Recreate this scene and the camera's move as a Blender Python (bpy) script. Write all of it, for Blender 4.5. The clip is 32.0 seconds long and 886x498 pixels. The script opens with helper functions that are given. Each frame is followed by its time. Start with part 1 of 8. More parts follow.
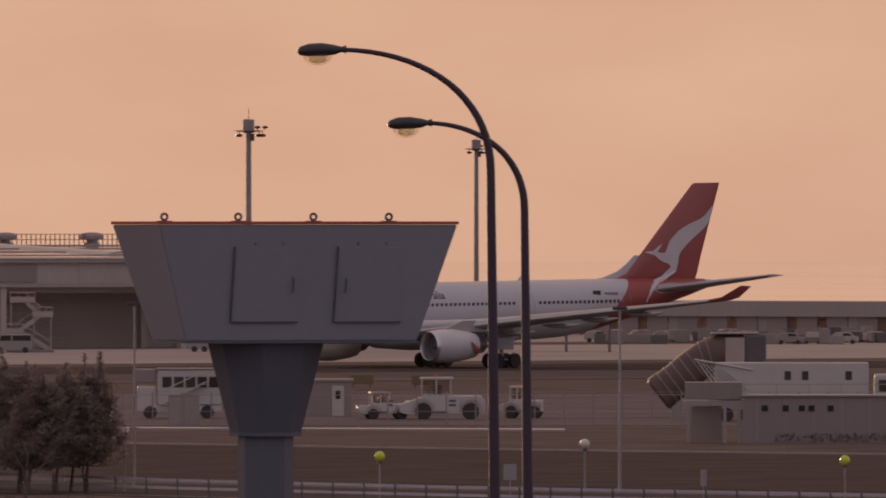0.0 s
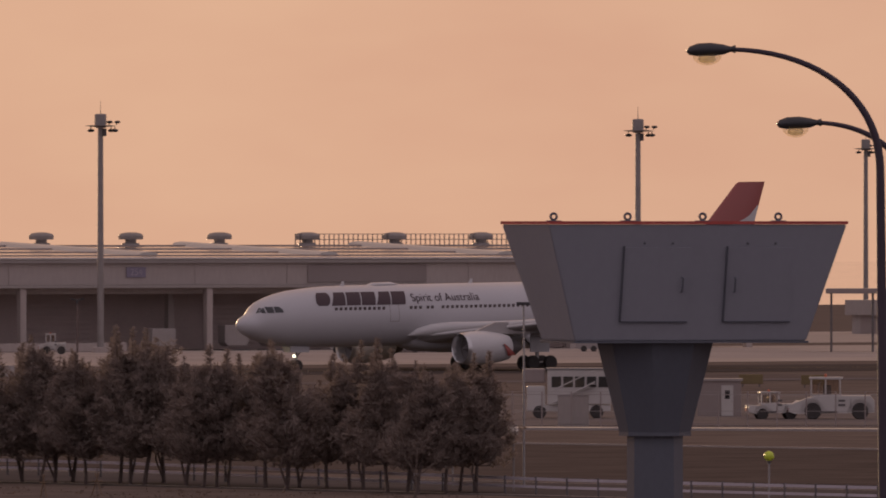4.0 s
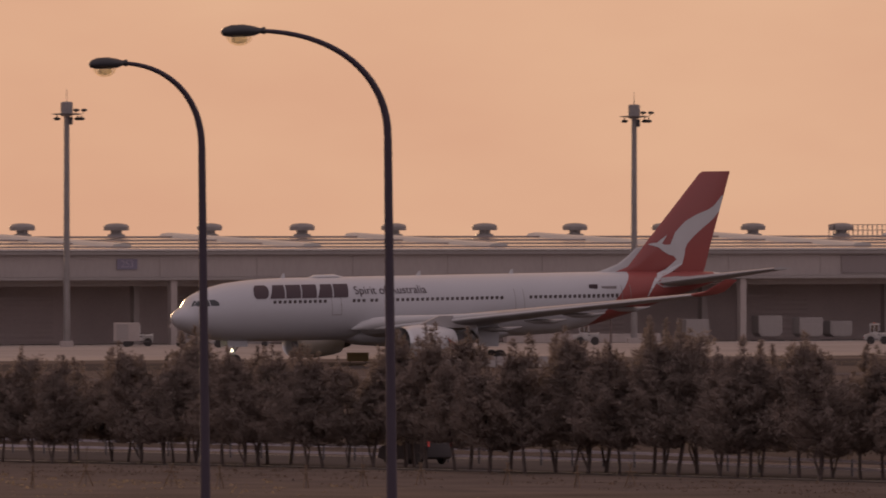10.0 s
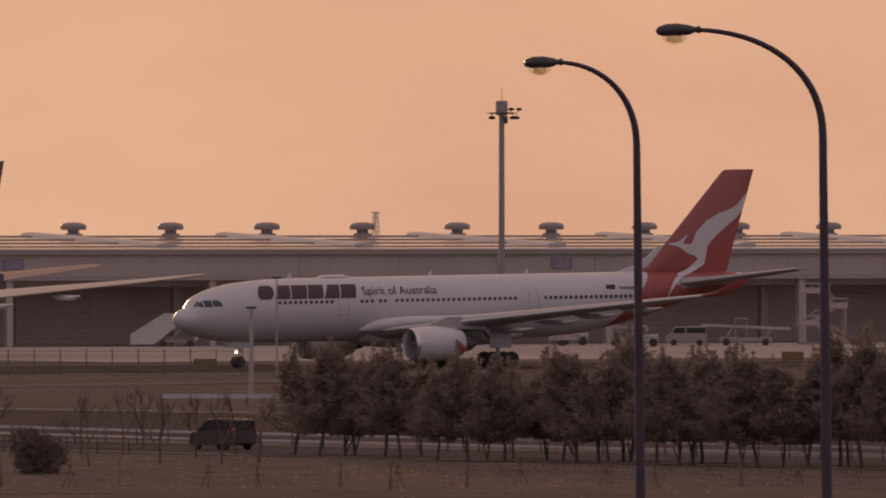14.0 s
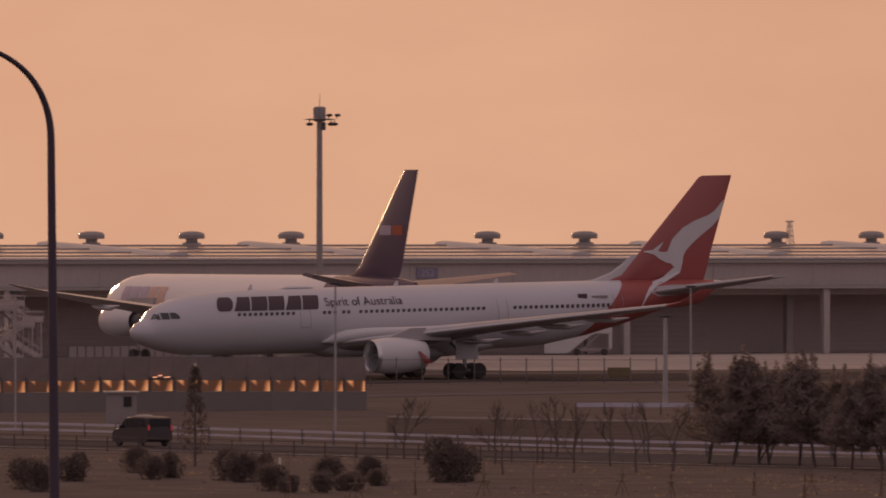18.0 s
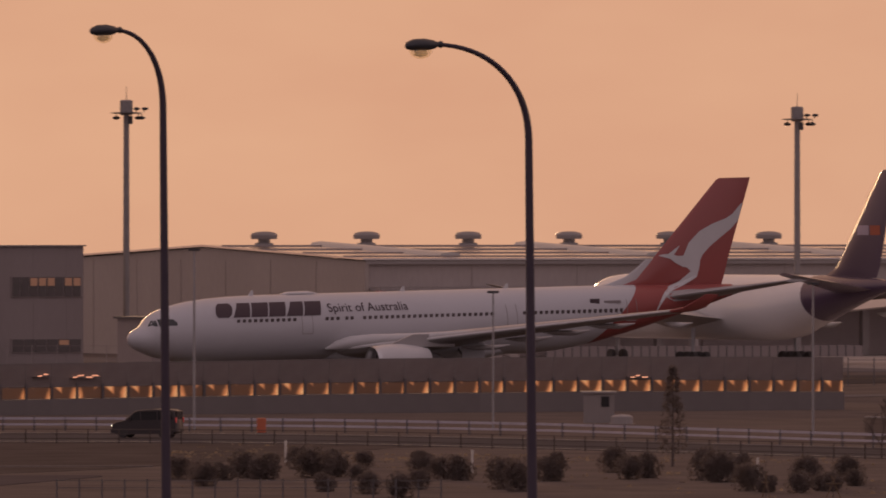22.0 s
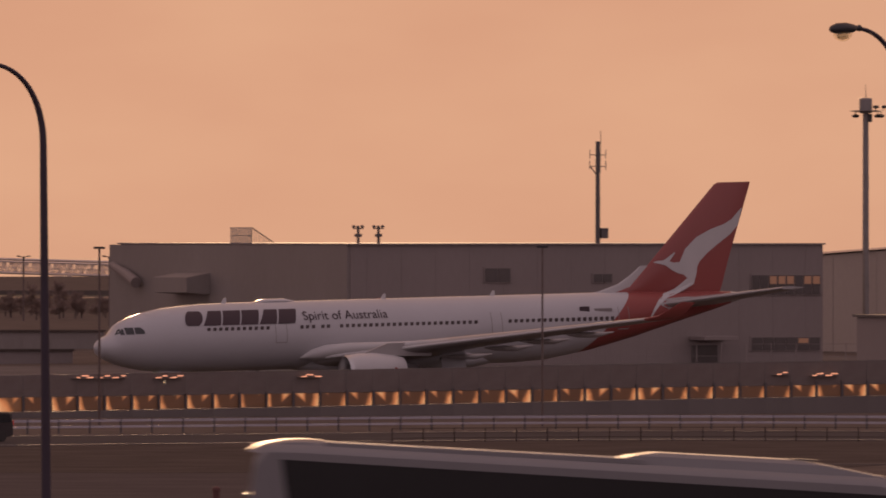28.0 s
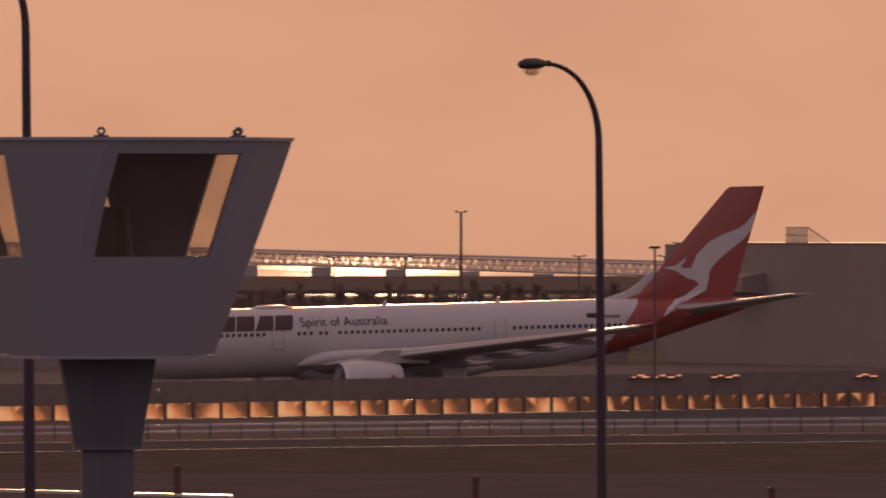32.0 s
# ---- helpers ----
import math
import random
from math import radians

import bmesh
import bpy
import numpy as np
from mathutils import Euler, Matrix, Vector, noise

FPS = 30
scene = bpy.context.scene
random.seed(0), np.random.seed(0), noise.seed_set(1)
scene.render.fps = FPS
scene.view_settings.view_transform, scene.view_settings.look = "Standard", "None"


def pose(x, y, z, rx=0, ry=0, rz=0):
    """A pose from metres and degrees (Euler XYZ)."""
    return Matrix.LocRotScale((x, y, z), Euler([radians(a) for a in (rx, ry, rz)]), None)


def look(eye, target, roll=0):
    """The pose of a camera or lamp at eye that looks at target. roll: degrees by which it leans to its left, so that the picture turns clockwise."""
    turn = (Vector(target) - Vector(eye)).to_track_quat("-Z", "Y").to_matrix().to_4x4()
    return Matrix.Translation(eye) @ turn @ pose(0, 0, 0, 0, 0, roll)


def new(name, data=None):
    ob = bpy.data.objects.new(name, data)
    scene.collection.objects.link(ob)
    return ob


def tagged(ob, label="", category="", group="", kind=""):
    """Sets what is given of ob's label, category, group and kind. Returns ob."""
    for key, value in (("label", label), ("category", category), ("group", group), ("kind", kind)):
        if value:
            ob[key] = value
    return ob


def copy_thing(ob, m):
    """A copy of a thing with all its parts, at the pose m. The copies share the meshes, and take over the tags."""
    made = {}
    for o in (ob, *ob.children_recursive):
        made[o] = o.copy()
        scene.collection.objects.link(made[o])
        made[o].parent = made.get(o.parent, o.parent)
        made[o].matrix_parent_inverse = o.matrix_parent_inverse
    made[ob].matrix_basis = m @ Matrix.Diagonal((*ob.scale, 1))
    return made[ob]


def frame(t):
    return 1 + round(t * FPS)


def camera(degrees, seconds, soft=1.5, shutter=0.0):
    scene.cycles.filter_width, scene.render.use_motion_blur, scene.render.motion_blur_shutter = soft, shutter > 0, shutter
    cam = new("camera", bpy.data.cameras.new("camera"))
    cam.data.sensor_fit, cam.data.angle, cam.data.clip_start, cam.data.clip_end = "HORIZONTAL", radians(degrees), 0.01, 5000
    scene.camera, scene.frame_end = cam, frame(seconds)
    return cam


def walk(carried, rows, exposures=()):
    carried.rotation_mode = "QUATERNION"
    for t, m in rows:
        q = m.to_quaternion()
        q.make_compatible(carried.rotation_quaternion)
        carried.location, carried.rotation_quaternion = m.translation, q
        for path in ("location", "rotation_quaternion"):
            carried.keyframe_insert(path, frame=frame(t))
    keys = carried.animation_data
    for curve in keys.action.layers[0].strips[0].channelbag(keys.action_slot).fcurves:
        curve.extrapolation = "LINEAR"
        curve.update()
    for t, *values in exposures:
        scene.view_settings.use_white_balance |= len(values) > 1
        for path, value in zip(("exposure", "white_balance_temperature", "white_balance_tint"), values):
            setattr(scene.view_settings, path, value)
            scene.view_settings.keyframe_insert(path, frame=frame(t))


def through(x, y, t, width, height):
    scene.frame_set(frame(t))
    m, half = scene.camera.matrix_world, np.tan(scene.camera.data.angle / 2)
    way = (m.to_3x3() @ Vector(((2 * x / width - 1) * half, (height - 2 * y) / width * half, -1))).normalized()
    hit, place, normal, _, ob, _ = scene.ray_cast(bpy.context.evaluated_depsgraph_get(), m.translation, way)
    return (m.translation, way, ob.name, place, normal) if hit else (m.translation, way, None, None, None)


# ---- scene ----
# The airport plan: x runs along the taxiway (the airliner taxis towards -x), y leads away from the viewing deck.
EYE = 13.75          # height of the viewing deck's tripod over the apron
STEP = 25000.0       # bearings u and levels v are given in steps of 1/25000 rad
TURN = radians(29.6)


def spot(u, d, z=0.0):
    """The place at bearing u, d metres away from the tripod, at height z."""
    a = TURN + (u + 2352) / STEP
    return Vector((d * math.sin(a), d * math.cos(a), z))


def rise(v, d):
    """The height of what stands at level v, d metres away (394 is the tripod's own level)."""
    return EYE - (v - 394) * d / STEP


def on_line(u, y, z=0.0):
    """The place at bearing u on the line y metres off, parallel to the taxiway."""
    a = TURN + (u + 2352) / STEP
    return Vector((y * math.tan(a), y, z))


# ---- camera: on a tripod, panning with the airliner ----
EXPOSURE, KELVIN, TINT = 0.0, 6500, 10
cam = camera(2 * math.degrees(math.atan(784 / STEP)), 32.0, soft=1.8, shutter=0.4)
PAN = [(0, 3136, 47), (0.5, 3036.5, 47), (1, 2932.4, 47), (1.5, 2832.1, 47), (2, 2741, 47), (2.5, 2670.5, 48.5), (3, 2603.1, 48.5), (3.5, 2522, 46.9),
       (4, 2447, 47.4), (4.5, 2383.7, 49.9), (6.5, 2165.2, 59), (7, 2080.2, 63.6), (7.5, 1998.3, 63.5), (8, 1914.1, 65), (8.5, 1821.5, 65.3),
       (9, 1716.6, 65.3), (9.5, 1608.7, 64.6), (10, 1502.8, 63.9), (10.5, 1377.6, 63.6), (11, 1261.3, 63.2), (11.5, 1154.7, 64.9), (12, 1072.6, 64.3),
       (12.5, 984.3, 64.2), (13, 892.5, 67.3), (13.5, 814.4, 66.1), (14, 733.2, 65.7), (14.5, 637.9, 65.3), (16.5, 263.6, 50.3), (17, 186.3, 48.1),
       (17.5, 106.1, 50.9), (18, 0.5, 50.3), (18.5, -92.9, 50.3), (19, -186.9, 54.1), (19.5, -291.9, 50.3), (20, -392.9, 48.7), (20.5, -486.3, 47.2),
       (21, -582, 47.2), (21.5, -718.3, 48.7), (22, -844.7, 50.3), (22.5, -956.1, 49.9), (23, -1067.7, 49.2), (23.5, -1175.3, 49.1), (24, -1279.4, 48.7),
       (24.5, -1388.5, 48.7), (25, -1512.6, 49.5), (25.5, -1651.9, 50.6), (27.5, -2047.2, 57.1), (28, -2152.9, 53.6), (28.5, -2274.9, 54),
       (29, -2398.8, 54.5), (29.5, -2513.6, 54.5), (30, -2633.1, 54.5), (30.5, -2762.8, 53.8), (31, -2886.9, 55.9), (31.5, -2996.6, 54.3),
       (32, -3135.9, 54.3)]
walk(cam, [(t, pose(0, 0, EYE, 90 - math.degrees(dip / STEP), 0, -math.degrees(TURN + u / STEP))) for t, u, dip in PAN],
     exposures=[(0, EXPOSURE + 0.08, 5900, 2), (10, EXPOSURE + 0.09, 6080, 1), (14.5, EXPOSURE + 0.05, 6230, 5), (17, EXPOSURE - 0.04, 6340, 9), (20, EXPOSURE - 0.07, 6420, 10),
                (28, EXPOSURE - 0.1, 6520, 13), (30, EXPOSURE - 0.17, 6640, 16), (32, EXPOSURE - 0.22, 6760, 18)])

# ---- sky and sun: low evening sun behind the airport ----
SUN_BEARING = TURN + (-5640 + 2352) / STEP
SUN_HEIGHT = radians(5.0)
world = bpy.data.worlds.new("evening_sky")
scene.world = world
world.use_nodes = True
wn = world.node_tree.nodes
sky = wn.new("ShaderNodeTexSky")
sky.sky_type = "NISHITA"
sky.sun_disc = False
sky.sun_elevation = SUN_HEIGHT
sky.sun_rotation = SUN_BEARING
sky.air_density, sky.dust_density, sky.ozone_density = 1.0, 1.2, 1.0
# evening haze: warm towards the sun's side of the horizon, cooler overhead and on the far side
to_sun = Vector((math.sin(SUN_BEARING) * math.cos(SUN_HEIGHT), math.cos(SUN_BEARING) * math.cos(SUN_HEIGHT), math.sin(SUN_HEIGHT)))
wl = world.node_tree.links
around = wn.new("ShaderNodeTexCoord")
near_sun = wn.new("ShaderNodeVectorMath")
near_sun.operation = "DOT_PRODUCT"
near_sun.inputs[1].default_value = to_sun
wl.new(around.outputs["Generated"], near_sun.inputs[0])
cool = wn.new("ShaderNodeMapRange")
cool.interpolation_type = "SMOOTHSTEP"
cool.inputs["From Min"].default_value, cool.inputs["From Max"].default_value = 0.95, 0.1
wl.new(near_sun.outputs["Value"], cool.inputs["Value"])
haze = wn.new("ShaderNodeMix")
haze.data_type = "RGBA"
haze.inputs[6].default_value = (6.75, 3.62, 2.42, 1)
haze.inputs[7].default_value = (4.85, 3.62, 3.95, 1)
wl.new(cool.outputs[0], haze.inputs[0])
# faint uneven haze: flat, wide drifts a few percent lighter or redder
drift_map = wn.new("ShaderNodeMapping")
drift_map.inputs["Scale"].default_value = (28, 28, 75)
wl.new(around.outputs["Generated"], drift_map.inputs["Vector"])
drift = wn.new("ShaderNodeTexNoise")
drift.inputs["Scale"].default_value, drift.inputs["Detail"].default_value = 1.0, 4
wl.new(drift_map.outputs["Vector"], drift.inputs["Vector"])
uneven = wn.new("ShaderNodeMix")
uneven.data_type, uneven.blend_type = "RGBA", "MULTIPLY"
uneven.inputs[0].default_value = 1.0
drift_ramp = wn.new("ShaderNodeValToRGB")
drift_ramp.color_ramp.elements[0].position, drift_ramp.color_ramp.elements[1].position = 0.25, 0.75
drift_ramp.color_ramp.elements[0].color, drift_ramp.color_ramp.elements[1].color = (0.93, 0.88, 0.89, 1), (1.07, 1.12, 1.09, 1)
wl.new(drift.outputs["Fac"], drift_ramp.inputs["Fac"])
wl.new(haze.outputs[2], uneven.inputs[6])
wl.new(drift_ramp.outputs["Color"], uneven.inputs[7])
veil = wn.new("ShaderNodeMix")
veil.data_type = "RGBA"
veil.inputs[0].default_value = 0.988
wl.new(sky.outputs[0], veil.inputs[6])
wl.new(uneven.outputs[2], veil.inputs[7])
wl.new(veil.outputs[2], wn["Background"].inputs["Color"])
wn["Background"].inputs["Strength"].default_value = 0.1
sun_data = bpy.data.lights.new("sun", "SUN")
sun_data.energy, sun_data.angle, sun_data.color = 2.5, radians(0.6), (1.0, 0.62, 0.34)
sun = new("sun", sun_data)
sun.matrix_world = look(to_sun * 100, (0, 0, 0))

# ---- materials ----


def mat(name, color, rough=0.6, metal=0.0, vary=0.25, scale=3.0, fine=40.0, bump=0.15, spec=0.5, streak=0.0):
    """A surface with colour variation at two scales and fine relief, in metres of the thing's own space."""
    m = bpy.data.materials.new(name)
    m.use_nodes = True
    nt = m.node_tree
    b = nt.nodes["Principled BSDF"]
    b.inputs["Roughness"].default_value = rough
    b.inputs["Metallic"].default_value = metal
    b.inputs["Specular IOR Level"].default_value = spec
    co = nt.nodes.new("ShaderNodeTexCoord")
    mp = nt.nodes.new("ShaderNodeMapping")
    mp.inputs["Scale"].default_value = (1, 1, 1.0 - streak)
    nt.links.new(co.outputs["Object"], mp.inputs["Vector"])
    n1 = nt.nodes.new("ShaderNodeTexNoise")
    n1.inputs["Scale"].default_value = 1.0 / scale
    n1.inputs["Detail"].default_value = 5
    n2 = nt.nodes.new("ShaderNodeTexNoise")
    n2.inputs["Scale"].default_value = fine / scale
    n2.inputs["Detail"].default_value = 3
    for n in (n1, n2):
        nt.links.new(mp.outputs["Vector"], n.inputs["Vector"])
    mix = nt.nodes.new("ShaderNodeMath")
    mix.operation = "MULTIPLY_ADD"
    mix.inputs[1].default_value = 0.45
    nt.links.new(n2.outputs["Fac"], mix.inputs[0])
    half = nt.nodes.new("ShaderNodeMath")
    half.operation = "MULTIPLY"
    half.inputs[1].default_value = 0.55
    nt.links.new(n1.outputs["Fac"], half.inputs[0])
    nt.links.new(half.outputs[0], mix.inputs[2])
    info = nt.nodes.new("ShaderNodeObjectInfo")
    shift = nt.nodes.new("ShaderNodeMath")
    shift.operation = "MULTIPLY_ADD"
    shift.inputs[1].default_value = 0.12
    nt.links.new(info.outputs["Random"], shift.inputs[0])
    nt.links.new(mix.outputs[0], shift.inputs[2])
    ramp = nt.nodes.new("ShaderNodeValToRGB")
    ramp.color_ramp.elements[0].position, ramp.color_ramp.elements[1].position = 0.3, 0.8
    ramp.color_ramp.elements[0].color = (*[c * (1 - vary) for c in color], 1)
    ramp.color_ramp.elements[1].color = (*[min(1, c * (1 + vary)) for c in color], 1)
    nt.links.new(shift.outputs[0], ramp.inputs["Fac"])
    nt.links.new(ramp.outputs["Color"], b.inputs["Base Color"])
    if bump:
        bp = nt.nodes.new("ShaderNodeBump")
        bp.inputs["Strength"].default_value = bump
        bp.inputs["Distance"].default_value = 0.02
        nt.links.new(n2.outputs["Fac"], bp.inputs["Height"])
        nt.links.new(bp.outputs["Normal"], b.inputs["Normal"])
    return m


def glow(name, color, strength):
    m = mat(name, color, 0.3, vary=0.02, bump=0)
    b = m.node_tree.nodes["Principled BSDF"]
    b.inputs["Emission Color"].default_value = (*color, 1)
    b.inputs["Emission Strength"].default_value = strength
    return m


def clear(name, tint, rough, share, through="ShaderNodeBsdfTransparent", base=None):
    """Sheet material: part gloss, part light let through."""
    m = bpy.data.materials.new(name)
    m.use_nodes = True
    nt = m.node_tree
    b = nt.nodes["Principled BSDF"]
    b.inputs["Base Color"].default_value = (*(base or tint), 1)
    b.inputs["Roughness"].default_value = rough
    t = nt.nodes.new(through)
    t.inputs[0].default_value = (*tint, 1)
    mx = nt.nodes.new("ShaderNodeMixShader")
    no = nt.nodes.new("ShaderNodeTexNoise")
    no.inputs["Scale"].default_value = 1.7
    mr = nt.nodes.new("ShaderNodeMapRange")
    mr.inputs["To Min"].default_value = max(0, share - 0.15)
    mr.inputs["To Max"].default_value = min(1, share + 0.15)
    nt.links.new(no.outputs["Fac"], mr.inputs["Value"])
    nt.links.new(mr.outputs[0], mx.inputs[0])
    nt.links.new(b.outputs[0], mx.inputs[1])
    nt.links.new(t.outputs[0], mx.inputs[2])
    nt.links.new(mx.outputs[0], nt.nodes["Material Output"].inputs["Surface"])
    return m


def two_tone(m, second, slope, start):
    """Paint that changes to a second colour aft of a slanted line (x + slope * z > start)."""
    nt = m.node_tree
    b = nt.nodes["Principled BSDF"]
    old = b.inputs["Base Color"].links[0].from_socket
    co = nt.nodes.new("ShaderNodeTexCoord")
    dot = nt.nodes.new("ShaderNodeVectorMath")
    dot.operation = "DOT_PRODUCT"
    dot.inputs[1].default_value = (1, 0, slope)
    nt.links.new(co.outputs["Object"], dot.inputs[0])
    gt = nt.nodes.new("ShaderNodeMath")
    gt.operation = "GREATER_THAN"
    gt.inputs[1].default_value = start
    nt.links.new(dot.outputs["Value"], gt.inputs[0])
    mx = nt.nodes.new("ShaderNodeMix")
    mx.data_type = "RGBA"
    nt.links.new(gt.outputs[0], mx.inputs[0])
    nt.links.new(old, mx.inputs[6])
    mx.inputs[7].default_value = (*second, 1)
    nt.links.new(mx.outputs[2], b.inputs["Base Color"])
    return m


M_DRYGRASS = mat("dry_grass", (0.13, 0.106, 0.092), 0.95, vary=0.4, scale=6, bump=0.6, spec=0.0)
M_BANK = mat("rough_bank_grass", (0.098, 0.08, 0.07), 0.95, vary=0.4, scale=5, bump=0.6, spec=0.0)
M_LAWN = mat("winter_lawn", (0.128, 0.104, 0.088), 0.95, vary=0.45, scale=9, bump=0.6, spec=0.0)
M_CONCRETE = mat("apron_concrete", (0.35, 0.305, 0.27), 0.95, vary=0.25, scale=14, fine=20, bump=0.1, spec=0.0)
M_ASPHALT = mat("taxiway_asphalt", (0.08, 0.068, 0.062), 0.9, vary=0.3, scale=10, bump=0.12, spec=0.0)
M_ROAD = mat("road_asphalt", (0.098, 0.086, 0.082), 0.9, vary=0.25, scale=5, bump=0.12, spec=0.0)
M_SIDELANE = mat("side_lane_asphalt", (0.098, 0.082, 0.078), 0.95, vary=0.3, scale=6, bump=0.3, spec=0.0)
M_YARD = mat("worn_yard_asphalt", (0.15, 0.131, 0.123), 0.95, vary=0.4, scale=9, fine=25, bump=0.12, spec=0.0)
M_LINE = mat("road_paint", (0.36, 0.32, 0.29), 0.7, vary=0.2, scale=2)
M_YELLOW = mat("taxi_line_paint", (0.32, 0.23, 0.06), 0.7, vary=0.2, scale=2)
M_WALL = mat("warehouse_cladding", (0.375, 0.325, 0.3), 0.6, vary=0.12, scale=8, fine=25, bump=0.05, streak=0.7)
M_GABLE = mat("gable_cladding", (0.36, 0.31, 0.275), 0.6, vary=0.12, scale=8, fine=25, bump=0.05, streak=0.7)
M_DARKCLAD = mat("dark_cladding", (0.255, 0.215, 0.203), 0.65, vary=0.07, scale=7, fine=25, bump=0.05, streak=0.7)
M_GREYCLAD = mat("grey_cladding", (0.295, 0.265, 0.25), 0.65, vary=0.12, scale=7, fine=25, bump=0.05, streak=0.7)
M_ENDCLAD = mat("end_wall_cladding", (0.245, 0.215, 0.2), 0.65, vary=0.1, scale=7, fine=25, bump=0.05, streak=0.7)
M_ROOF = mat("metal_roof", (0.66, 0.61, 0.57), 0.14, 1.0, vary=0.12, scale=12, bump=0.0)
M_STRIP = mat("skylight_strip", (0.45, 0.43, 0.40), 0.35, vary=0.1, scale=4, bump=0.03)
M_VENT = mat("galvanised_vent", (0.26, 0.24, 0.23), 0.5, 0.4, vary=0.2, scale=1)
M_TRUSS = mat("weathered_truss_steel", (0.66, 0.54, 0.46), 0.35, 0.75, vary=0.2, scale=4)
M_STEEL = mat("galvanised_steel", (0.32, 0.31, 0.31), 0.45, 0.7, vary=0.15, scale=1.5)
M_DARKSTEEL = mat("dark_steel", (0.11, 0.10, 0.10), 0.55, 0.2, vary=0.2, scale=1)
M_INSIDE = mat("warehouse_inside", (0.45, 0.375, 0.35), 0.9, vary=0.15, scale=6, bump=0)
M_WHITE = mat("white_paint", (0.54, 0.53, 0.53), 0.35, vary=0.06, scale=2, bump=0.02)
M_JETWHITE = two_tone(mat("airliner_paint", (0.49, 0.485, 0.5), 0.36, vary=0.05, scale=5, bump=0.0, spec=0.25), (0.3, 0.078, 0.07), -1.0, 40.5)
M_RED = mat("red_tail_paint", (0.3, 0.078, 0.07), 0.25, vary=0.05, scale=3, bump=0.0)
M_LETTER = mat("dark_lettering", (0.085, 0.063, 0.07), 0.5, vary=0.05, scale=1, bump=0, spec=0.1)
M_WING = mat("wing_grey", (0.36, 0.34, 0.335), 0.35, 0.1, vary=0.1, scale=2, bump=0.02)
M_LIP = mat("polished_lip", (0.55, 0.55, 0.55), 0.32, 0.8, vary=0.05, scale=1, bump=0)
M_TYRE = mat("tyre_rubber", (0.045, 0.04, 0.038), 0.85, vary=0.3, scale=0.3)
# dark glass lifted to grey, with distant haze put into its colour
M_GREYGLASS = mat("lifted_grey_glass", (0.12, 0.1, 0.1), 0.25, vary=0.2, scale=1, bump=0)
M_CABINGLASS = mat("dark_glass", (0.02, 0.022, 0.025), 0.08, vary=0.1, scale=1, bump=0, spec=0.7)
M_OFFICEGLASS = mat("dim_office_glass", (0.10, 0.085, 0.08), 0.15, vary=0.2, scale=1, bump=0)
M_PURPLE = mat("purple_tail_paint", (0.085, 0.055, 0.09), 0.3, vary=0.05, scale=3, bump=0)
M_CARGOWHITE = two_tone(mat("freighter_paint", (0.68, 0.67, 0.66), 0.25, vary=0.03, scale=5, bump=0), (0.085, 0.055, 0.09), 0.35, 51.5)
M_SIGNDARK = mat("faded_sign_panel", (0.16, 0.12, 0.05), 0.6, vary=0.2, scale=1)
M_ORANGE = mat("orange_paint", (0.45, 0.115, 0.05), 0.5, vary=0.1, scale=0.5, bump=0)
M_BOOTH = mat("blue_grey_painted_steel", (0.25, 0.26, 0.3), 0.55, vary=0.07, scale=1.6, fine=14, bump=0.02, streak=0.3)
M_BOOTHCOL = mat("blue_painted_steel", (0.092, 0.1, 0.125), 0.55, vary=0.1, scale=0.9, fine=14, bump=0.03, streak=0.4)
M_REDTRIM = mat("rusty_red_edge", (0.42, 0.07, 0.06), 0.7, vary=0.4, scale=0.4)
M_POLE = mat("blue_grey_pole_paint", (0.066, 0.052, 0.068), 0.5, 0.0, vary=0.2, scale=0.8, bump=0.03, spec=0.2)
M_LANTERN = mat("lantern_housing", (0.05, 0.05, 0.055), 0.5, 0.3, vary=0.15, scale=0.3)
# pale see-through bulb imitates the sun glints of the glass bowl
M_BULB = clear("glinting_bulb", (1.0, 0.92, 0.76), 0.3, 0.92, "ShaderNodeBsdfTranslucent")
M_BOWL = clear("lantern_bowl", (1.0, 0.97, 0.88), 0.08, 0.85)
# brown base lifts the panes, standing in for a lighter interior behind them
M_GLASS = clear("brown_veiled_glass", (0.97, 0.94, 0.9), 0.06, 0.9, base=(0.2, 0.155, 0.14))
M_MIDEDGE = clear("half_bright_sheet", (0.66, 0.48, 0.35), 0.3, 0.78, "ShaderNodeBsdfTranslucent")
M_SMOKED = clear("smoked_barrier_sheet", (0.8, 0.74, 0.7), 0.45, 0.3, base=(0.215, 0.178, 0.166))


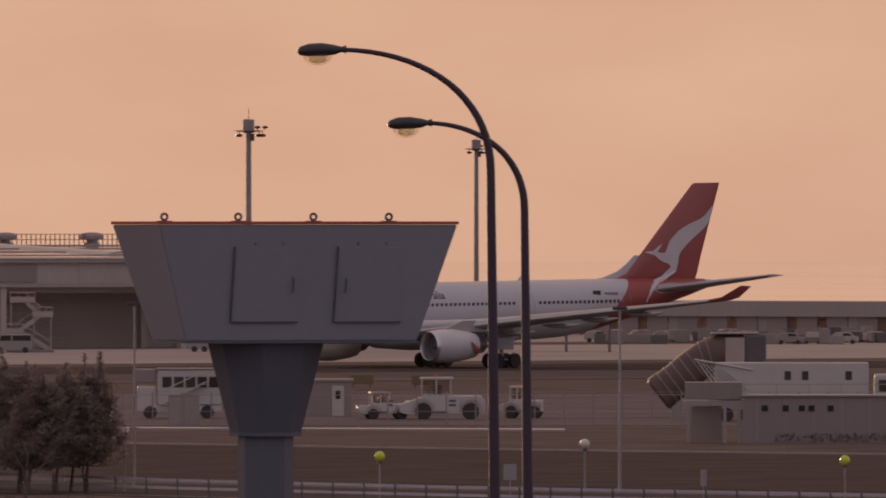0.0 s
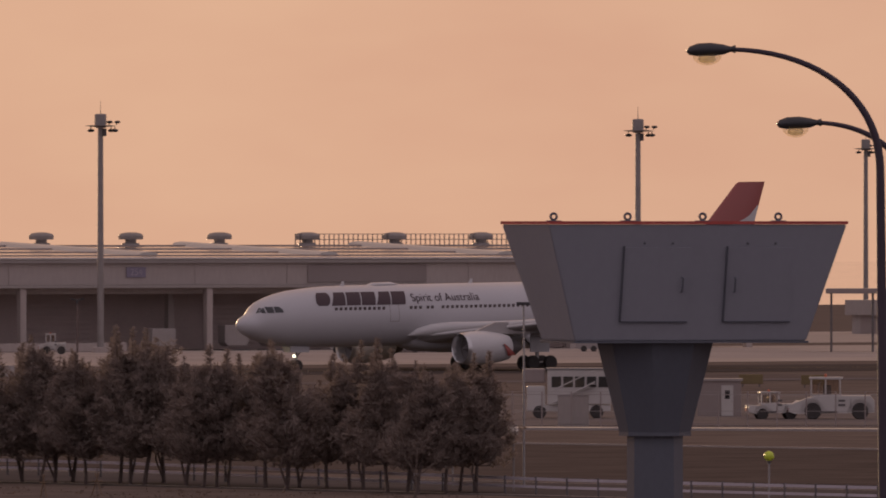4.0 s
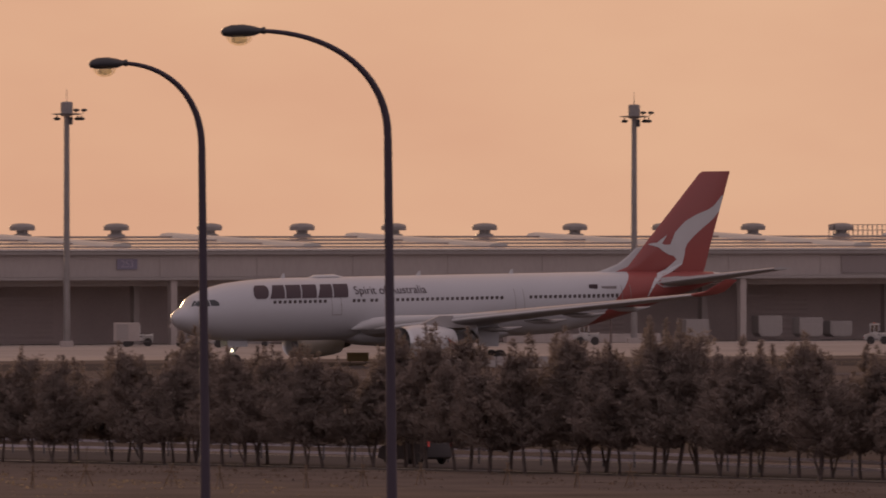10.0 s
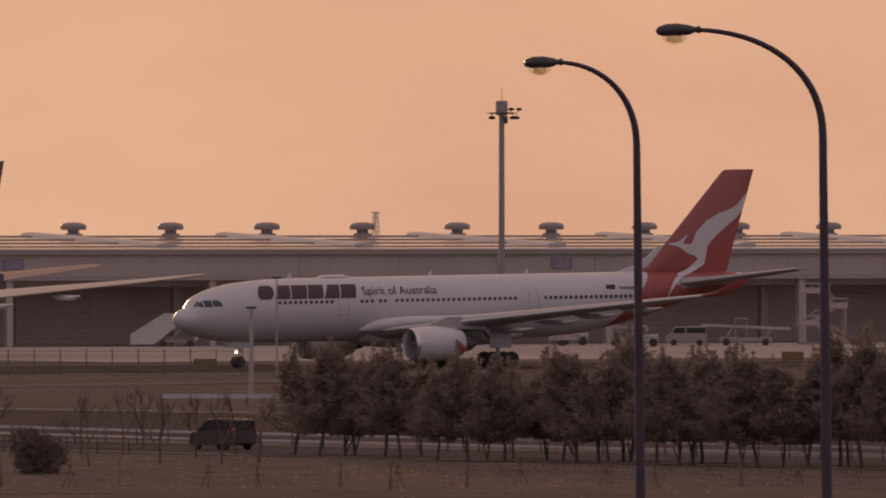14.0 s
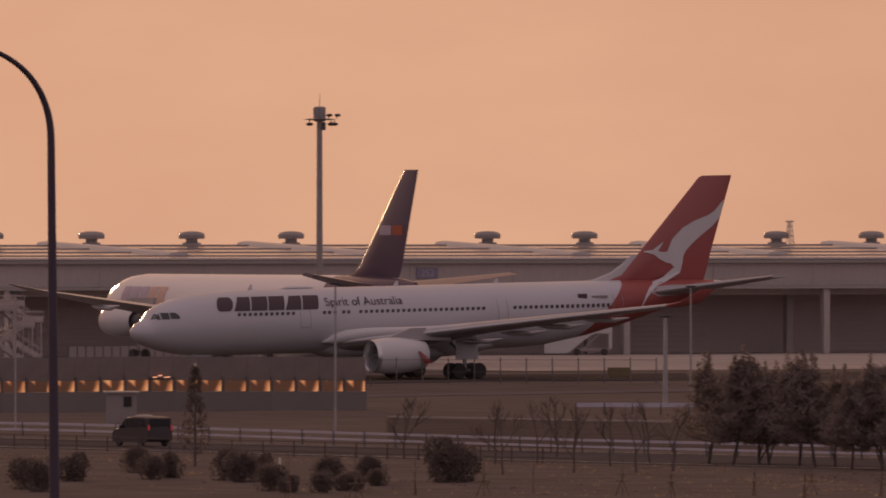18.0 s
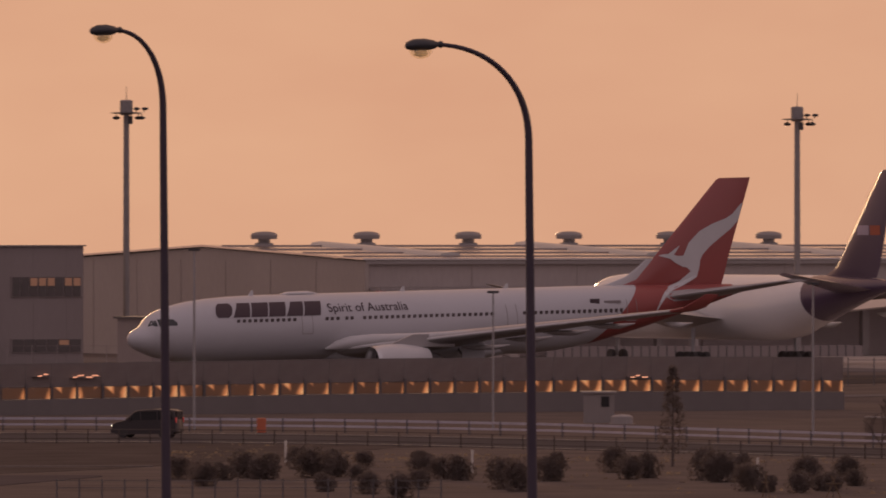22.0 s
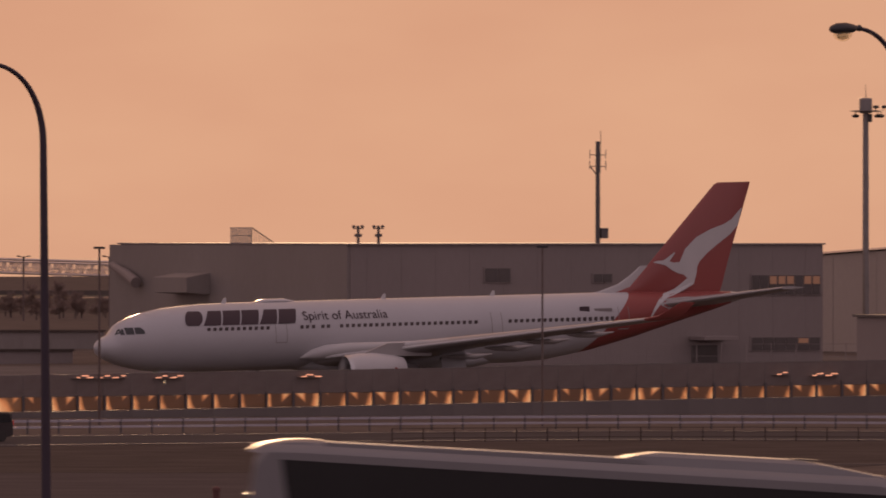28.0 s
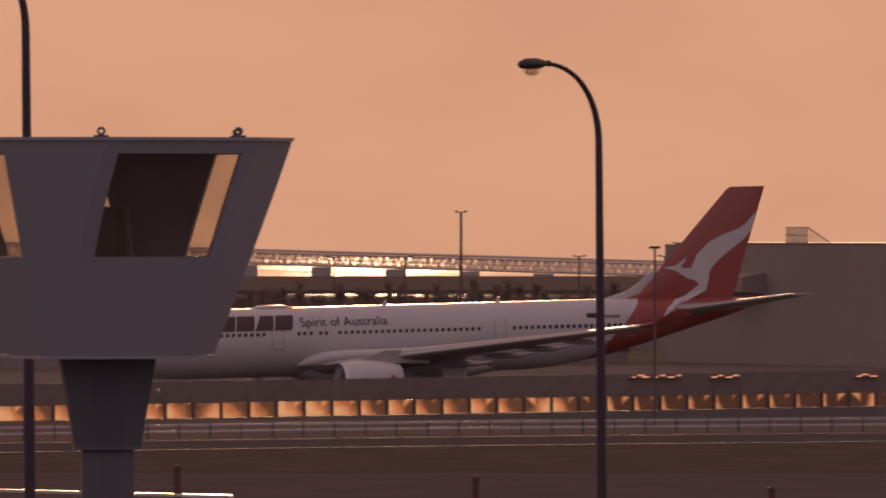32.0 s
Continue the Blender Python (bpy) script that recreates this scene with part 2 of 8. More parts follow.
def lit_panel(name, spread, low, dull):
    """A frosted sheet with the sun's glow put into its tint near one post; the bright patch ends spread metres from the
    post, unevenly.
    """
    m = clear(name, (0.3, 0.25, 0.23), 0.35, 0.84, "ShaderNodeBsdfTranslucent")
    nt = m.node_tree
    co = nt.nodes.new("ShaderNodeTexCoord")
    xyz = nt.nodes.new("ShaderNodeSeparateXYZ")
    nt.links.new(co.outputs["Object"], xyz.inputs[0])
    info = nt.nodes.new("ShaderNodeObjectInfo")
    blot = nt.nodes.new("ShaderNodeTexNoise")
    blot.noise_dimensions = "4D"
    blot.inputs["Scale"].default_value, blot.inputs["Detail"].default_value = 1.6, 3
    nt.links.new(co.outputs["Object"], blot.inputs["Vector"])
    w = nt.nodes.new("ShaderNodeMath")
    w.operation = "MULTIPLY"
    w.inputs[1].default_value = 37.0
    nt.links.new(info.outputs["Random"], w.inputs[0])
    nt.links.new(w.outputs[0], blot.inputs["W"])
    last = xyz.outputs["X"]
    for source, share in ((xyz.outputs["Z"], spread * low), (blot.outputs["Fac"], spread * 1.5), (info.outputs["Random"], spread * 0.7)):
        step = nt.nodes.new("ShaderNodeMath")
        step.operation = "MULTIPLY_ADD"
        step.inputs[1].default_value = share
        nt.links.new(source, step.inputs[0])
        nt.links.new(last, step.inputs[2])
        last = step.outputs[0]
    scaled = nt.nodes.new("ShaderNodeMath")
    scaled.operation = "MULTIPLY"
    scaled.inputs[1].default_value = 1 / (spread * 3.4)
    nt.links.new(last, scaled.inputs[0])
    # a second, fainter painted glow streak that leans towards the other upper corner
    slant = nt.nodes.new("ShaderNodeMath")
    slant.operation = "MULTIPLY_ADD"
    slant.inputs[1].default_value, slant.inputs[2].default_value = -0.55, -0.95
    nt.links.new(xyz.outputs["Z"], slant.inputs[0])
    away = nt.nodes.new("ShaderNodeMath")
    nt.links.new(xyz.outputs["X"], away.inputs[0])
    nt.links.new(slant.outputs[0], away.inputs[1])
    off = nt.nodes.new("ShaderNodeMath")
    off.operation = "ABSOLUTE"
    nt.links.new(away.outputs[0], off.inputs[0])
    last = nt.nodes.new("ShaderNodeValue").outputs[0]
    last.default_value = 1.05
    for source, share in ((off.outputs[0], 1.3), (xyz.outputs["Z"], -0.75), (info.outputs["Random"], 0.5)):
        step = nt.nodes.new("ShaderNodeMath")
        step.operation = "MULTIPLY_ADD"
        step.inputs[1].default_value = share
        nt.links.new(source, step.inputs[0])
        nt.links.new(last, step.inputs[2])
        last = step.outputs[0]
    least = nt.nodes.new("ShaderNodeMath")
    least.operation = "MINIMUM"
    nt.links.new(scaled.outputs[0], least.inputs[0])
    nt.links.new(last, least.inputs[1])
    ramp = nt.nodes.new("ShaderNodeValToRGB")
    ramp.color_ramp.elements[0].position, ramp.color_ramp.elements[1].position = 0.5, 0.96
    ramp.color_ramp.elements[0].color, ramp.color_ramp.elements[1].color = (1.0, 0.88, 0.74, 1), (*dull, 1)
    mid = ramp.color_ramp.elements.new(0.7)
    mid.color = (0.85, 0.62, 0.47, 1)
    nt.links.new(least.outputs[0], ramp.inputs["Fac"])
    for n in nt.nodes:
        if n.bl_idname == "ShaderNodeBsdfTranslucent":
            nt.links.new(ramp.outputs["Color"], n.inputs[0])
    return m


M_PANELS = [lit_panel("faint_glow_panel", 0.2, 0.6, (0.27, 0.215, 0.2)), lit_panel("edge_glow_panel", 0.34, 1.0, (0.29, 0.23, 0.21)), lit_panel("half_glow_panel", 0.7, 1.0, (0.38, 0.3, 0.26)), lit_panel("full_glow_panel", 1.1, 0.9, (0.4, 0.31, 0.26))]
M_BARRIER = mat("barrier_louvre", (0.175, 0.152, 0.143), 0.6, 0.3, vary=0.2, scale=3)
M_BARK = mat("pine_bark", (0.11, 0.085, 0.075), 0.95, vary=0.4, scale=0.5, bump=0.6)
# needle and shrub tones lifted above real foliage to imitate distant haze
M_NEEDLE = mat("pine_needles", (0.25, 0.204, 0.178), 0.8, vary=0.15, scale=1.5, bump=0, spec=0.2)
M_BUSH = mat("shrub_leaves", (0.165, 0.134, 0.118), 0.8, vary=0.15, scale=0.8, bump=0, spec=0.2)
M_FARLEAF = mat("dark_conifer_leaves", (0.25, 0.19, 0.165), 0.85, vary=0.15, scale=1.5, bump=0, spec=0.1)
M_STRAW = mat("straw_grass", (0.19, 0.155, 0.13), 0.9, vary=0.25, scale=3, bump=0, spec=0.0)


def leafy(m, share):
    """Let part of the light through a leaf material."""
    nt = m.node_tree
    b = nt.nodes["Principled BSDF"]
    t = nt.nodes.new("ShaderNodeBsdfTranslucent")
    nt.links.new(b.inputs["Base Color"].links[0].from_socket, t.inputs[0])
    mx = nt.nodes.new("ShaderNodeMixShader")
    mx.inputs[0].default_value = share
    nt.links.new(b.outputs[0], mx.inputs[1])
    nt.links.new(t.outputs[0], mx.inputs[2])
    nt.links.new(mx.outputs[0], nt.nodes["Material Output"].inputs["Surface"])


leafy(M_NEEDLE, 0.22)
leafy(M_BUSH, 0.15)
leafy(M_STRAW, 0.5)
M_COACH = mat("coach_paint", (0.22, 0.21, 0.215), 0.5, vary=0.06, scale=2, bump=0.02)
# vehicle white dulled, with the haze put into its colour
M_FLEET = mat("dull_white_vehicle_paint", (0.46, 0.44, 0.42), 0.5, vary=0.12, scale=1.5, bump=0.02)
M_RAIL = mat("weathered_white_rail", (0.43, 0.405, 0.46), 0.5, 0.1, vary=0.15, scale=2)
M_TWIG = mat("bare_twigs", (0.11, 0.085, 0.07), 0.95, vary=0.3, scale=0.5)
M_LIME = mat("lime_globe", (0.52, 0.62, 0.05), 0.35, vary=0.08, scale=0.3, bump=0)
M_PALE = mat("pale_globe", (0.6, 0.56, 0.5), 0.4, vary=0.08, scale=0.3, bump=0)
M_BRICKRED = mat("bridge_tunnel_brown", (0.12, 0.075, 0.066), 0.6, vary=0.2, scale=1.5)
M_RUST = mat("rusty_post_paint", (0.11, 0.045, 0.04), 0.7, vary=0.3, scale=0.4)
M_BROWNPOLE = mat("brown_pole_steel", (0.13, 0.095, 0.085), 0.6, 0.2, vary=0.25, scale=1)
M_TIMBER = mat("stake_timber", (0.16, 0.11, 0.07), 0.9, vary=0.3, scale=0.3)
M_VANPAINT = mat("dark_car_paint", (0.05, 0.042, 0.042), 0.36, 0.0, vary=0.05, scale=1, bump=0, spec=0.22)
M_SIGNBLUE = mat("stand_sign_blue", (0.2, 0.175, 0.235), 0.5, vary=0.1, scale=1, bump=0)
M_SIGNTEXT = mat("stand_sign_lettering", (0.34, 0.31, 0.36), 0.5, vary=0.05, scale=1, bump=0)
M_HEADLIGHT = glow("headlight", (1.0, 0.85, 0.6), 3)
M_TAILLIGHT = glow("tail_light", (0.5, 0.05, 0.045), 0.16)
# emission that imitates amber sun glints
M_AMBERGLINT = glow("amber_glint", (1.0, 0.42, 0.24), 1.0)
M_PANEGLOW = glow("golden_pane_glow", (0.42, 0.22, 0.13), 0.12)

# sea: dark water with two sizes of waves
M_SEA = bpy.data.materials.new("sea_water")
M_SEA.use_nodes = True
nt = M_SEA.node_tree
b = nt.nodes["Principled BSDF"]
b.inputs["Base Color"].default_value = (0.03, 0.04, 0.05, 1)
b.inputs["Roughness"].default_value = 0.01
co = nt.nodes.new("ShaderNodeTexCoord")
wave = nt.nodes.new("ShaderNodeTexNoise")
wave.inputs["Scale"].default_value = 1.0
wave.inputs["Detail"].default_value = 1
swell = nt.nodes.new("ShaderNodeMapping")    # long low crests across the light's path
swell.inputs["Rotation"].default_value = (0, 0, SUN_BEARING)
swell.inputs["Scale"].default_value = (0.03, 0.4, 1)
nt.links.new(co.outputs["Object"], swell.inputs["Vector"])
nt.links.new(swell.outputs["Vector"], wave.inputs["Vector"])
bp = nt.nodes.new("ShaderNodeBump")
patch = nt.nodes.new("ShaderNodeTexNoise")
patch.inputs["Scale"].default_value = 1.0
patch.inputs["Detail"].default_value = 4
breeze = nt.nodes.new("ShaderNodeMapping")    # breeze patches, drawn out along the light's path
breeze.inputs["Rotation"].default_value = (0, 0, SUN_BEARING)
breeze.inputs["Scale"].default_value = (0.11, 0.0045, 1)
nt.links.new(co.outputs["Object"], breeze.inputs["Vector"])
nt.links.new(breeze.outputs["Vector"], patch.inputs["Vector"])
gloss = nt.nodes.new("ShaderNodeMapRange")
gloss.inputs["From Min"].default_value, gloss.inputs["From Max"].default_value = 0.44, 0.64
gloss.inputs["To Min"].default_value, gloss.inputs["To Max"].default_value = 0.014, 0.042
nt.links.new(patch.outputs["Fac"], gloss.inputs["Value"])
nt.links.new(gloss.outputs[0], b.inputs["Roughness"])
ruffle = nt.nodes.new("ShaderNodeMapRange")
ruffle.inputs["From Min"].default_value, ruffle.inputs["From Max"].default_value = 0.57, 0.74
ruffle.inputs["To Min"].default_value, ruffle.inputs["To Max"].default_value = 0.0, 0.2
nt.links.new(patch.outputs["Fac"], ruffle.inputs["Value"])
nt.links.new(ruffle.outputs[0], bp.inputs["Strength"])
bp.inputs["Distance"].default_value = 0.35
nt.links.new(wave.outputs["Fac"], bp.inputs["Height"])
nt.links.new(bp.outputs["Normal"], b.inputs["Normal"])

# ---- building blocks ----


def link_mesh(name, bm, material, smooth=False):
    me = bpy.data.meshes.new(name)
    bm.normal_update()
    bm.to_mesh(me)
    bm.free()
    for m in (material if isinstance(material, (list, tuple)) else [material]):
        me.materials.append(m)
    if smooth:
        me.polygons.foreach_set("use_smooth", [True] * len(me.polygons))
        me.set_sharp_from_angle(angle=radians(40))
    return me


def part(name, bm, material, parent, label="", smooth=False, m=None):
    ob = new(name, link_mesh(name, bm, material, smooth))
    ob.parent = parent
    if m is not None:
        ob.matrix_basis = m
    return tagged(ob, label)


def piece(name, me, parent, m):
    ob = new(name, me)
    ob.parent = parent
    ob.matrix_basis = m
    return ob


def thing(name, label, category, m=None, group="", kind=""):
    ob = new(name)
    ob.empty_display_size = 0.5
    if m is not None:
        ob.matrix_basis = m
    return tagged(ob, label, category, group, kind)


def solid(name, bm, material, label, category="", kind="", group="", smooth=False, m=None):
    ob = new(name, link_mesh(name, bm, material, smooth))
    if m is not None:
        ob.matrix_basis = m
    return tagged(ob, label, category, group, kind)


def box(bm, a, b, bevel=0.0):
    x0, y0, z0 = a
    x1, y1, z1 = b
    vs = [bm.verts.new(p) for p in ((x0, y0, z0), (x1, y0, z0), (x1, y1, z0), (x0, y1, z0), (x0, y0, z1), (x1, y0, z1), (x1, y1, z1), (x0, y1, z1))]
    fs = [bm.faces.new([vs[i] for i in q]) for q in ((3, 2, 1, 0), (4, 5, 6, 7), (0, 1, 5, 4), (1, 2, 6, 5), (2, 3, 7, 6), (3, 0, 4, 7))]
    if bevel:
        es = {e for f in fs for e in f.edges}
        bmesh.ops.bevel(bm, geom=list(es), offset=bevel, segments=2, profile=0.5, affect="EDGES")
    return bm


def slab(a, b, bevel=0.0):
    return box(bmesh.new(), a, b, bevel)


def rod(bm, p, q, r0, r1=None, n=8, caps=True):
    p, q = Vector(p), Vector(q)
    r1 = r0 if r1 is None else r1
    w = (q - p).normalized()
    u = w.orthogonal().normalized()
    v = w.cross(u)
    ring = [[bm.verts.new(c + (u * math.cos(t) + v * math.sin(t)) * r) for t in [2 * math.pi * k / n for k in range(n)]] for c, r in ((p, r0), (q, r1))]
    for k in range(n):
        bm.faces.new((ring[0][k], ring[0][(k + 1) % n], ring[1][(k + 1) % n], ring[1][k]))
    if caps:
        bm.faces.new(ring[0][::-1])
        bm.faces.new(ring[1])
    return bm


def loft(bm, rings, caps=True, closed=True):
    vs = [[bm.verts.new(p) for p in r] for r in rings]
    n = len(vs[0])
    for a, c in zip(vs, vs[1:]):
        for k in range(n if closed else n - 1):
            bm.faces.new((a[k], a[(k + 1) % n], c[(k + 1) % n], c[k]))
    if caps and closed:
        bm.faces.new(vs[0][::-1])
        bm.faces.new(vs[-1])
    return bm


def tube(bm, pts, radii, n=10):
    pts = [Vector(p) for p in pts]
    rings = []
    for i, p in enumerate(pts):
        w = (pts[min(i + 1, len(pts) - 1)] - pts[max(i - 1, 0)]).normalized()
        u = w.cross(Vector((0.3, 1, 0.2))).normalized()
        v = w.cross(u)
        r = radii[i] if isinstance(radii, (list, tuple)) else radii
        rings.append([p + (u * math.cos(t) + v * math.sin(t)) * r for t in [2 * math.pi * k / n for k in range(n)]])
    return loft(bm, rings)


def prism(bm, outline, axis, a, b):
    """An outline of 2D points, drawn out along an axis from a to b."""
    def at(p, c):
        return {"x": (c, p[0], p[1]), "y": (p[0], c, p[1]), "z": (p[0], p[1], c)}[axis]
    return loft(bm, [[at(p, a) for p in outline], [at(p, b) for p in outline]])


def lathe(bm, profile, n=20, axis="x", caps=True):
    rings = []
    for s, r in profile:
        rings.append([{"x": (s, r * math.cos(t), r * math.sin(t)), "z": (r * math.cos(t), r * math.sin(t), s), "y": (r * math.cos(t), s, r * math.sin(t))}[axis] for t in [2 * math.pi * k / n for k in range(n)]])
    return loft(bm, rings, caps)


def fix(bm):
    bmesh.ops.recalc_face_normals(bm, faces=bm.faces)
    return bm


def ribbon(bm, left, right, z0, z1=None):
    """A strip between two lines of (x, y), as a thin slab with its top at z0."""
    n = len(left)
    lo = -0.02 if z1 is None else z1
    rings = []
    for i in range(n):
        rings.append([(*left[i], z0), (*right[i], z0), (*right[i], lo), (*left[i], lo)])
    return fix(loft(bm, rings))


def text_mesh(words, size, depth=0.02):
    cu = bpy.data.curves.new("lettering", "FONT")
    cu.body, cu.size, cu.extrude, cu.align_x, cu.align_y = words, size, depth, "CENTER", "CENTER"
    ob = bpy.data.objects.new("lettering", cu)
    me = bpy.data.meshes.new_from_object(ob)
    bpy.data.objects.remove(ob)
    return me

# ---- ground ----


def gz(x, y):
    """The apron falls gently towards -x."""
    k = min(1.0, max(0.0, (y - 905) / 90))
    return -k * min(2.3, 0.0088 * max(0.0, 600 - x))


bm = bmesh.new()
gx = [-2400, -1700, -1000, -500, 0] + [100 + 20 * k for k in range(31)] + [800, 1000, 1500, 2000, 2400]
gy = [-2400, -900, -300, 0, 300, 600, 850] + [890 + 15 * k for k in range(9)] + [1100, 1300, 1700, 1890]
grid = [[bm.verts.new((x, y, gz(x, y))) for y in gy] for x in gx]
for i in range(len(gx) - 1):
    for j in range(len(gy) - 1):
        bm.faces.new((grid[i][j], grid[i + 1][j], grid[i + 1][j + 1], grid[i][j + 1]))
solid("ground", bm, M_DRYGRASS, "dry winter grass of the airport island", kind="structure")
bm = bmesh.new()
arc = [2 * math.pi * k / 96 for k in range(97)]
rings = []
for r in (1950, 4950):
    rings.append([bm.verts.new((r * math.sin(t), r * math.cos(t), -0.8 if r < 3000 else 0.0)) for t in arc])
for k in range(96):
    bm.faces.new((rings[0][k], rings[0][k + 1], rings[1][k + 1], rings[1][k]))
sea = solid("water", fix(bm), M_SEA, "calm evening sea round the airport island", kind="structure")


def strip(name, material, label, y0, y1, xs, dz, kind="structure"):
    bm = bmesh.new()
    rows = [[bm.verts.new((x, y, gz(x, y) + dz)) for y in (y0, (y0 + y1) / 2, y1)] for x in xs]
    for a, c in zip(rows, rows[1:]):
        for j in range(2):
            bm.faces.new((a[j], c[j], c[j + 1], a[j + 1]))
    return solid(name, bm, material, label, kind=kind)


LONG = [-400, 0, 200] + [300 + 25 * k for k in range(20)] + [900, 1100, 1600]
strip("apron", M_CONCRETE, "pale concrete apron before the cargo warehouse", 1118, 1262, [644] + [x for x in LONG if x > 650], 0.03)
strip("apron_edge", M_YARD, "worn asphalt yard before the office building", 1118, 1262, [x for x in LONG if x < 640] + [644], 0.03)
strip("taxiway", M_ASPHALT, "worn asphalt taxiway", 1046, 1094, LONG, 0.03)
strip("taxiway_line", M_YELLOW, "yellow taxiway centre line", 1069.6, 1069.9, LONG, 0.045)
strip("service_lane", M_YARD, "narrow asphalt perimeter lane", 985, 997, LONG, 0.03)
strip("apron_far", M_CONCRETE, "far concrete apron beyond the warehouse", 1290, 1420, [915, 1000, 1200, 1600], 0.03)


def yard_ring(u0, u1, d0, d1, z, n=24):
    us = [u0 + (u1 - u0) * k / n for k in range(n + 1)]
    return ribbon(bmesh.new(), [spot(u, d0)[:2] for u in us], [spot(u, d1)[:2] for u in us], z)


solid("service_yard", yard_ring(150, 2600, 955, 1130, 0.035), M_YARD, "worn asphalt yard for ground handling vehicles", kind="structure")


def curve_d(u, table):
    us, ds = zip(*table)
    k = np.interp([u - 260, u - 130, u, u + 130, u + 260], us, ds)
    return float(k.mean())


ROAD_LINE = [(-9500, 770), (-7500, 800), (-5769, 860), (-4270, 895), (-3600, 893), (-3166, 877), (-2610, 843), (-1860, 808), (-619, 762), (-306, 747), (879, 702),
             (2400, 665), (4500, 640)]


def lane_d(u):
    return curve_d(u, ROAD_LINE)


ALONG = [-9000 + 150 * k for k in range(84)]
solid("road", ribbon(bmesh.new(), [spot(u, lane_d(u) - 18)[:2] for u in ALONG], [spot(u, lane_d(u) + 22)[:2] for u in ALONG], 0.03), M_ROAD,
      "asphalt access road between guard rails", kind="structure")
for off in (-15.5, 19.5):
    solid("road_marking", ribbon(bmesh.new(), [spot(u, lane_d(u) + off)[:2] for u in ALONG], [spot(u, lane_d(u) + off + 0.3)[:2] for u in ALONG], 0.04), M_LINE,
          "white edge line on the access road", kind="structure")
LOW = [-9000 + 100 * k for k in range(53)]
solid("inner_road", ribbon(bmesh.new(), [spot(u, 640 + 118 * min(1.0, max(0.0, (u + 5400) / 1600)) ** 2)[:2] for u in LOW], [spot(u, 762)[:2] for u in LOW], 0.03), M_SIDELANE, "worn asphalt side lane beside the lawn", kind="structure")
SIDE = [-4700 + 99 * k for k in range(11)]
VERGE = [-9000 + 53 * k for k in range(110)]
solid("road_verge", ribbon(bmesh.new(), [spot(u, 764 + (lane_d(u) - 784) * min(1.0, max(0.0, (u + 4150) / 900)) ** 2)[:2] for u in VERGE], [spot(u, lane_d(u) - 19)[:2] for u in VERGE], 0.02), M_BANK, "dark rough grass verge beside the access road", kind="structure")
solid("side_kerb", ribbon(bmesh.new(), [spot(u, 788.6)[:2] for u in SIDE], [spot(u, 790)[:2] for u in SIDE], 0.05), M_YARD, "low concrete kerb beside the side road", kind="structure")
solid("lawn", yard_ring(-4500, 3200, 560, 690, 0.03, 40), M_LAWN, "dry lawn strip along the road", kind="structure")

BANK = [-2450 + 110 * k for k in range(47)]
solid("roadside_bank", ribbon(bmesh.new(), [spot(u, lane_d(u) + 33)[:2] for u in BANK], [spot(u, lane_d(u) + 148)[:2] for u in BANK], 0.034), M_BANK, "dark rough grass bank beyond the road", kind="structure")
solid("bank_kerb", ribbon(bmesh.new(), [spot(u, lane_d(u) + 148.2)[:2] for u in BANK], [spot(u, lane_d(u) + 148.7)[:2] for u in BANK], 0.12), M_GREYCLAD, "pale concrete kerb along the bank", kind="structure")

SHORE = [-7600 + 120 * k for k in range(25)]
KERB = [-80 + 40 * k for k in range(28)]
solid("yard_kerb", ribbon(bmesh.new(), [spot(u, 938 - 0.01 * u)[:2] for u in KERB], [spot(u, 943 - 0.01 * u)[:2] for u in KERB], 0.14), M_GREYCLAD, "pale concrete gutter along the yard fence", kind="structure")
solid("windbreak_shore", ribbon(bmesh.new(), [spot(u, 2075)[:2] for u in SHORE], [spot(u, 2536)[:2] for u in SHORE], -0.45, -3.0), M_BANK, "dark rough land under the windbreak trees", kind="structure")
# strip of water added only to make the glints behind the shed
GLINTS = [-5990 + 23 * k for k in range(17)]
solid("glint_strip", ribbon(bmesh.new(), [spot(u, 1752 + 9 * math.sin(u * 0.05))[:2] for u in GLINTS], [spot(u, 1848 + 14 * math.sin(u * 0.043))[:2] for u in GLINTS], 0.04), M_SEA, "water strip added for the glints behind the shed", kind="structure")
solid("far_shore", ribbon(bmesh.new(), [spot(u, 2684)[:2] for u in SHORE], [spot(u, 3330)[:2] for u in SHORE], 0.12, -3.0), M_DRYGRASS, "dry reclaimed land across the canal", kind="structure")

# elevated viaduct road between the deck and the airport
bm = bmesh.new()
us = [-16000 + 500 * k for k in range(58)]
rings = []
for u in us:
    top = 6.0 - 0.9 * min(1, max(0, (u + 6500) / 8000))
    rings.append([(*spot(u, 150)[:2], -0.3), (*spot(u, 160)[:2], top), (*spot(u, 345)[:2], top), (*spot(u, 362)[:2], -0.3)])
loft(bm, rings)
solid("viaduct_road", fix(bm), M_ROAD, "elevated road embankment in front of the airport", kind="structure")

# the coach's lane on the viaduct, running slightly downhill
BUS_D, BUS_SPEED, BUS_Z, BUS_U = 262.0, 14.3, 6.16, -4522.0
BUS_A = TURN + (BUS_U + 2352) / STEP
BUS_WAY = Vector((math.cos(BUS_A), -math.sin(BUS_A), 0))


def lane_z(s):
    return BUS_Z - 0.054 * max(-30.0, min(30.0, s))


bm = bmesh.new()
side = Vector((math.sin(BUS_A), math.cos(BUS_A), 0))
rings = []
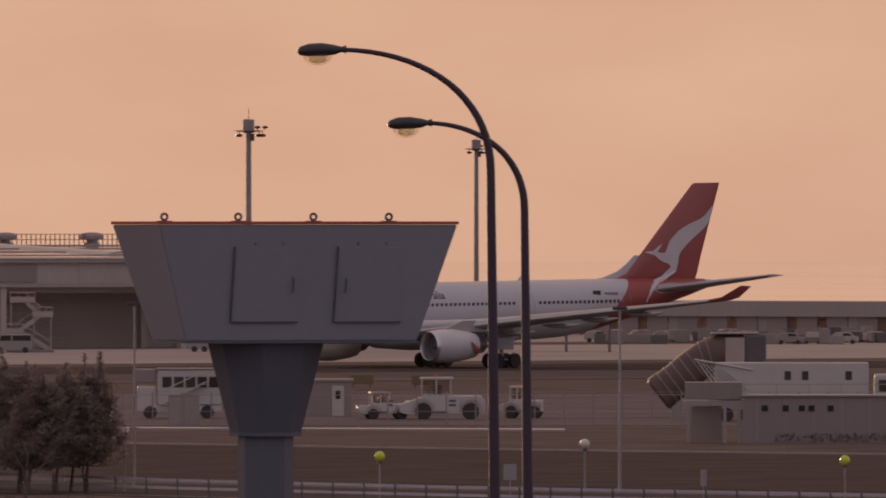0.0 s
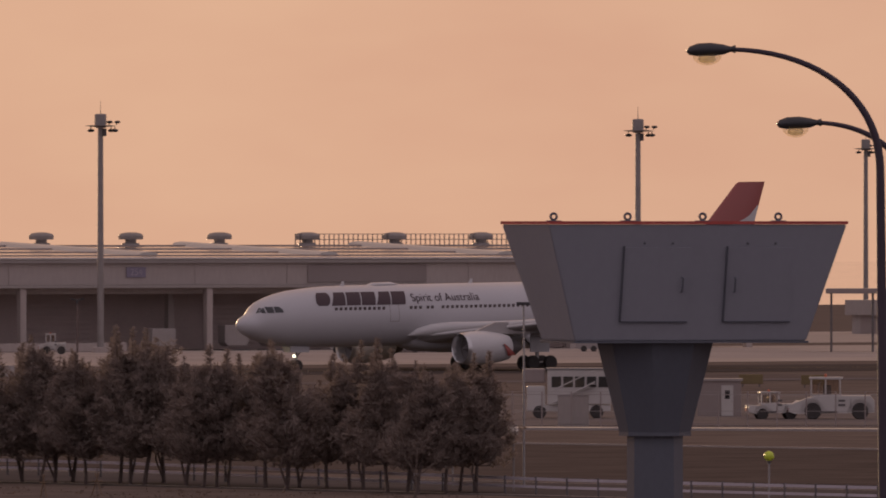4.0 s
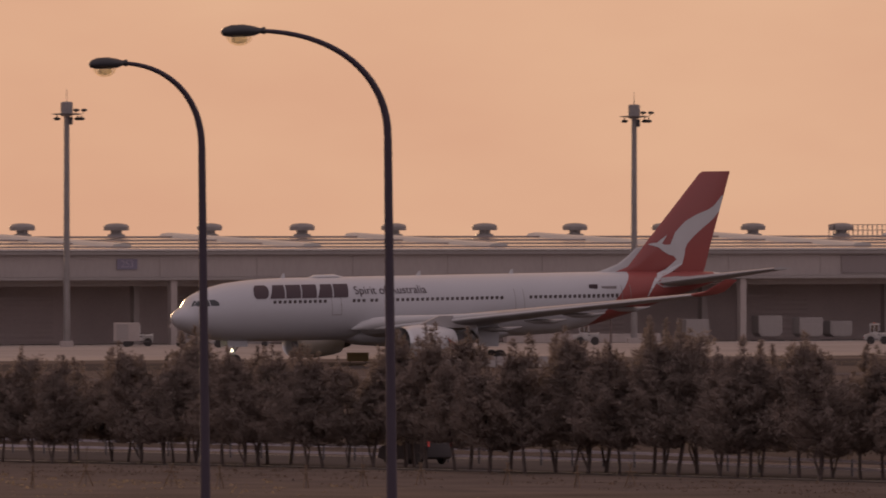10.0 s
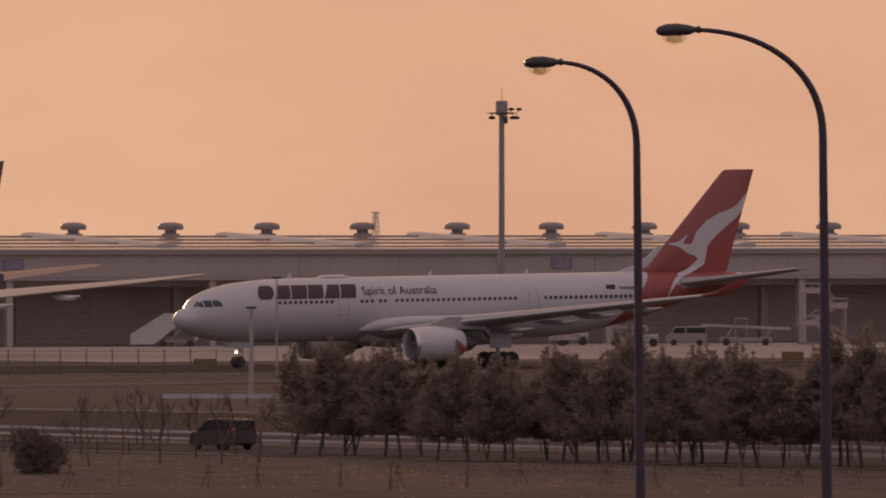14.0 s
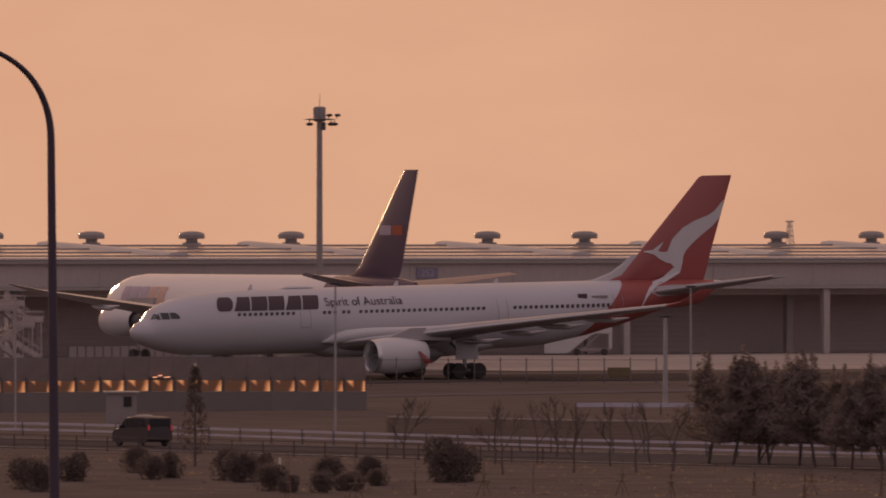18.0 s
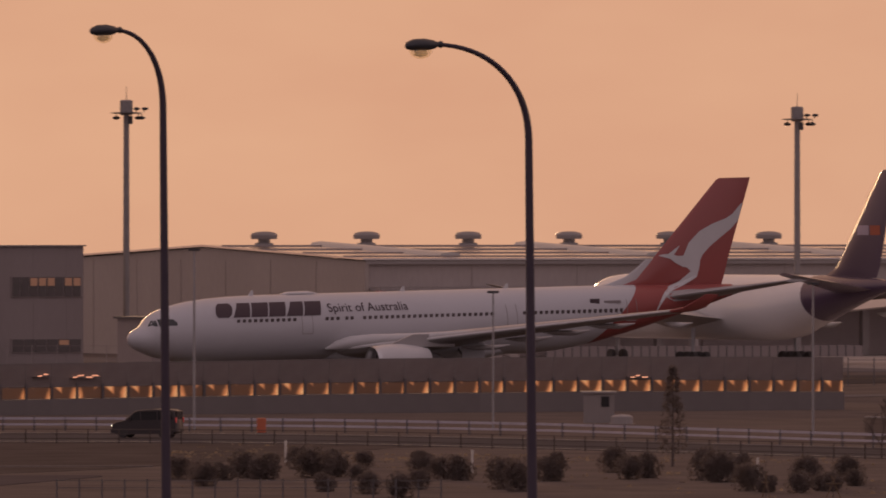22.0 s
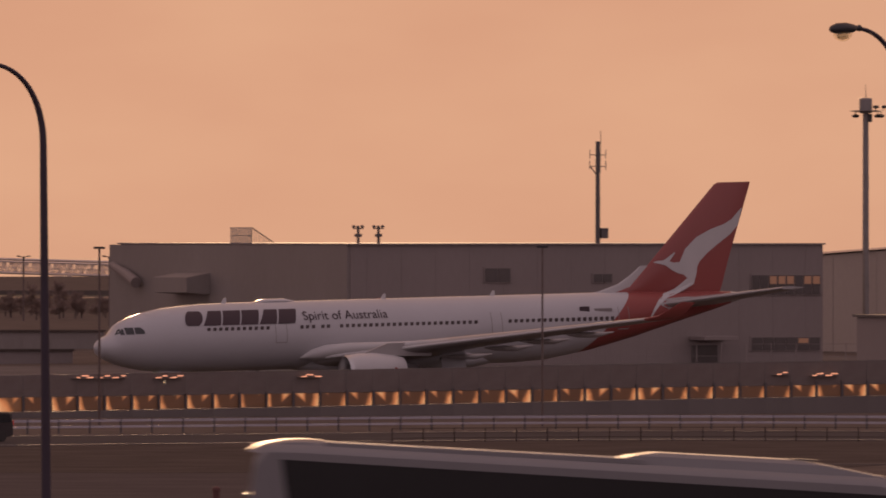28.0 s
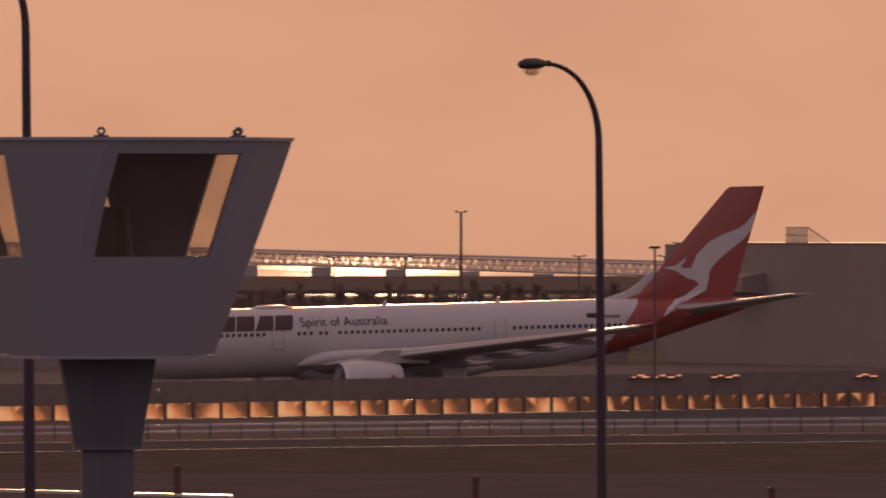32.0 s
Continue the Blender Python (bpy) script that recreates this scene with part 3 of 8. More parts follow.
for s in [-420, -200, -60, -30, -20, -10, 0, 10, 20, 30, 60, 120]:
    c = spot(BUS_U, BUS_D) + BUS_WAY * s
    rings.append([(*(c + side * q)[:2], z) for q, z in ((-4, lane_z(s)), (4, lane_z(s)), (4.5, 3.0), (-4.5, 3.0))])
solid("viaduct_lane", fix(loft(bm, rings)), M_ROAD, "raised asphalt lane of the viaduct", kind="structure")

# ---- cargo warehouse ----
WX0, WX1, WY, RIDGE_Y = 647.2, 918.0, 1251.0, 1286.0
EAVE_Z, RIDGE_Z = 9.8, 11.1
house = thing("cargo_warehouse", "long grey cargo warehouse with dark open bays and roof vents", "warehouse")
bm = bmesh.new()
box(bm, (WX0, WY, 7.1), (WX1, WY + 0.4, EAVE_Z - 0.25))
part("upper_wall", bm, M_WALL, house)
part("fascia", slab((WX0 - 0.3, WY - 0.55, EAVE_Z - 0.4), (WX1, WY + 0.1, EAVE_Z)), M_GREYCLAD, house)
part("canopy", slab((WX0, WY - 3.0, 6.75), (WX1, WY - 0.02, 7.06)), M_GREYCLAD, house, "flat canopy over the loading bays")
part("lintel", slab((WX0, WY + 0.02, 6.1), (WX1, WY + 0.36, 7.08)), M_WALL, house)
part("back_wall", slab((WX0, 1321, -2), (WX1, 1321.4, EAVE_Z)), M_WALL, house)
part("inner_wall", slab((WX0 + 0.5, WY + 9.5, -2), (WX1 - 0.5, WY + 9.8, 8.8)), M_INSIDE, house)
part("far_end_wall", slab((WX1, WY, -1), (WX1 + 0.4, 1321.4, EAVE_Z)), M_WALL, house)
gable = fix(prism(bmesh.new(), [(WY - 0.5, -3), (1321.4, -3), (1321.4, EAVE_Z - 0.1), (RIDGE_Y, RIDGE_Z - 0.1), (WY - 0.5, EAVE_Z - 0.1)], "x", WX0 - 0.45, WX0 - 0.02))
part("gable_wall", gable, M_GABLE, house, "beige metal gable wall")
gj = link_mesh("gable_joint", slab((WX0 - 0.5, 0, -2.5), (WX0 - 0.46, 0.12, 9.7)), M_GABLE)
for k in range(1, 7):
    piece("gable_joint", gj, house, pose(0, WY + k * 10.1, 0))
bm = bmesh.new()
loft(bm, [[(x, WY - 0.7, EAVE_Z + 0.02), (x, RIDGE_Y, RIDGE_Z), (x, 1322, EAVE_Z + 0.02), (x, 1322, EAVE_Z + 0.2), (x, RIDGE_Y, RIDGE_Z + 0.2), (x, WY - 0.7, EAVE_Z + 0.2)] for x in (WX0 - 0.8, WX1 + 0.6)])
part("roof", fix(bm), M_ROOF, house, "low-pitched sheet metal roof")
# standing seams and purlin edges that catch the sun
seam = bmesh.new()
box(seam, (WX0 - 0.8, -0.06, 0), (WX1 + 0.6, 0.06, 0.13))
seam = link_mesh("roof_seam", seam, M_DARKCLAD)
for k in range(4):
    y = WY + 3.5 + k * 9
    piece("roof_seam", seam, house, pose(0, y, EAVE_Z + 0.2 + (y - WY) / 35 * (RIDGE_Z - EAVE_Z)))
slope = math.atan2(RIDGE_Z - EAVE_Z, 35)
bm = bmesh.new()
loft(bm, [[(-1.3, y, 0), (-1.0, y, 0.32), (0, y, 0.45), (1.0, y, 0.32), (1.3, y, 0)] for y in (0.5, 1.5, 26.0, 29.0)])
strip_me = link_mesh("skylight_strip", fix(bm), M_STRIP, True)
for k in range(12):
    x = WX0 + 5.9 + 11.77 * 2 * k
    piece("skylight_strip", strip_me, house, pose(x + 5.9, WY + 4, EAVE_Z + 0.33, math.degrees(slope)))
# roof vents with capped tops
vb, vc = bmesh.new(), bmesh.new()
lathe(vb, [(0, 1.0), (0.25, 0.95), (0.3, 0.62), (0.9, 0.62), (1.0, 0.75)], 20, "z")
lathe(vc, [(0.66, 1.3), (0.74, 1.36), (1.08, 1.38), (1.3, 1.18), (1.42, 0.65), (1.45, 0.05)], 20, "z")
vent0 = thing("roof_vent", "round galvanised turbine vent on the warehouse roof ridge", "roof vent", pose(WX0 + 5.8, RIDGE_Y - 1, RIDGE_Z + 0.1), "vents along the roof ridge")
part("base", vb, M_VENT, vent0, smooth=True)
part("cap", vc, M_VENT, vent0, smooth=True)
VENT_X = [WX0 + 5.8 + 11.769 * k for k in range(23)]
for x in VENT_X[1:]:
    copy_thing(vent0, pose(x, RIDGE_Y - 1, RIDGE_Z + 0.1))
# columns and bay fittings
col = link_mesh("column", slab((-0.38, -0.38, -2), (0.38, 0.38, 6.75), 0.03), M_WALL)
COLS = [WX0 + 11.9 + 23.9 * k for k in range(12)]
for x in COLS:
    piece("column", col, house, pose(x, WY - 2.4, 0))
    piece("column", col, house, pose(x, WY + 5, 0))
jt = link_mesh("wall_joint", slab((-0.06, -0.05, 7.2), (0.06, 0, EAVE_Z - 0.5)), M_WALL)
for k in range(22):
    piece("wall_joint", jt, house, pose(WX0 + 11.9 + 11.95 * k, WY - 0.01, 0))
# roller doors deep in some bays
door = bmesh.new()
profile = []
for k in range(26):
    profile.append((-0.06 if k % 2 else 0.0, -1.5 + 6.5 * k / 25))
fix(loft(door, [[(x, 0.12, -1.5)] + [(x, y, z) for y, z in profile] + [(x, 0.12, 5.0)] for x in (-4.5, 4.5)]))
door = link_mesh("roller_door", door, M_INSIDE)
for k in range(11):
    piece("roller_door", door, house, pose(COLS[k] + 12, WY + 9.3, 0))
# railing on the roof end
rail = thing("roof_railing", "thin steel railing on the warehouse roof", "railing")
rp = link_mesh("post", slab((-0.04, -0.04, 0), (0.04, 0.04, 1.25)), M_DARKSTEEL)
RX0, RX1 = on_line(-180, RIDGE_Y).x, WX1 - 1
for k in range(48):
    piece("post", rp, rail, pose(RX0 + (RX1 - RX0) * k / 47, RIDGE_Y - 1.5, RIDGE_Z + 0.1))
for z in (0.65, 1.25):
    part("handrail", slab((RX0, RIDGE_Y - 1.53, RIDGE_Z + 0.1 + z - 0.04), (RX1, RIDGE_Y - 1.47, RIDGE_Z + 0.1 + z + 0.03)), M_DARKSTEEL, rail)
# small lattice mast on the ridge
lm = thing("lattice_mast", "small steel lattice mast on the warehouse roof", "mast", pose(on_line(-1738, RIDGE_Y - 2).x, RIDGE_Y - 2, RIDGE_Z))
for x, y in ((-0.25, -0.25), (0.25, -0.25), (0.25, 0.25), (-0.25, 0.25)):
    part("leg", rod(bmesh.new(), (x * 1.3, y * 1.3, 0), (x * 0.6, y * 0.6, 2.5), 0.045, n=5), M_STEEL, lm)
for k in range(5):
    z, w = 0.25 + 0.5 * k, 0.33 - 0.035 * k
    bm = bmesh.new()
    for a, c in (((-w, -w), (w, -w)), ((w, -w), (w, w)), ((w, w), (-w, w)), ((-w, w), (-w, -w))):
        rod(bm, (*a, z), (*c, z + 0.45), 0.025, n=4)
    part("brace", bm, M_STEEL, lm)
part("cap", slab((-0.35, -0.35, 2.5), (0.35, 0.35, 2.6)), M_STEEL, lm)
# stand number signs
for u, words in ((-449, "254"), (-1409, "253"), (-2380, "252")):
    p = on_line(u, WY)
    sign = thing("stand_sign", "blue stand number board on the warehouse wall", "sign", pose(p.x, WY - 0.08, 8.4), "stand number boards")
    part("board", slab((-1.25, -0.06, -0.55), (1.25, 0.0, 0.55), 0.02), M_SIGNBLUE, sign)
    me = text_mesh(words, 1.05)
    me.materials.append(M_SIGNTEXT)
    piece("lettering", me, sign, pose(0, -0.075, 0, 90))
# dark shutter box on the upper wall near the roof rail
p0, p1 = on_line(-145, WY).x, on_line(65, WY).x
part("louvre_panel", slab((p0, WY - 0.12, 7.3), (p1, WY - 0.02, 9.2), 0.02), M_DARKCLAD, house)

# ---- dark office building ----
BY = 1222.0
BX0, BX1 = on_line(-4669, BY).x, on_line(-3833, BY).x
office = thing("terminal_office_building", "dark grey metal-clad airport service building with flat roof", "building")
BTOP = rise(440, 1355)
part("wall", slab((BX0, BY, -4), (BX1, BY + 55, BTOP)), M_DARKCLAD, office)
back = BX0 / math.tan(TURN + (-5090 + 2352) / STEP) - BY
part("end_wall", slab((BX0 - 0.3, BY + 0.1, -4), (BX0 - 0.004, BY + back, BTOP - 0.05)), M_ENDCLAD, office, "lighter grey end wall")
part("parapet", slab((BX0 - 0.35, BY - 0.25, BTOP), (BX1 + 0.2, BY + 55, BTOP + 0.14)), M_DARKCLAD, office)
cj = link_mesh("cladding_joint", slab((-0.03, -0.02, -3), (0.03, -0.004, BTOP - 0.1)), M_DARKCLAD)
for k in range(14):
    piece("cladding_joint", cj, office, pose(BX0 + (BX1 - BX0) * (k + 0.5) / 14, BY, 0))


def office_window(u0, u1, v0, v1, n, label="", lit=()):
    x0, x1 = on_line(u0, BY).x, on_line(u1, BY).x
    d = math.hypot((x0 + x1) / 2, BY)
    z1, z0 = rise(v0, d), rise(v1, d)
    win = part("window", slab((x0 - 0.1, BY - 0.1, z0 - 0.1), (x1 + 0.1, BY - 0.004, z1 + 0.1)), M_DARKCLAD, office, label)
    w = (x1 - x0) / n
    pane = link_mesh("pane", slab((0.05, -0.16, z0), (w - 0.05, -0.11, z1)), M_OFFICEGLASS)
    # glowing strip added over the upper pane for its golden light
    glowing = link_mesh("lit_blind", slab((0.1, -0.18, z0 + 0.55 * (z1 - z0)), (w - 0.1, -0.164, z1 - 0.08)), M_PANEGLOW)
    for k in range(n):
        piece("pane", pane, win, pose(x0 + k * w, BY, 0))
        if k in lit:
            piece("lit_blind", glowing, win, pose(x0 + k * w, BY, 0))


office_window(-3960, -3838, 494, 528, 8, "band of golden-lit windows", (2, 3, 4, 6, 7))
office_window(-4432, -4386, 482, 506, 2)
office_window(-4432, -4386, 578, 604, 2)
office_window(-4240, -4206, 492, 506, 2)
office_window(-3960, -3838, 604, 626, 6, "", (4,))
part("entrance_canopy", slab((on_line(-4070, BY).x, BY - 3.5, 2.1), (on_line(-4010, BY).x, BY - 0.005, 2.5), 0.05), M_DARKCLAD, office)
part("entrance_door", slab((on_line(-4065, BY).x, BY - 0.12, -1.5), (on_line(-4020, BY).x, BY - 0.006, 1.6), 0.02), M_OFFICEGLASS, office)
# end wall fittings
def end_y(u):
    return BX0 / math.tan(TURN + (u + 2352) / STEP)
ya, yb = end_y(-4912), end_y(-4972)
bm = bmesh.new()
prism(bm, [(BX0 - 0.3, 8.5), (BX0 - 2.8, 8.05), (BX0 - 2.8, 6.6), (BX0 - 0.3, 6.4)], "y", min(ya, yb), max(ya, yb))
part("hood", fix(bm), M_ENDCLAD, office, "sloped ventilation hood")
bm = bmesh.new()
ya, yb = end_y(-5030), end_y(-5080)
tube(bm, [(BX0 - 0.6, yb, 9.2), (BX0 - 0.9, yb + 0.6 * (ya - yb), 8.3), (BX0 - 1.1, ya, 7.5)], [0.35, 0.5, 0.55], 10)
part("duct", bm, M_DARKCLAD, office)


def roof_item(name, label, cat, u, depth=8.0):
    x = on_line(u, BY + depth).x
    return thing(name, label, cat, pose(x, BY + depth, BTOP + 0.0))


hut = roof_item("roof_stair_frame", "steel stair frame and screen on the flat roof", "roof stair", -4843)
for k in range(12):
    part("screen_bar", slab((-2.2 + 0.19 * k, 0, 0.1), (-2.1 + 0.19 * k, 0.05, 1.62)), M_GREYCLAD, hut)
for z in (0.15, 0.85, 1.6):
    part("screen_rail", slab((-2.25, 0.05, z), (0.0, 0.1, z + 0.07)), M_GREYCLAD, hut)
bm = bmesh.new()
for k in range(9):
    rod(bm, (0.0 + k * 0.25, 0, 1.65 - k * 0.17), (0.0 + k * 0.25, 0, 0.15), 0.03, n=5)
rod(bm, (0, 0, 1.65), (2.3, 0, 0.2), 0.05, n=5)
part("stair", bm, M_DARKSTEEL, hut)
for u in (-4655, -4619):
    pole = roof_item("roof_camera_mast", "short steel mast with two lamps and a camera on the roof", "mast", u)
    bm = bmesh.new()
    rod(bm, (0, 0, 0.1), (0, 0, 1.7), 0.16, 0.13, 8)
    box(bm, (-0.3, -0.2, 0.75), (0.3, 0.2, 1.05))
    part("post", bm, M_DARKSTEEL, pole)
    bm = bmesh.new()
    box(bm, (-0.55, -0.08, 1.5), (0.55, 0.08, 1.6))
    part("crossbar", bm, M_DARKSTEEL, pole)
    for x in (-0.45, 0.0, 0.45):
        bm = bmesh.new()
        lathe(bm, [(-0.2, 0.1), (0.1, 0.16), (0.16, 0.14)], 8, "y")
        part("lamp", bm, M_DARKSTEEL, pole, m=pose(x, 0, 1.75 if x else 1.7))
ant = roof_item("antenna_mast", "tall lattice-armed radio mast on the dark building's roof", "antenna mast", -4231)
AH = rise(256, 1349) - BTOP
bm = bmesh.new()
rod(bm, (0, 0, -0.2), (0, 0, AH), 0.24, 0.2, 10)
part("pole", bm, M_DARKSTEEL, ant, smooth=True)
bm = bmesh.new()
rod(bm, (0.25, 0, AH - 3), (0.3, 0, AH + 1.0), 0.035, n=5)
part("whip", bm, M_DARKSTEEL, ant)
bm = bmesh.new()
for z in (AH - 1.3, AH - 2.4):
    for s in (-1, 1):
        rod(bm, (0, 0, z), (s * 0.85, 0, z), 0.04, n=5)
        rod(bm, (s * 0.85, 0, z - 0.35), (s * 0.85, 0, z + 0.5), 0.04, n=5)
rod(bm, (-0.8, 0, AH - 2.4), (0, 0, AH - 3.4), 0.06, n=5)
part("arm", bm, M_DARKSTEEL, ant)
part("cabinet", slab((0.25, -0.3, 0.6), (1.0, 0.3, 1.6), 0.04), M_DARKSTEEL, ant)

# low shed and wall further along
for u0, u1, d, v0, mt, lab in ((-6400, -5105, 1500, 594, M_ENDCLAD, "low grey maintenance shed with panelled wall"), (-7400, -5160, 1390, 628, M_DARKCLAD, "low dark perimeter wall")):
    a, c = spot(u0, d), spot(u1, d)
    shed = thing("low_shed" if d > 1400 else "perimeter_wall", lab, "shed" if d > 1400 else "wall", Matrix.Translation(a) @ pose(0, 0, 0, 0, 0, math.degrees(math.atan2(c.y - a.y, c.x - a.x))))
    ln = (c - a).length
    top = rise(v0, d)
    part("wall", slab((0, 0, -4), (ln, 3.0 if d > 1400 else 0.3, top)), mt, shed)
    part("coping", slab((-0.2, -0.25, top), (ln + 0.2, 3.2 if d > 1400 else 0.5, top + 0.2)), M_BANK, shed)
    pn = link_mesh("panel", slab((0.08, -0.08, -2.5), (2.8, -0.004, top - 0.8)), M_ENDCLAD if d > 1400 else M_DARKCLAD)
    for k in range(int(ln / 3)):
        piece("panel", pn, shed, pose(k * 3, 0, 0))
# small dark plant room beside the warehouse gable
a = spot(-3658, 1262)
plant = thing("plant_room", "small dark flat-roofed plant room by the taxiway fence", "shed", pose(a.x, a.y, gz(a.x, a.y)))
part("wall", slab((-3, 0, -0.5), (3.6, 7, rise(568, 1262) - gz(a.x, a.y))), M_DARKCLAD, plant)
part("roof", slab((-3.3, -0.3, rise(568, 1262) - gz(a.x, a.y)), (3.9, 7.3, rise(568, 1262) - gz(a.x, a.y) + 0.2)), M_DARKSTEEL, plant)

# ---- noise barrier along the taxiway ----
BAR_Y = 897.0
BAR_Z = [(-9000, -0.6), (-6272, 0.0), (-5600, 0.3), (-4704, 0.74), (-4050, 1.1), (-3428, 1.37), (-2900, 1.45), (-2470, 1.3)]
barrier = thing("noise_barrier", "long noise barrier with frosted panels between posts and dark louvres above", "barrier")
post = link_mesh("post", slab((-0.09, -0.12, -2.2), (0.09, 0.12, 1.05)), M_DARKSTEEL)
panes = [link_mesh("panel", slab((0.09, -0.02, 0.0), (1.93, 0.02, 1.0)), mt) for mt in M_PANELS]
screen = link_mesh("smoked_sheet", slab((0.03, -0.02, 1.1), (1.99, 0.02, 2.44)), M_SMOKED)
rails_me = bmesh.new()
box(rails_me, (0, -0.04, 1.03), (2.02, 0.04, 1.1))
box(rails_me, (0, -0.03, 2.44), (2.02, 0.03, 2.5))
box(rails_me, (-0.03, -0.03, 1.1), (0.03, 0.03, 2.44))
rails_me = link_mesh("screen_frame", rails_me, M_BARRIER)
plinth = link_mesh("plinth", slab((0, -0.15, -2.2), (2.02, 0.15, -0.03)), M_BARRIER)
random.seed(14)
POSTS_AT = ([0, 23, 34, 63, 72], [355.6, 402.5, 424.9, 483.2, 501.3])
for k in range(-14, 73):
    x = float(np.interp(k, *POSTS_AT)) + 2.04 * min(0, k)
    wide = (float(np.interp(k + 1, *POSTS_AT)) + 2.04 * min(0, k + 1) - x) / 2.02 if k < 72 else 0.9
    u = (math.atan2(x, BAR_Y) - TURN) * STEP - 2352
    z = float(np.interp(u, *zip(*BAR_Z)))
    piece("post", post, barrier, pose(x, BAR_Y, z))
    piece("plinth", plinth, barrier, pose(x, BAR_Y, z) @ Matrix.Diagonal((wide, 1, 1, 1)))
    tall = float(np.interp(u, (-5600, -3900), (1.0, 0.8)))
    lift = (2.45 - tall) / 1.45
    for nm, me in (("screen_frame", rails_me), ("smoked_sheet", screen)):
        piece(nm, me, barrier, pose(x, BAR_Y, z + 2.5 * (1 - lift)) @ Matrix.Diagonal((wide, 1, lift, 1)))
    flip = (u > -4790) != (random.random() < 0.14)
    side = pose(x + 2.02 * wide if flip else x, BAR_Y, z, 0, 0, 180 if flip else 0) @ Matrix.Diagonal((wide, 1, tall, 1))
    # panels towards the sun's bearing get the wider painted glow
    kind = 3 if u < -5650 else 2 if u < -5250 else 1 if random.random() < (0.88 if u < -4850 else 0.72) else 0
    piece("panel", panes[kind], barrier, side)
# small glowing amber bars along the barrier imitate sun glints; stems and brackets are added
for u, v, w in ((-4989, 676, 4), (-5139, 676, 3), (-5090, 676, 4), (-4739, 674, 3), (-3829, 672, 4), (-3905, 670, 2), (-2850, 672, 3)):
    p = on_line(u, BAR_Y - 0.35)
    z = rise(v, math.hypot(p.x, p.y))
    lights = thing("amber_light_row", "row of small glowing amber bars on the noise barrier, standing in for sun glints", "lamps", pose(p.x, p.y, z), "amber lamp rows on the barrier")
    part("bracket", slab((-0.45 * w / 2 - 0.2, 0.0, -0.03), (0.45 * w / 2 + 0.2, 0.35, 0.0)), M_BARRIER, lights)
    for k in range(w):
        long = random.uniform(0.1, 0.26)
        part("lamp", slab((-long, -0.04, 0.0), (long, 0.04, 0.07), 0.015), M_AMBERGLINT, lights, m=pose((k - (w - 1) / 2) * 0.52 + random.uniform(-0.1, 0.1), 0.05, 0.12 * (k % 2), 0, random.uniform(-6, 2)))
        part("lamp_stem", slab((-0.02, -0.02, -0.01), (0.02, 0.02, 0.13)), M_BARRIER, lights, m=pose((k - (w - 1) / 2) * 0.52, 0.05, 0))

# ---- aircraft: nose at the origin, body along +x, left side towards -y ----


def body_rings(stations, n=28):
    """Stations: x, half width, bottom z, top z."""
    rings = []
    for x, w, zb, zt in stations:
        c, h = (zb + zt) / 2, (zt - zb) / 2
        rings.append([(x, w * math.cos(t), c + h * math.sin(t)) for t in [2 * math.pi * k / n for k in range(n)]])
    return rings


def foil(x0, x1, y, z, thick, n=11):
    """A wing section from leading edge x0 to trailing edge x1."""
    c = x1 - x0
    up = [(x0 + c * (k / n) ** 1.6, thick * c * (1.4845 * (k / n) ** 0.8 - 0.63 * (k / n) ** 1.6 - 1.758 * (k / n) ** 3.2 + 0.92 * (k / n) ** 4.8) * 1.6) for k in range(n + 1)]
    pts = [(x, y, z + t + 0.01) for x, t in up] + [(x, y, z - 0.7 * t - 0.01) for x, t in reversed(up[1:-1])]
    return pts


def wing_mesh(sections):
    """Sections: leading x, trailing x, y, z, thickness share."""
    return fix(loft(bmesh.new(), [foil(*s) for s in sections]))


def fin_mesh(sections, y0=0.0):
    """Upright sections: leading x, trailing x, z, thickness share."""
    rings = []
    for x0, x1, z, th in sections:
        rings.append([(x, y0 + (zz), z) for x, _, zz in foil(x0, x1, 0, 0, th)])
    return fix(loft(bmesh.new(), rings))


def fin_skin(sections, x, z, s):
    """Half thickness of a fin at a place on its side."""
    zs = [q[2] for q in sections]
    x0, x1, th = (float(np.interp(z, zs, [q[j] for q in sections])) for j in (0, 1, 3))
    q = min(1.0, max(0.0, (x - x0) / (x1 - x0))) ** (1 / 1.6)
    t = th * (x1 - x0) * (1.4845 * q ** 0.8 - 0.63 * q ** 1.6 - 1.758 * q ** 3.2 + 0.92 * q ** 4.8) * 1.6
    return (t if s > 0 else 0.7 * t) + 0.01


def wheel_part(parent, x, y, z, r, w):
    """A wheel that rolls: hub and tyre under one part."""
    bm = bmesh.new()
    lathe(bm, [(-w / 2, r * 0.6), (-w / 2, r * 0.9), (-w * 0.3, r), (w * 0.3, r), (w / 2, r * 0.9), (w / 2, r * 0.6)], 18, "y")
    wh = part("wheel", bm, M_TYRE, parent, smooth=True, m=pose(x, y, z))
    bm = bmesh.new()
    lathe(bm, [(-w * 0.4, 0.02), (-w * 0.4, r * 0.55), (w * 0.4, r * 0.55), (w * 0.4, 0.02)], 14, "y")
    for k in range(5):
        t = 2 * math.pi * k / 5
        rod(bm, (r * 0.3 * math.cos(t), -w * 0.46, r * 0.3 * math.sin(t)), (r * 0.3 * math.cos(t), w * 0.46, r * 0.3 * math.sin(t)), r * 0.08, n=5)
    part("rim", bm, M_STEEL, wh)
    return wh


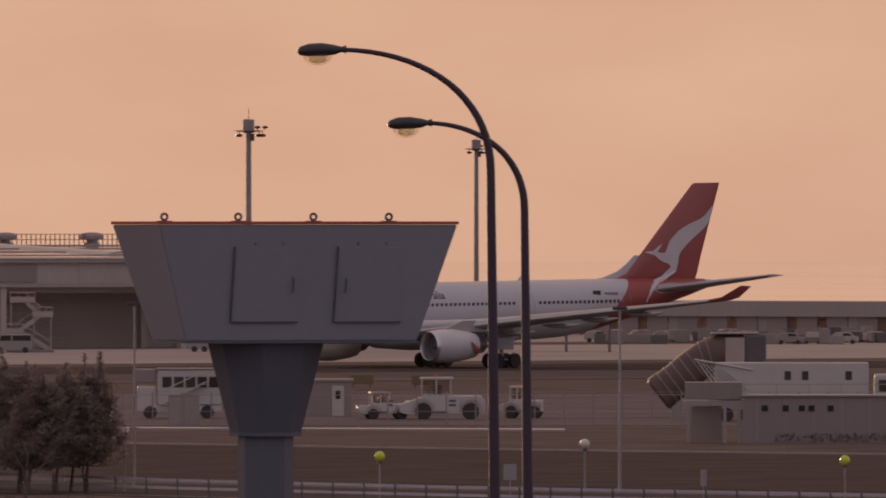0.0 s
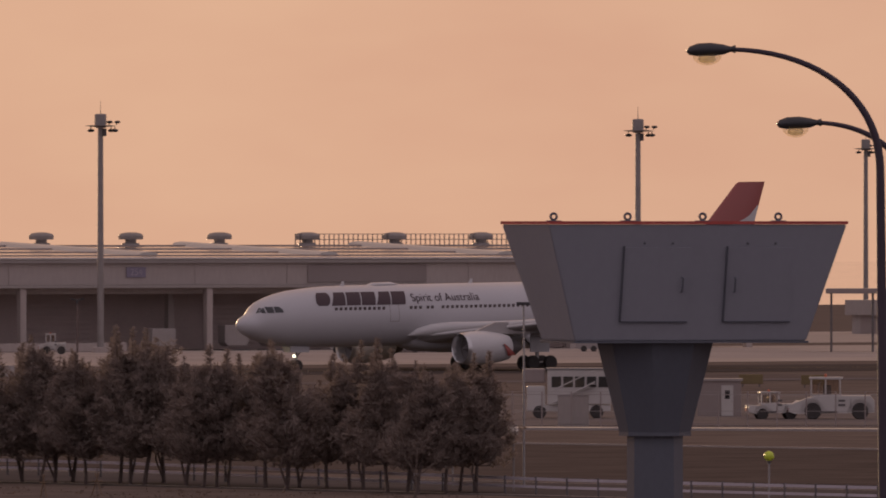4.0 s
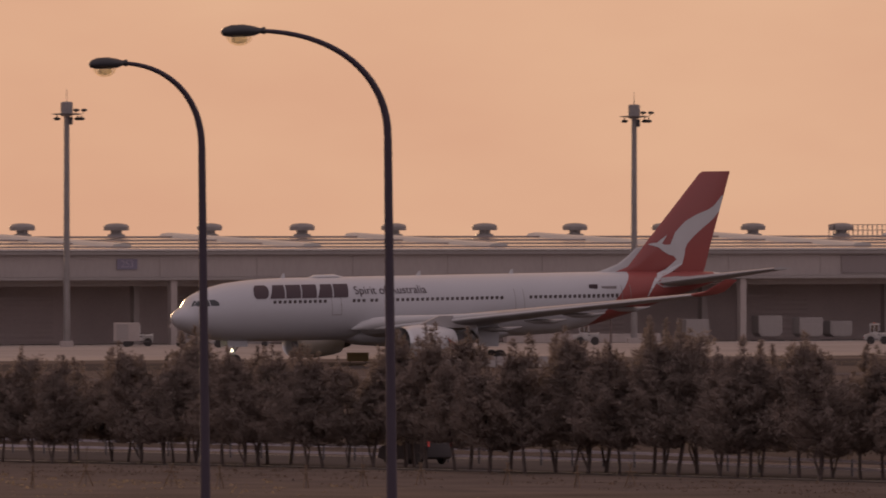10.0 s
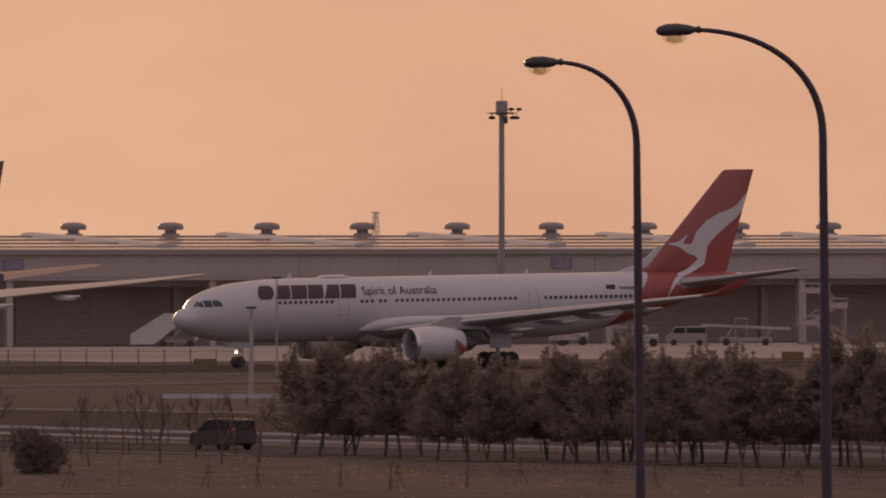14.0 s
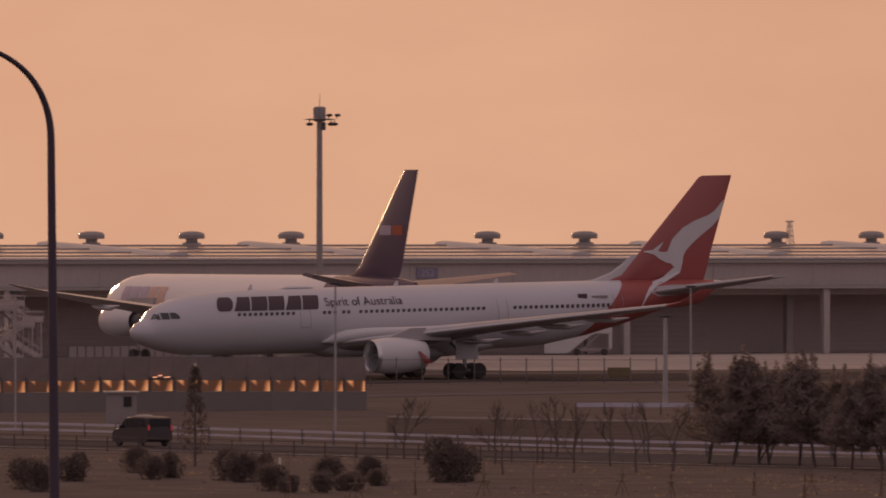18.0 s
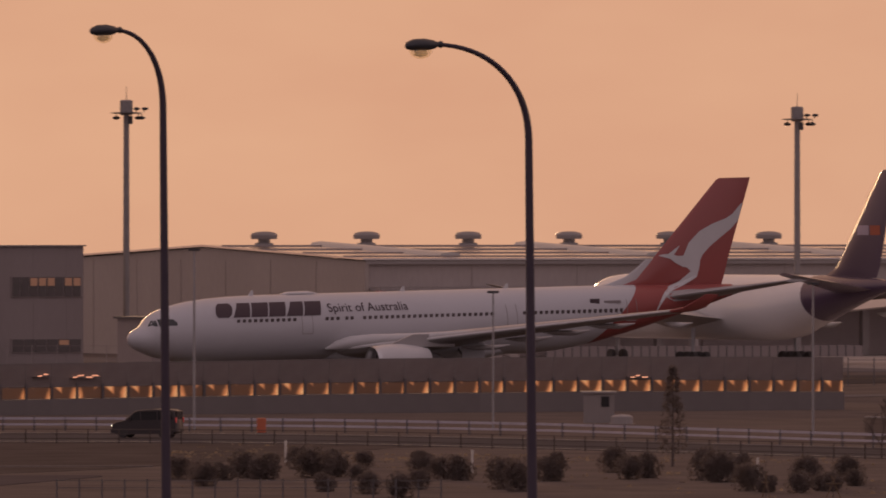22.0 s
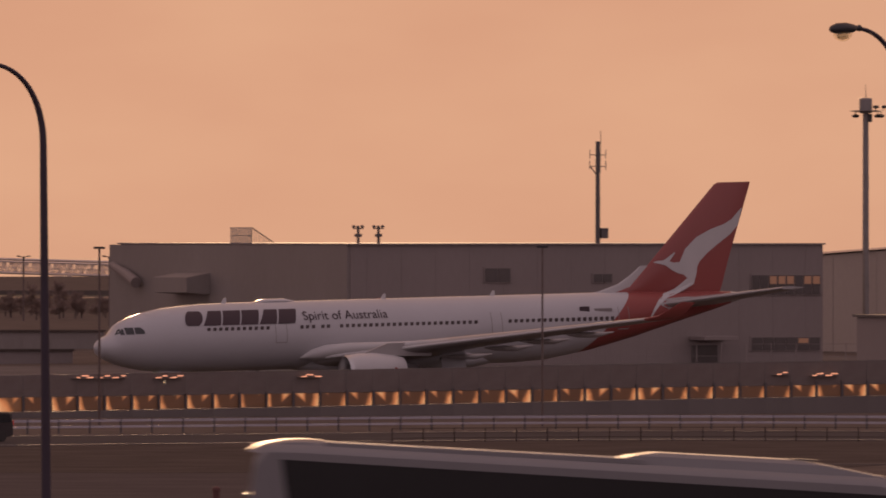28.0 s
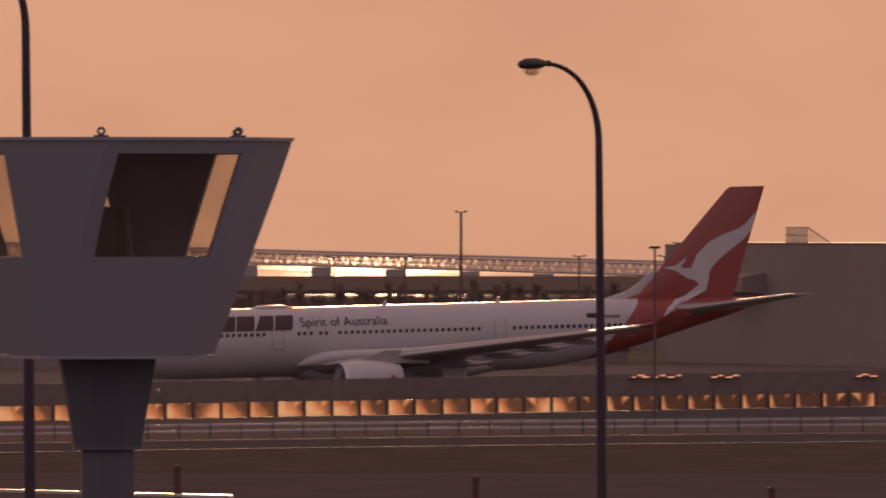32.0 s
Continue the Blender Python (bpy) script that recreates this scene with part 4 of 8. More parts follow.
def engine_parts(jet, x, y, z, length, r, skin, spot_paint):
    for s in (-1, 1):
        cx = Matrix.Translation((x, s * y, z))
        bm = bmesh.new()
        lathe(bm, [(0.35, r * 0.93), (1.2, r * 1.0), (length * 0.5, r * 1.02), (length * 0.85, r * 0.86), (length, r * 0.74), (length * 0.98, r * 0.68), (length * 0.6, r * 0.62)], 28, "x", False)
        nac = part("engine_nacelle", bm, skin, jet, smooth=True, m=cx)
        bm = bmesh.new()
        lathe(bm, [(1.0, r * 0.80), (0.12, r * 0.82), (0.0, r * 0.87), (0.1, r * 0.91), (0.36, r * 0.934)], 28, "x", False)
        part("intake_lip", bm, M_LIP, nac, "bright metal intake lip", True)
        bm = bmesh.new()
        lathe(bm, [(0.95, 0.02), (0.94, r * 0.8), (1.1, r * 0.8), (1.12, 0.02)], 28)
        lathe(bm, [(0.3, 0.02), (0.5, r * 0.12), (0.95, r * 0.25)], 12)
        part("fan", bm, M_DARKSTEEL, nac, smooth=True)
        bm = bmesh.new()
        lathe(bm, [(length * 0.6, r * 0.6), (length * 1.05, r * 0.5), (length * 1.2, r * 0.42), (length * 1.35, 0.15), (length * 1.42, 0.02)], 20)
        part("exhaust_cone", bm, M_DARKSTEEL, nac, smooth=True)
        bm = bmesh.new()
        loft(bm, [[(a, dy, c) for a, dy, c in ((length * 0.25, -0.15, r * 0.9), (length * 1.5, -0.12, r * 0.75), (length * 1.5, 0.12, r * 0.75), (length * 0.25, 0.15, r * 0.9))],
                  [(a, dy, c) for a, dy, c in ((length * 0.75, -0.15, r * 1.5), (length * 1.6, -0.12, r * 1.5), (length * 1.6, 0.12, r * 1.5), (length * 0.75, 0.15, r * 1.5))]])
        part("pylon", fix(bm), M_WING, nac)
        if spot_paint:
            bm = bmesh.new()
            n, th0 = 6, math.pi if s < 0 else 0.0
            ringsm = []
            for k in range(n + 1):
                q = k / n
                ringsm.append([(length * 0.86 - 1.2 * (1 - q) * 0.5 + j * (0.3 + 0.75 * q), math.cos(th0 - s * (-0.25 + 0.8 * q)) * (r * 0.93 - j * r * 0.08 + 0.03 + 0.04 * (1 - j)),
                                (math.sin(th0 - s * (-0.25 + 0.8 * q)) * (r * 0.93 - j * r * 0.08 + 0.03))) for j in (0, 1)])
            loft(bm, ringsm, closed=False)
            part("tail_badge", bm, spot_paint, nac, "red wedge badge on the nacelle")


def passenger_jet():
    jet = thing("airliner", "white twin-engine airliner with red tail, taxiing with lights on", "airplane")
    st = [(0.04, 0.05, 4.66, 4.8), (0.25, 0.6, 4.2, 5.18), (0.6, 0.98, 3.9, 5.45), (1.0, 1.25, 3.68, 5.64), (1.35, 1.46, 3.53, 5.79), (1.6, 1.6, 3.43, 6.08), (1.95, 1.76, 3.28, 6.56), (2.4, 1.93, 3.13, 6.85), (3.25, 2.2, 2.92, 7.19), (4.3, 2.44, 2.73, 7.5), (5.7, 2.66, 2.59, 7.78),
          (7.5, 2.8, 2.52, 7.96), (9.5, 2.82, 2.5, 8.08), (12, 2.82, 2.5, 8.14), (20, 2.82, 2.5, 8.14), (30, 2.82, 2.5, 8.14), (38, 2.82, 2.5, 8.14), (41, 2.78, 2.68, 8.14), (45, 2.55, 3.35, 8.14),
          (49, 2.1, 4.32, 8.12), (53, 1.45, 5.45, 8.08), (56.5, 0.85, 6.4, 8.02), (58.3, 0.5, 6.95, 7.94)]
    hull = list(st)

    def skin_y(x, z):
        """Half width of the fuselage at a height on the cabin."""
        at = [q[0] for q in hull]
        w, lo, hi = (float(np.interp(x, at, [q[j] for q in hull])) for j in (1, 2, 3))
        return w * math.sqrt(max(0.02, 1 - ((2 * z - lo - hi) / (hi - lo)) ** 2))

    ring_table = st[:14]
    body = part("fuselage", fix(loft(bmesh.new(), body_rings(st))), M_JETWHITE, jet, "white fuselage with slanted red tail section", True)
    part("tail_cone", fix(loft(bmesh.new(), body_rings([(58.3, 0.5, 6.95, 7.94), (59.2, 0.33, 7.2, 7.85), (59.7, 0.14, 7.4, 7.7)]))), M_WHITE, jet, "pale tail cone tip", True)
    bm = fix(loft(bmesh.new(), body_rings([(17.5, 0.6, 2.6, 3.6), (19.5, 2.2, 2.0, 4.1), (23, 2.9, 1.75, 4.4), (29, 2.95, 1.75, 4.3), (33, 2.4, 2.0, 4.0), (36.5, 0.6, 2.6, 3.4)])))
    part("belly_fairing", bm, M_JETWHITE, jet, smooth=True)
    for s in (-1, 1):
        sec = [(18.6, 31.0, s * 2.2, 3.35, 0.11), (20.6, 31.0, s * 5.0, 3.65, 0.11), (23.6, 31.6, s * 9.4, 4.15, 0.10), (30.5, 35.6, s * 19.5, 5.3, 0.09), (36.6, 39.3, s * 28.6, 6.3, 0.085)]
        wing = part("wing", wing_mesh(sec), M_WING, jet, smooth=True)
        lead = [(a + 0.06, y, z + 0.01) for a, c, y, z, w in sec]
        # white tube added for the line of light along the leading edge
        part("leading_edge_slat", tube(bmesh.new(), lead, [0.17, 0.15, 0.13, 0.1, 0.07], 10), M_WHITE, wing, "pale tube for the leading edge highlight", True)
        tip = [(36.6, 39.3, s * 28.6, 6.3, 0.085), (37.5, 39.7, s * 29.4, 6.55, 0.08), (39.2, 40.6, s * 30.1, 7.6, 0.07)]
        part("winglet", wing_mesh(tip), M_RED, wing, "red winglet", True)
        fair = bmesh.new()
        loft(fair, body_rings([(-2.2, 0.05, -0.05, 0.05), (-1.0, 0.22, -0.32, 0.15), (0.8, 0.25, -0.38, 0.1), (2.3, 0.06, 0.0, 0.1)], 10))
        fme = link_mesh("flap_fairing", fix(fair), M_WING, True)
        for y, xx, zz in ((6.5, 30.8, 3.35), (12.0, 32.0, 4.05), (16.0, 33.5, 4.6), (20.5, 35.4, 5.15)):
            piece("flap_fairing", fme, wing, pose(xx, s * y, zz))
        part("wing_light", slab((20.0, s * 3.5 - 0.1, 3.9), (20.12, s * 3.5 + 0.1, 4.0)), M_WHITE, wing)
        tail = [(51.2, 57.2, s * 1.2, 7.0, 0.09), (53.1, 57.9, s * 3.6, 7.35, 0.09), (58.4, 60.5, s * 9.8, 8.25, 0.08)]
        part("tailplane", wing_mesh(tail), M_WING, jet, smooth=True)
        # pale rounded fairing that leads the body into the wing's leading edge
        glove = tube(bmesh.new(), [(17.6, s * 2.2, 3.45), (18.5, s * 2.6, 3.7), (19.6, s * 3.1, 3.9), (21.0, s * 4.6, 4.1), (22.6, s * 7.0, 4.25), (24.2, s * 9.6, 4.42), (27.5, s * 14.5, 4.85)], [0.04, 0.42, 0.6, 0.55, 0.42, 0.3, 0.12], 14)
        part("wing_root_fairing", glove, M_WHITE, jet, "pale wing root fairing", True)
        plate = [(50.9, 7.05), (51.6, 7.5), (53.6, 7.62), (55.6, 7.55), (55.9, 7.2), (54.0, 6.72), (51.8, 6.62)]
        def side_skin(x, z, off):
            return s * (float(np.interp(x, (49, 53, 56.5), (2.1, 1.45, 0.85))) * math.sqrt(max(0.05, 1 - ((z - float(np.interp(x, (49, 53, 56.5), (6.22, 6.77, 7.2)))) / float(np.interp(x, (49, 53, 56.5), (1.9, 1.32, 0.82)))) ** 2)) + off)
        bm = loft(bmesh.new(), [[(x, side_skin(x, z, off), z) for x, z in plate] for off in (0.01, 0.04)])
        part("stabiliser_plate", fix(bm), M_WING, jet, "bare metal plate at the tailplane root")
    FIN = [(46.4, 57.3, 7.8, 0.02), (48.9, 57.6, 8.55, 0.055), (50.6, 58.1, 10.25, 0.07), (57.0, 60.35, 16.95, 0.075), (57.35, 60.38, 17.13, 0.05)]
    fin = part("fin", fin_mesh(FIN), M_RED, jet, "red tail fin", True)
    bm = fix(fin_mesh([(43.6, 49.2, 7.95, 0.02), (46.0, 49.2, 8.2, 0.04), (47.9, 49.8, 8.8, 0.05), (49.0, 50.2, 9.5, 0.06), (50.0, 50.8, 10.3, 0.07)], 0.0))
    part("fin_root_fillet", bm, M_WHITE, jet, "white fin fillet", True)
    # pale sweeping band on both sides of the fin
    band = [(49.94, 5.81, 0.1), (50.39, 6.58, 0.24), (51.01, 7.25, 0.34), (51.79, 7.75, 0.38), (53.0, 8.1, 0.42), (53.72, 8.43, 0.55), (54.57, 8.91, 0.8), (54.58, 9.44, 1.15), (54.32, 10.22, 1.8), (54.77, 11.09, 1.75), (55.67, 11.9, 1.7), (56.83, 12.57, 1.45), (58.11, 13.18, 1.05), (58.84, 13.75, 0.8), (59.52, 14.91, 0.1)]
    arm = [(54.09, 10.08, 1.3), (53.43, 10.04, 0.95), (52.82, 10.2, 0.62), (52.27, 10.49, 0.46), (51.67, 10.55, 0.26), (51.17, 10.56, 0.06)]
    ear = [(52.16, 10.54, 0.4), (52.61, 10.88, 0.3), (53.12, 11.36, 0.04)]
    for s in (-1, 1):
        for nm, path, off in (("pale_tail_band", band, 0.0), ("pale_tail_band", arm, 0.02), ("pale_tail_band", ear, 0.035)):
            bm = bmesh.new()
            edge = []
            for i, (x, z, w) in enumerate(path):
                q, p = path[min(i + 1, len(path) - 1)], path[max(i - 1, 0)]
                d = Vector((q[0] - p[0], q[1] - p[1])).normalized()
                row = []
                for e in (-0.5, -0.25, 0.0, 0.25, 0.5):
                    xx, zz = x + d.y * w * e, z - d.x * w * e
                    if zz < 8.4:
                        tk = max(0.45, skin_y(xx, zz) + 0.04)
                    else:
                        tk = fin_skin(FIN, xx, zz, s) + 0.025
                    row.append((xx, s * (tk + off), zz))
                edge.append(row)
            loft(bm, edge, closed=False)
            part(nm, bm, M_WHITE, fin, "plain white curved tail emblem")
    engine_parts(jet, 18.4, 9.37, 2.28, 5.2, 1.55, M_WHITE, M_RED)

    win = slab((-0.14, -0.03, -0.2), (0.14, 0.03, 0.2), 0.015)
    win = link_mesh("cabin_window", win, M_GREYGLASS)
    xs = [9.2 + 0.533 * k for k in range(11)] + [17.6, 18.1, 18.65, 19.5, 20.0] + [21.2 + 0.533 * k for k in range(24)] + [36.6 + 0.533 * k for k in range(19)]
    for s in (-1, 1):
        for x in xs:
            piece("cabin_window", win, body, pose(x, s * (skin_y(x, 5.97) + 0.005), 5.97, -s * 14))
        for x, z0, z1, w in ((5.9, 4.9, 6.9, 1.07), (15.2, 4.75, 6.75, 1.0), (34.9, 4.8, 6.8, 0.95), (46.8, 5.05, 6.95, 0.95)):
            bm = bmesh.new()
            n = 8
            frame_w = 0.05
            for i in range(n):
                za, zb = z0 + (z1 - z0) * i / n, z0 + (z1 - z0) * (i + 1) / n
                k = 1.0 if x > 8 else 0.925
                ya, yb = s * (skin_y(x, za) * k + 0.012), s * (skin_y(x, zb) * k + 0.012)
                for xa in (x, x + w):
                    loft(bm, [[(xa, ya, za), (xa + frame_w, ya, za)], [(xa, yb, zb), (xa + frame_w, yb, zb)]], closed=False)
            y0 = s * (skin_y(x, z0) * (1.0 if x > 8 else 0.925) + 0.014)
            loft(bm, [[(x, y0, z0), (x + w, y0, z0)], [(x, y0, z0 + 0.07), (x + w, y0, z0 + 0.07)]], closed=False)
            part("cabin_door", bm, M_VENT, body)
        # airline name as plain slanted blocks, then the readable words
        for k in range(6):
            x = 7.1 + 1.68 * k
            bm = bmesh.new()
            rows = []
            for i in range(13):
                q = i / 12
                z = 6.34 + 1.2 * q
                pinch = 0.3 * (abs(2 * q - 1) ** 3) if k == 0 else 0.0
                taper = 0.34 * q if k in (1, 4) else 0.0
                xa, xb = x + 0.42 * q + pinch + taper, x + 0.42 * q + 1.55 - pinch - 0.1 * taper
                rows.append([(xx, s * (skin_y(xx, z) + 0.03), z) for xx in (xa, (xa + xb) / 2, xb)])
            loft(bm, rows, closed=False)
            part("name_block", bm, M_LETTER, body, "plain dark shape where the airline name stands")
        me = text_mesh("Spirit of Australia", 1.02, 0.0)
        me.materials.append(M_LETTER)
        cx = 21.7
        for v in me.vertices:
            z = 6.9 + v.co.y
            x = cx + v.co.x * 1.07 if s < 0 else cx - v.co.x * 1.07
            v.co = (x, s * (skin_y(x, z) + 0.06), z)
        piece("slogan", me, body, pose(0, 0, 0))
        # flag and registration bar
        bm = bmesh.new()
        box(bm, (43.2, s * (skin_y(43.2, 6.75)) - 0.03, 6.55), (44.1, s * (skin_y(43.2, 6.75)) + 0.03, 7.05))
        part("flag_plate", bm, M_LETTER, body)
        bm = bmesh.new()
        box(bm, (44.6, s * (skin_y(45.2, 6.7)) - 0.03, 6.62), (46.2, s * (skin_y(45.2, 6.7)) + 0.03, 6.86))
        part("registration_bar", bm, mat_grey_letter, body)
        # cockpit side windows
        for x0, x1, zl, zh, k in ((1.5, 2.12, 5.76, 6.25, 0), (2.22, 2.86, 5.77, 6.34, 1), (2.94, 3.7, 5.8, 6.34, 2)):
            bm = bmesh.new()
            def cock(x, z):
                at = [q[0] for q in ring_table]
                w, lo, hi = (np.interp(x, at, [q[j] for q in ring_table]) for j in (1, 2, 3))
                return s * (w * math.sqrt(max(0.0, 1 - ((2 * z - lo - hi) / (hi - lo)) ** 2)) + 0.025)
            loft(bm, [[(x, cock(x, z), z) for x in (x0 + (0.35 * (z - zl) / (zh - zl) if k == 0 else 0), (x0 + x1) / 2 + 0.1, x1 - (0.3 if k == 2 and z > 6.15 else 0))] for z in (zl, (zl + zh) / 2, zh)], closed=False)
            part("cockpit_window", bm, M_CABINGLASS, body)
    for x in (11.5, 26, 36):
        bm = bmesh.new()
        loft(bm, [[(x, -0.03, 8.1), (x + 0.5, -0.03, 8.1), (x + 0.5, 0.03, 8.1), (x, 0.03, 8.1)], [(x + 0.3, -0.02, 8.55), (x + 0.5, -0.02, 8.55), (x + 0.5, 0.02, 8.55), (x + 0.3, 0.02, 8.55)]])
        part("blade_antenna", fix(bm), M_WHITE, jet)
    bm = fix(loft(bmesh.new(), body_rings([(14.5, 0.1, 8.05, 8.15), (15.2, 0.5, 8.0, 8.36), (17.2, 0.5, 8.0, 8.38), (18.2, 0.1, 8.05, 8.15)], 12)))
    part("antenna_radome", bm, M_WHITE, jet, smooth=True)
    # landing gear
    wheels = []
    ng = bmesh.new()
    rod(ng, (6.6, 0, 3.0), (6.5, 0, 0.5), 0.14)
    rod(ng, (6.5, -0.35, 0.53), (6.5, 0.35, 0.53), 0.09)
    rod(ng, (6.5, 0, 1.2), (7.9, 0, 2.7), 0.07)
    gear = part("nose_gear", ng, M_STEEL, jet)
    part("taxi_light", fix(lathe(bmesh.new(), [(0, 0.16), (0.1, 0.12), (0.15, 0.0), (0.1, -0.12)], 10, "z")), M_HEADLIGHT, gear, "glowing white taxi light", m=pose(6.2, -0.2, 1.3))
    for y in (-0.3, 0.3):
        wheels.append((wheel_part(gear, 6.5, y, 0.53, 0.53, 0.36), (6.5, y, 0.53), 0.53))
    bm = bmesh.new()
    lathe(bm, [(-0.05, 0.02), (-0.04, 0.09), (0.08, 0.11), (0.12, 0.02)], 10)
    part("taxi_light", bm, M_HEADLIGHT, gear, "lit taxi lamp", m=pose(6.28, 0, 1.45))
    for y in (-0.6, 0.6):
        part("gear_door", slab((5.5, y - 0.025, 1.75), (7.6, y + 0.025, 2.7)), M_JETWHITE, gear)
    for s in (-1, 1):
        mg = bmesh.new()
        rod(mg, (30.0, s * 5.34, 4.0), (30.0, s * 5.34, 0.75), 0.22, 0.18)
        rod(mg, (28.9, s * 5.34, 0.72), (31.2, s * 5.34, 0.72), 0.13)
        rod(mg, (30.0, s * 5.34, 1.7), (30.2, s * 2.5, 3.2), 0.12)
        gear = part("main_gear", mg, M_STEEL, jet)
        for x in (29.0, 31.0):
            rod_bm = rod(bmesh.new(), (x, s * 5.34 - 0.8, 0.7), (x, s * 5.34 + 0.8, 0.7), 0.08)
            part("axle", rod_bm, M_STEEL, gear)
            for y in (-0.7, 0.7):
                wheels.append((wheel_part(gear, x, s * 5.34 + y, 0.7, 0.7, 0.48), (x, s * 5.34 + y, 0.7), 0.7))
        part("gear_door", slab((28.8, s * 5.9 - 0.04, 1.7), (31.0, s * 5.9 + 0.04, 3.7), 0.02), M_JETWHITE, gear)
    # the body stands slightly nose-down on its gear
    lean = pose(30, 0, 3, 0, -0.8, 0) @ pose(-30, 0, -3)
    for ob in jet.children:
        if not ob.name.startswith(("nose_gear", "main_gear")):
            ob.matrix_basis = lean @ ob.matrix_basis
    return jet, wheels


M_ORANGEDIM = mat("faded_orange_paint", (0.38, 0.09, 0.04), 0.5, vary=0.1, scale=0.5, bump=0)
M_LILAC = mat("faded_purple_paint", (0.42, 0.35, 0.4), 0.5, vary=0.1, scale=0.5, bump=0)
M_PEACH = mat("faded_amber_paint", (0.56, 0.37, 0.29), 0.5, vary=0.1, scale=0.5, bump=0)
mat_grey_letter = mat("grey_lettering", (0.25, 0.22, 0.22), 0.5, vary=0.05, scale=1, bump=0)
airliner, jet_wheels = passenger_jet()


def freighter():
    p = spot(-2397, 1318)
    jet = thing("cargo_plane", "parked white freighter with purple tail, nose towards the warehouse", "airplane", pose(p.x + 63.7 * 0.0297, p.y + 63.67, 0, 0, 0, -91.7))
    st = [(0.0, 0.05, 4.5, 4.65), (0.3, 0.75, 3.9, 5.2), (1.0, 1.4, 3.35, 6.0), (2.2, 2.05, 2.9, 6.9), (3.8, 2.6, 2.6, 7.9), (5.6, 2.9, 2.45, 8.4), (8, 3.08, 2.4, 8.6), (20, 3.1, 2.4, 8.6),
          (40, 3.1, 2.4, 8.6), (44, 3.0, 2.75, 8.6), (50, 2.4, 4.3, 8.6), (56, 1.5, 5.8, 8.5), (61, 0.7, 6.9, 8.3), (63.4, 0.25, 7.3, 8.0)]
    part("fuselage", fix(loft(bmesh.new(), body_rings(st))), M_CARGOWHITE, jet, "white fuselage with purple aft end", True)
    for s in (-1, 1):
        sec = [(19.5, 34.0, s * 2.5, 4.3, 0.10), (23.5, 34.0, s * 6.5, 4.75, 0.10), (27.0, 35.2, s * 11.0, 5.25, 0.09), (38.5, 41.5, s * 27.5, 7.1, 0.085), (43.0, 43.8, s * 32.4, 7.8, 0.08)]
        wing = part("wing", wing_mesh(sec), M_WING, jet, smooth=True)
        fme = bmesh.new()
        loft(fme, body_rings([(-2.5, 0.05, -0.05, 0.05), (-1.0, 0.28, -0.4, 0.15), (1.5, 0.3, -0.45, 0.1), (3.3, 0.06, 0.0, 0.1)], 10))
        fme = link_mesh("flap_fairing", fix(fme), M_WHITE, True)
        for y, xx, zz in ((8.0, 34.4, 4.0), (14.0, 36.0, 4.9), (20.0, 38.2, 5.7)):
            piece("flap_fairing", fme, wing, pose(xx, s * y, zz))
        part("tailplane", wing_mesh([(53.5, 61.0, s * 1.2, 7.3, 0.09), (61.0, 63.6, s * 10.7, 8.7, 0.08)]), M_PURPLE, jet, smooth=True)
    tall = [(49.2, 60.0, 8.4, 0.03), (52.2, 60.6, 9.4, 0.08), (61.0, 63.8, 18.35, 0.08), (61.3, 63.9, 18.5, 0.05)]
    fin = part("fin", fin_mesh(tall), M_PURPLE, jet, "purple tail fin", True)
    for s in (-1, 1):
        for x0, x1, paint, words in ((56.7, 58.9, M_LILAC, "plain pale emblem block"), (59.1, 60.9, M_ORANGEDIM, "plain orange emblem block")):
            bm = loft(bmesh.new(), [[(x0 + (x1 - x0) * k / 4, s * (fin_skin(tall, x0 + (x1 - x0) * k / 4, z, s) + 0.03), z) for k in range(5)] for z in (12.4, 12.85, 13.3)], closed=False)
            part("emblem_block", bm, paint, fin, words)
    engine_parts(jet, 19.5, 9.9, 4.15, 6.0, 1.5, M_WHITE, None)
    for s in (-1, 1):
        for k in range(5):
            bm = bmesh.new()
            rows = []
            for i in range(8):
                z = 5.5 + 1.9 * i / 7
                y = s * (3.1 * math.sqrt(max(0.02, 1 - ((z - 5.5) / 3.1) ** 2)) + 0.03)
                rows.append([(8.0 + 1.9 * k, y, z), (9.6 + 1.9 * k, y, z)])
            loft(bm, rows, closed=False)
            part("name_block", bm, M_LILAC if k < 3 else M_PEACH, jet, "plain coloured block of the freight name")
    for x, y, n in ((6.0, 0, 1), (33.0, -5.5, 3), (33.0, 5.5, 3)):
        bm = rod(bmesh.new(), (x, y, 3.5), (x, y, 0.7), 0.22, 0.18)
        gear = part("landing_gear", bm, M_STEEL, jet)
        for k in range(n):
            for s in (-0.65, 0.65):
                wheel_part(gear, x + (k - (n - 1) / 2) * 1.45, y + s, 0.66, 0.66, 0.48)
    return jet


cargo_plane = freighter()

# ---- floodlight masts on the apron edge ----


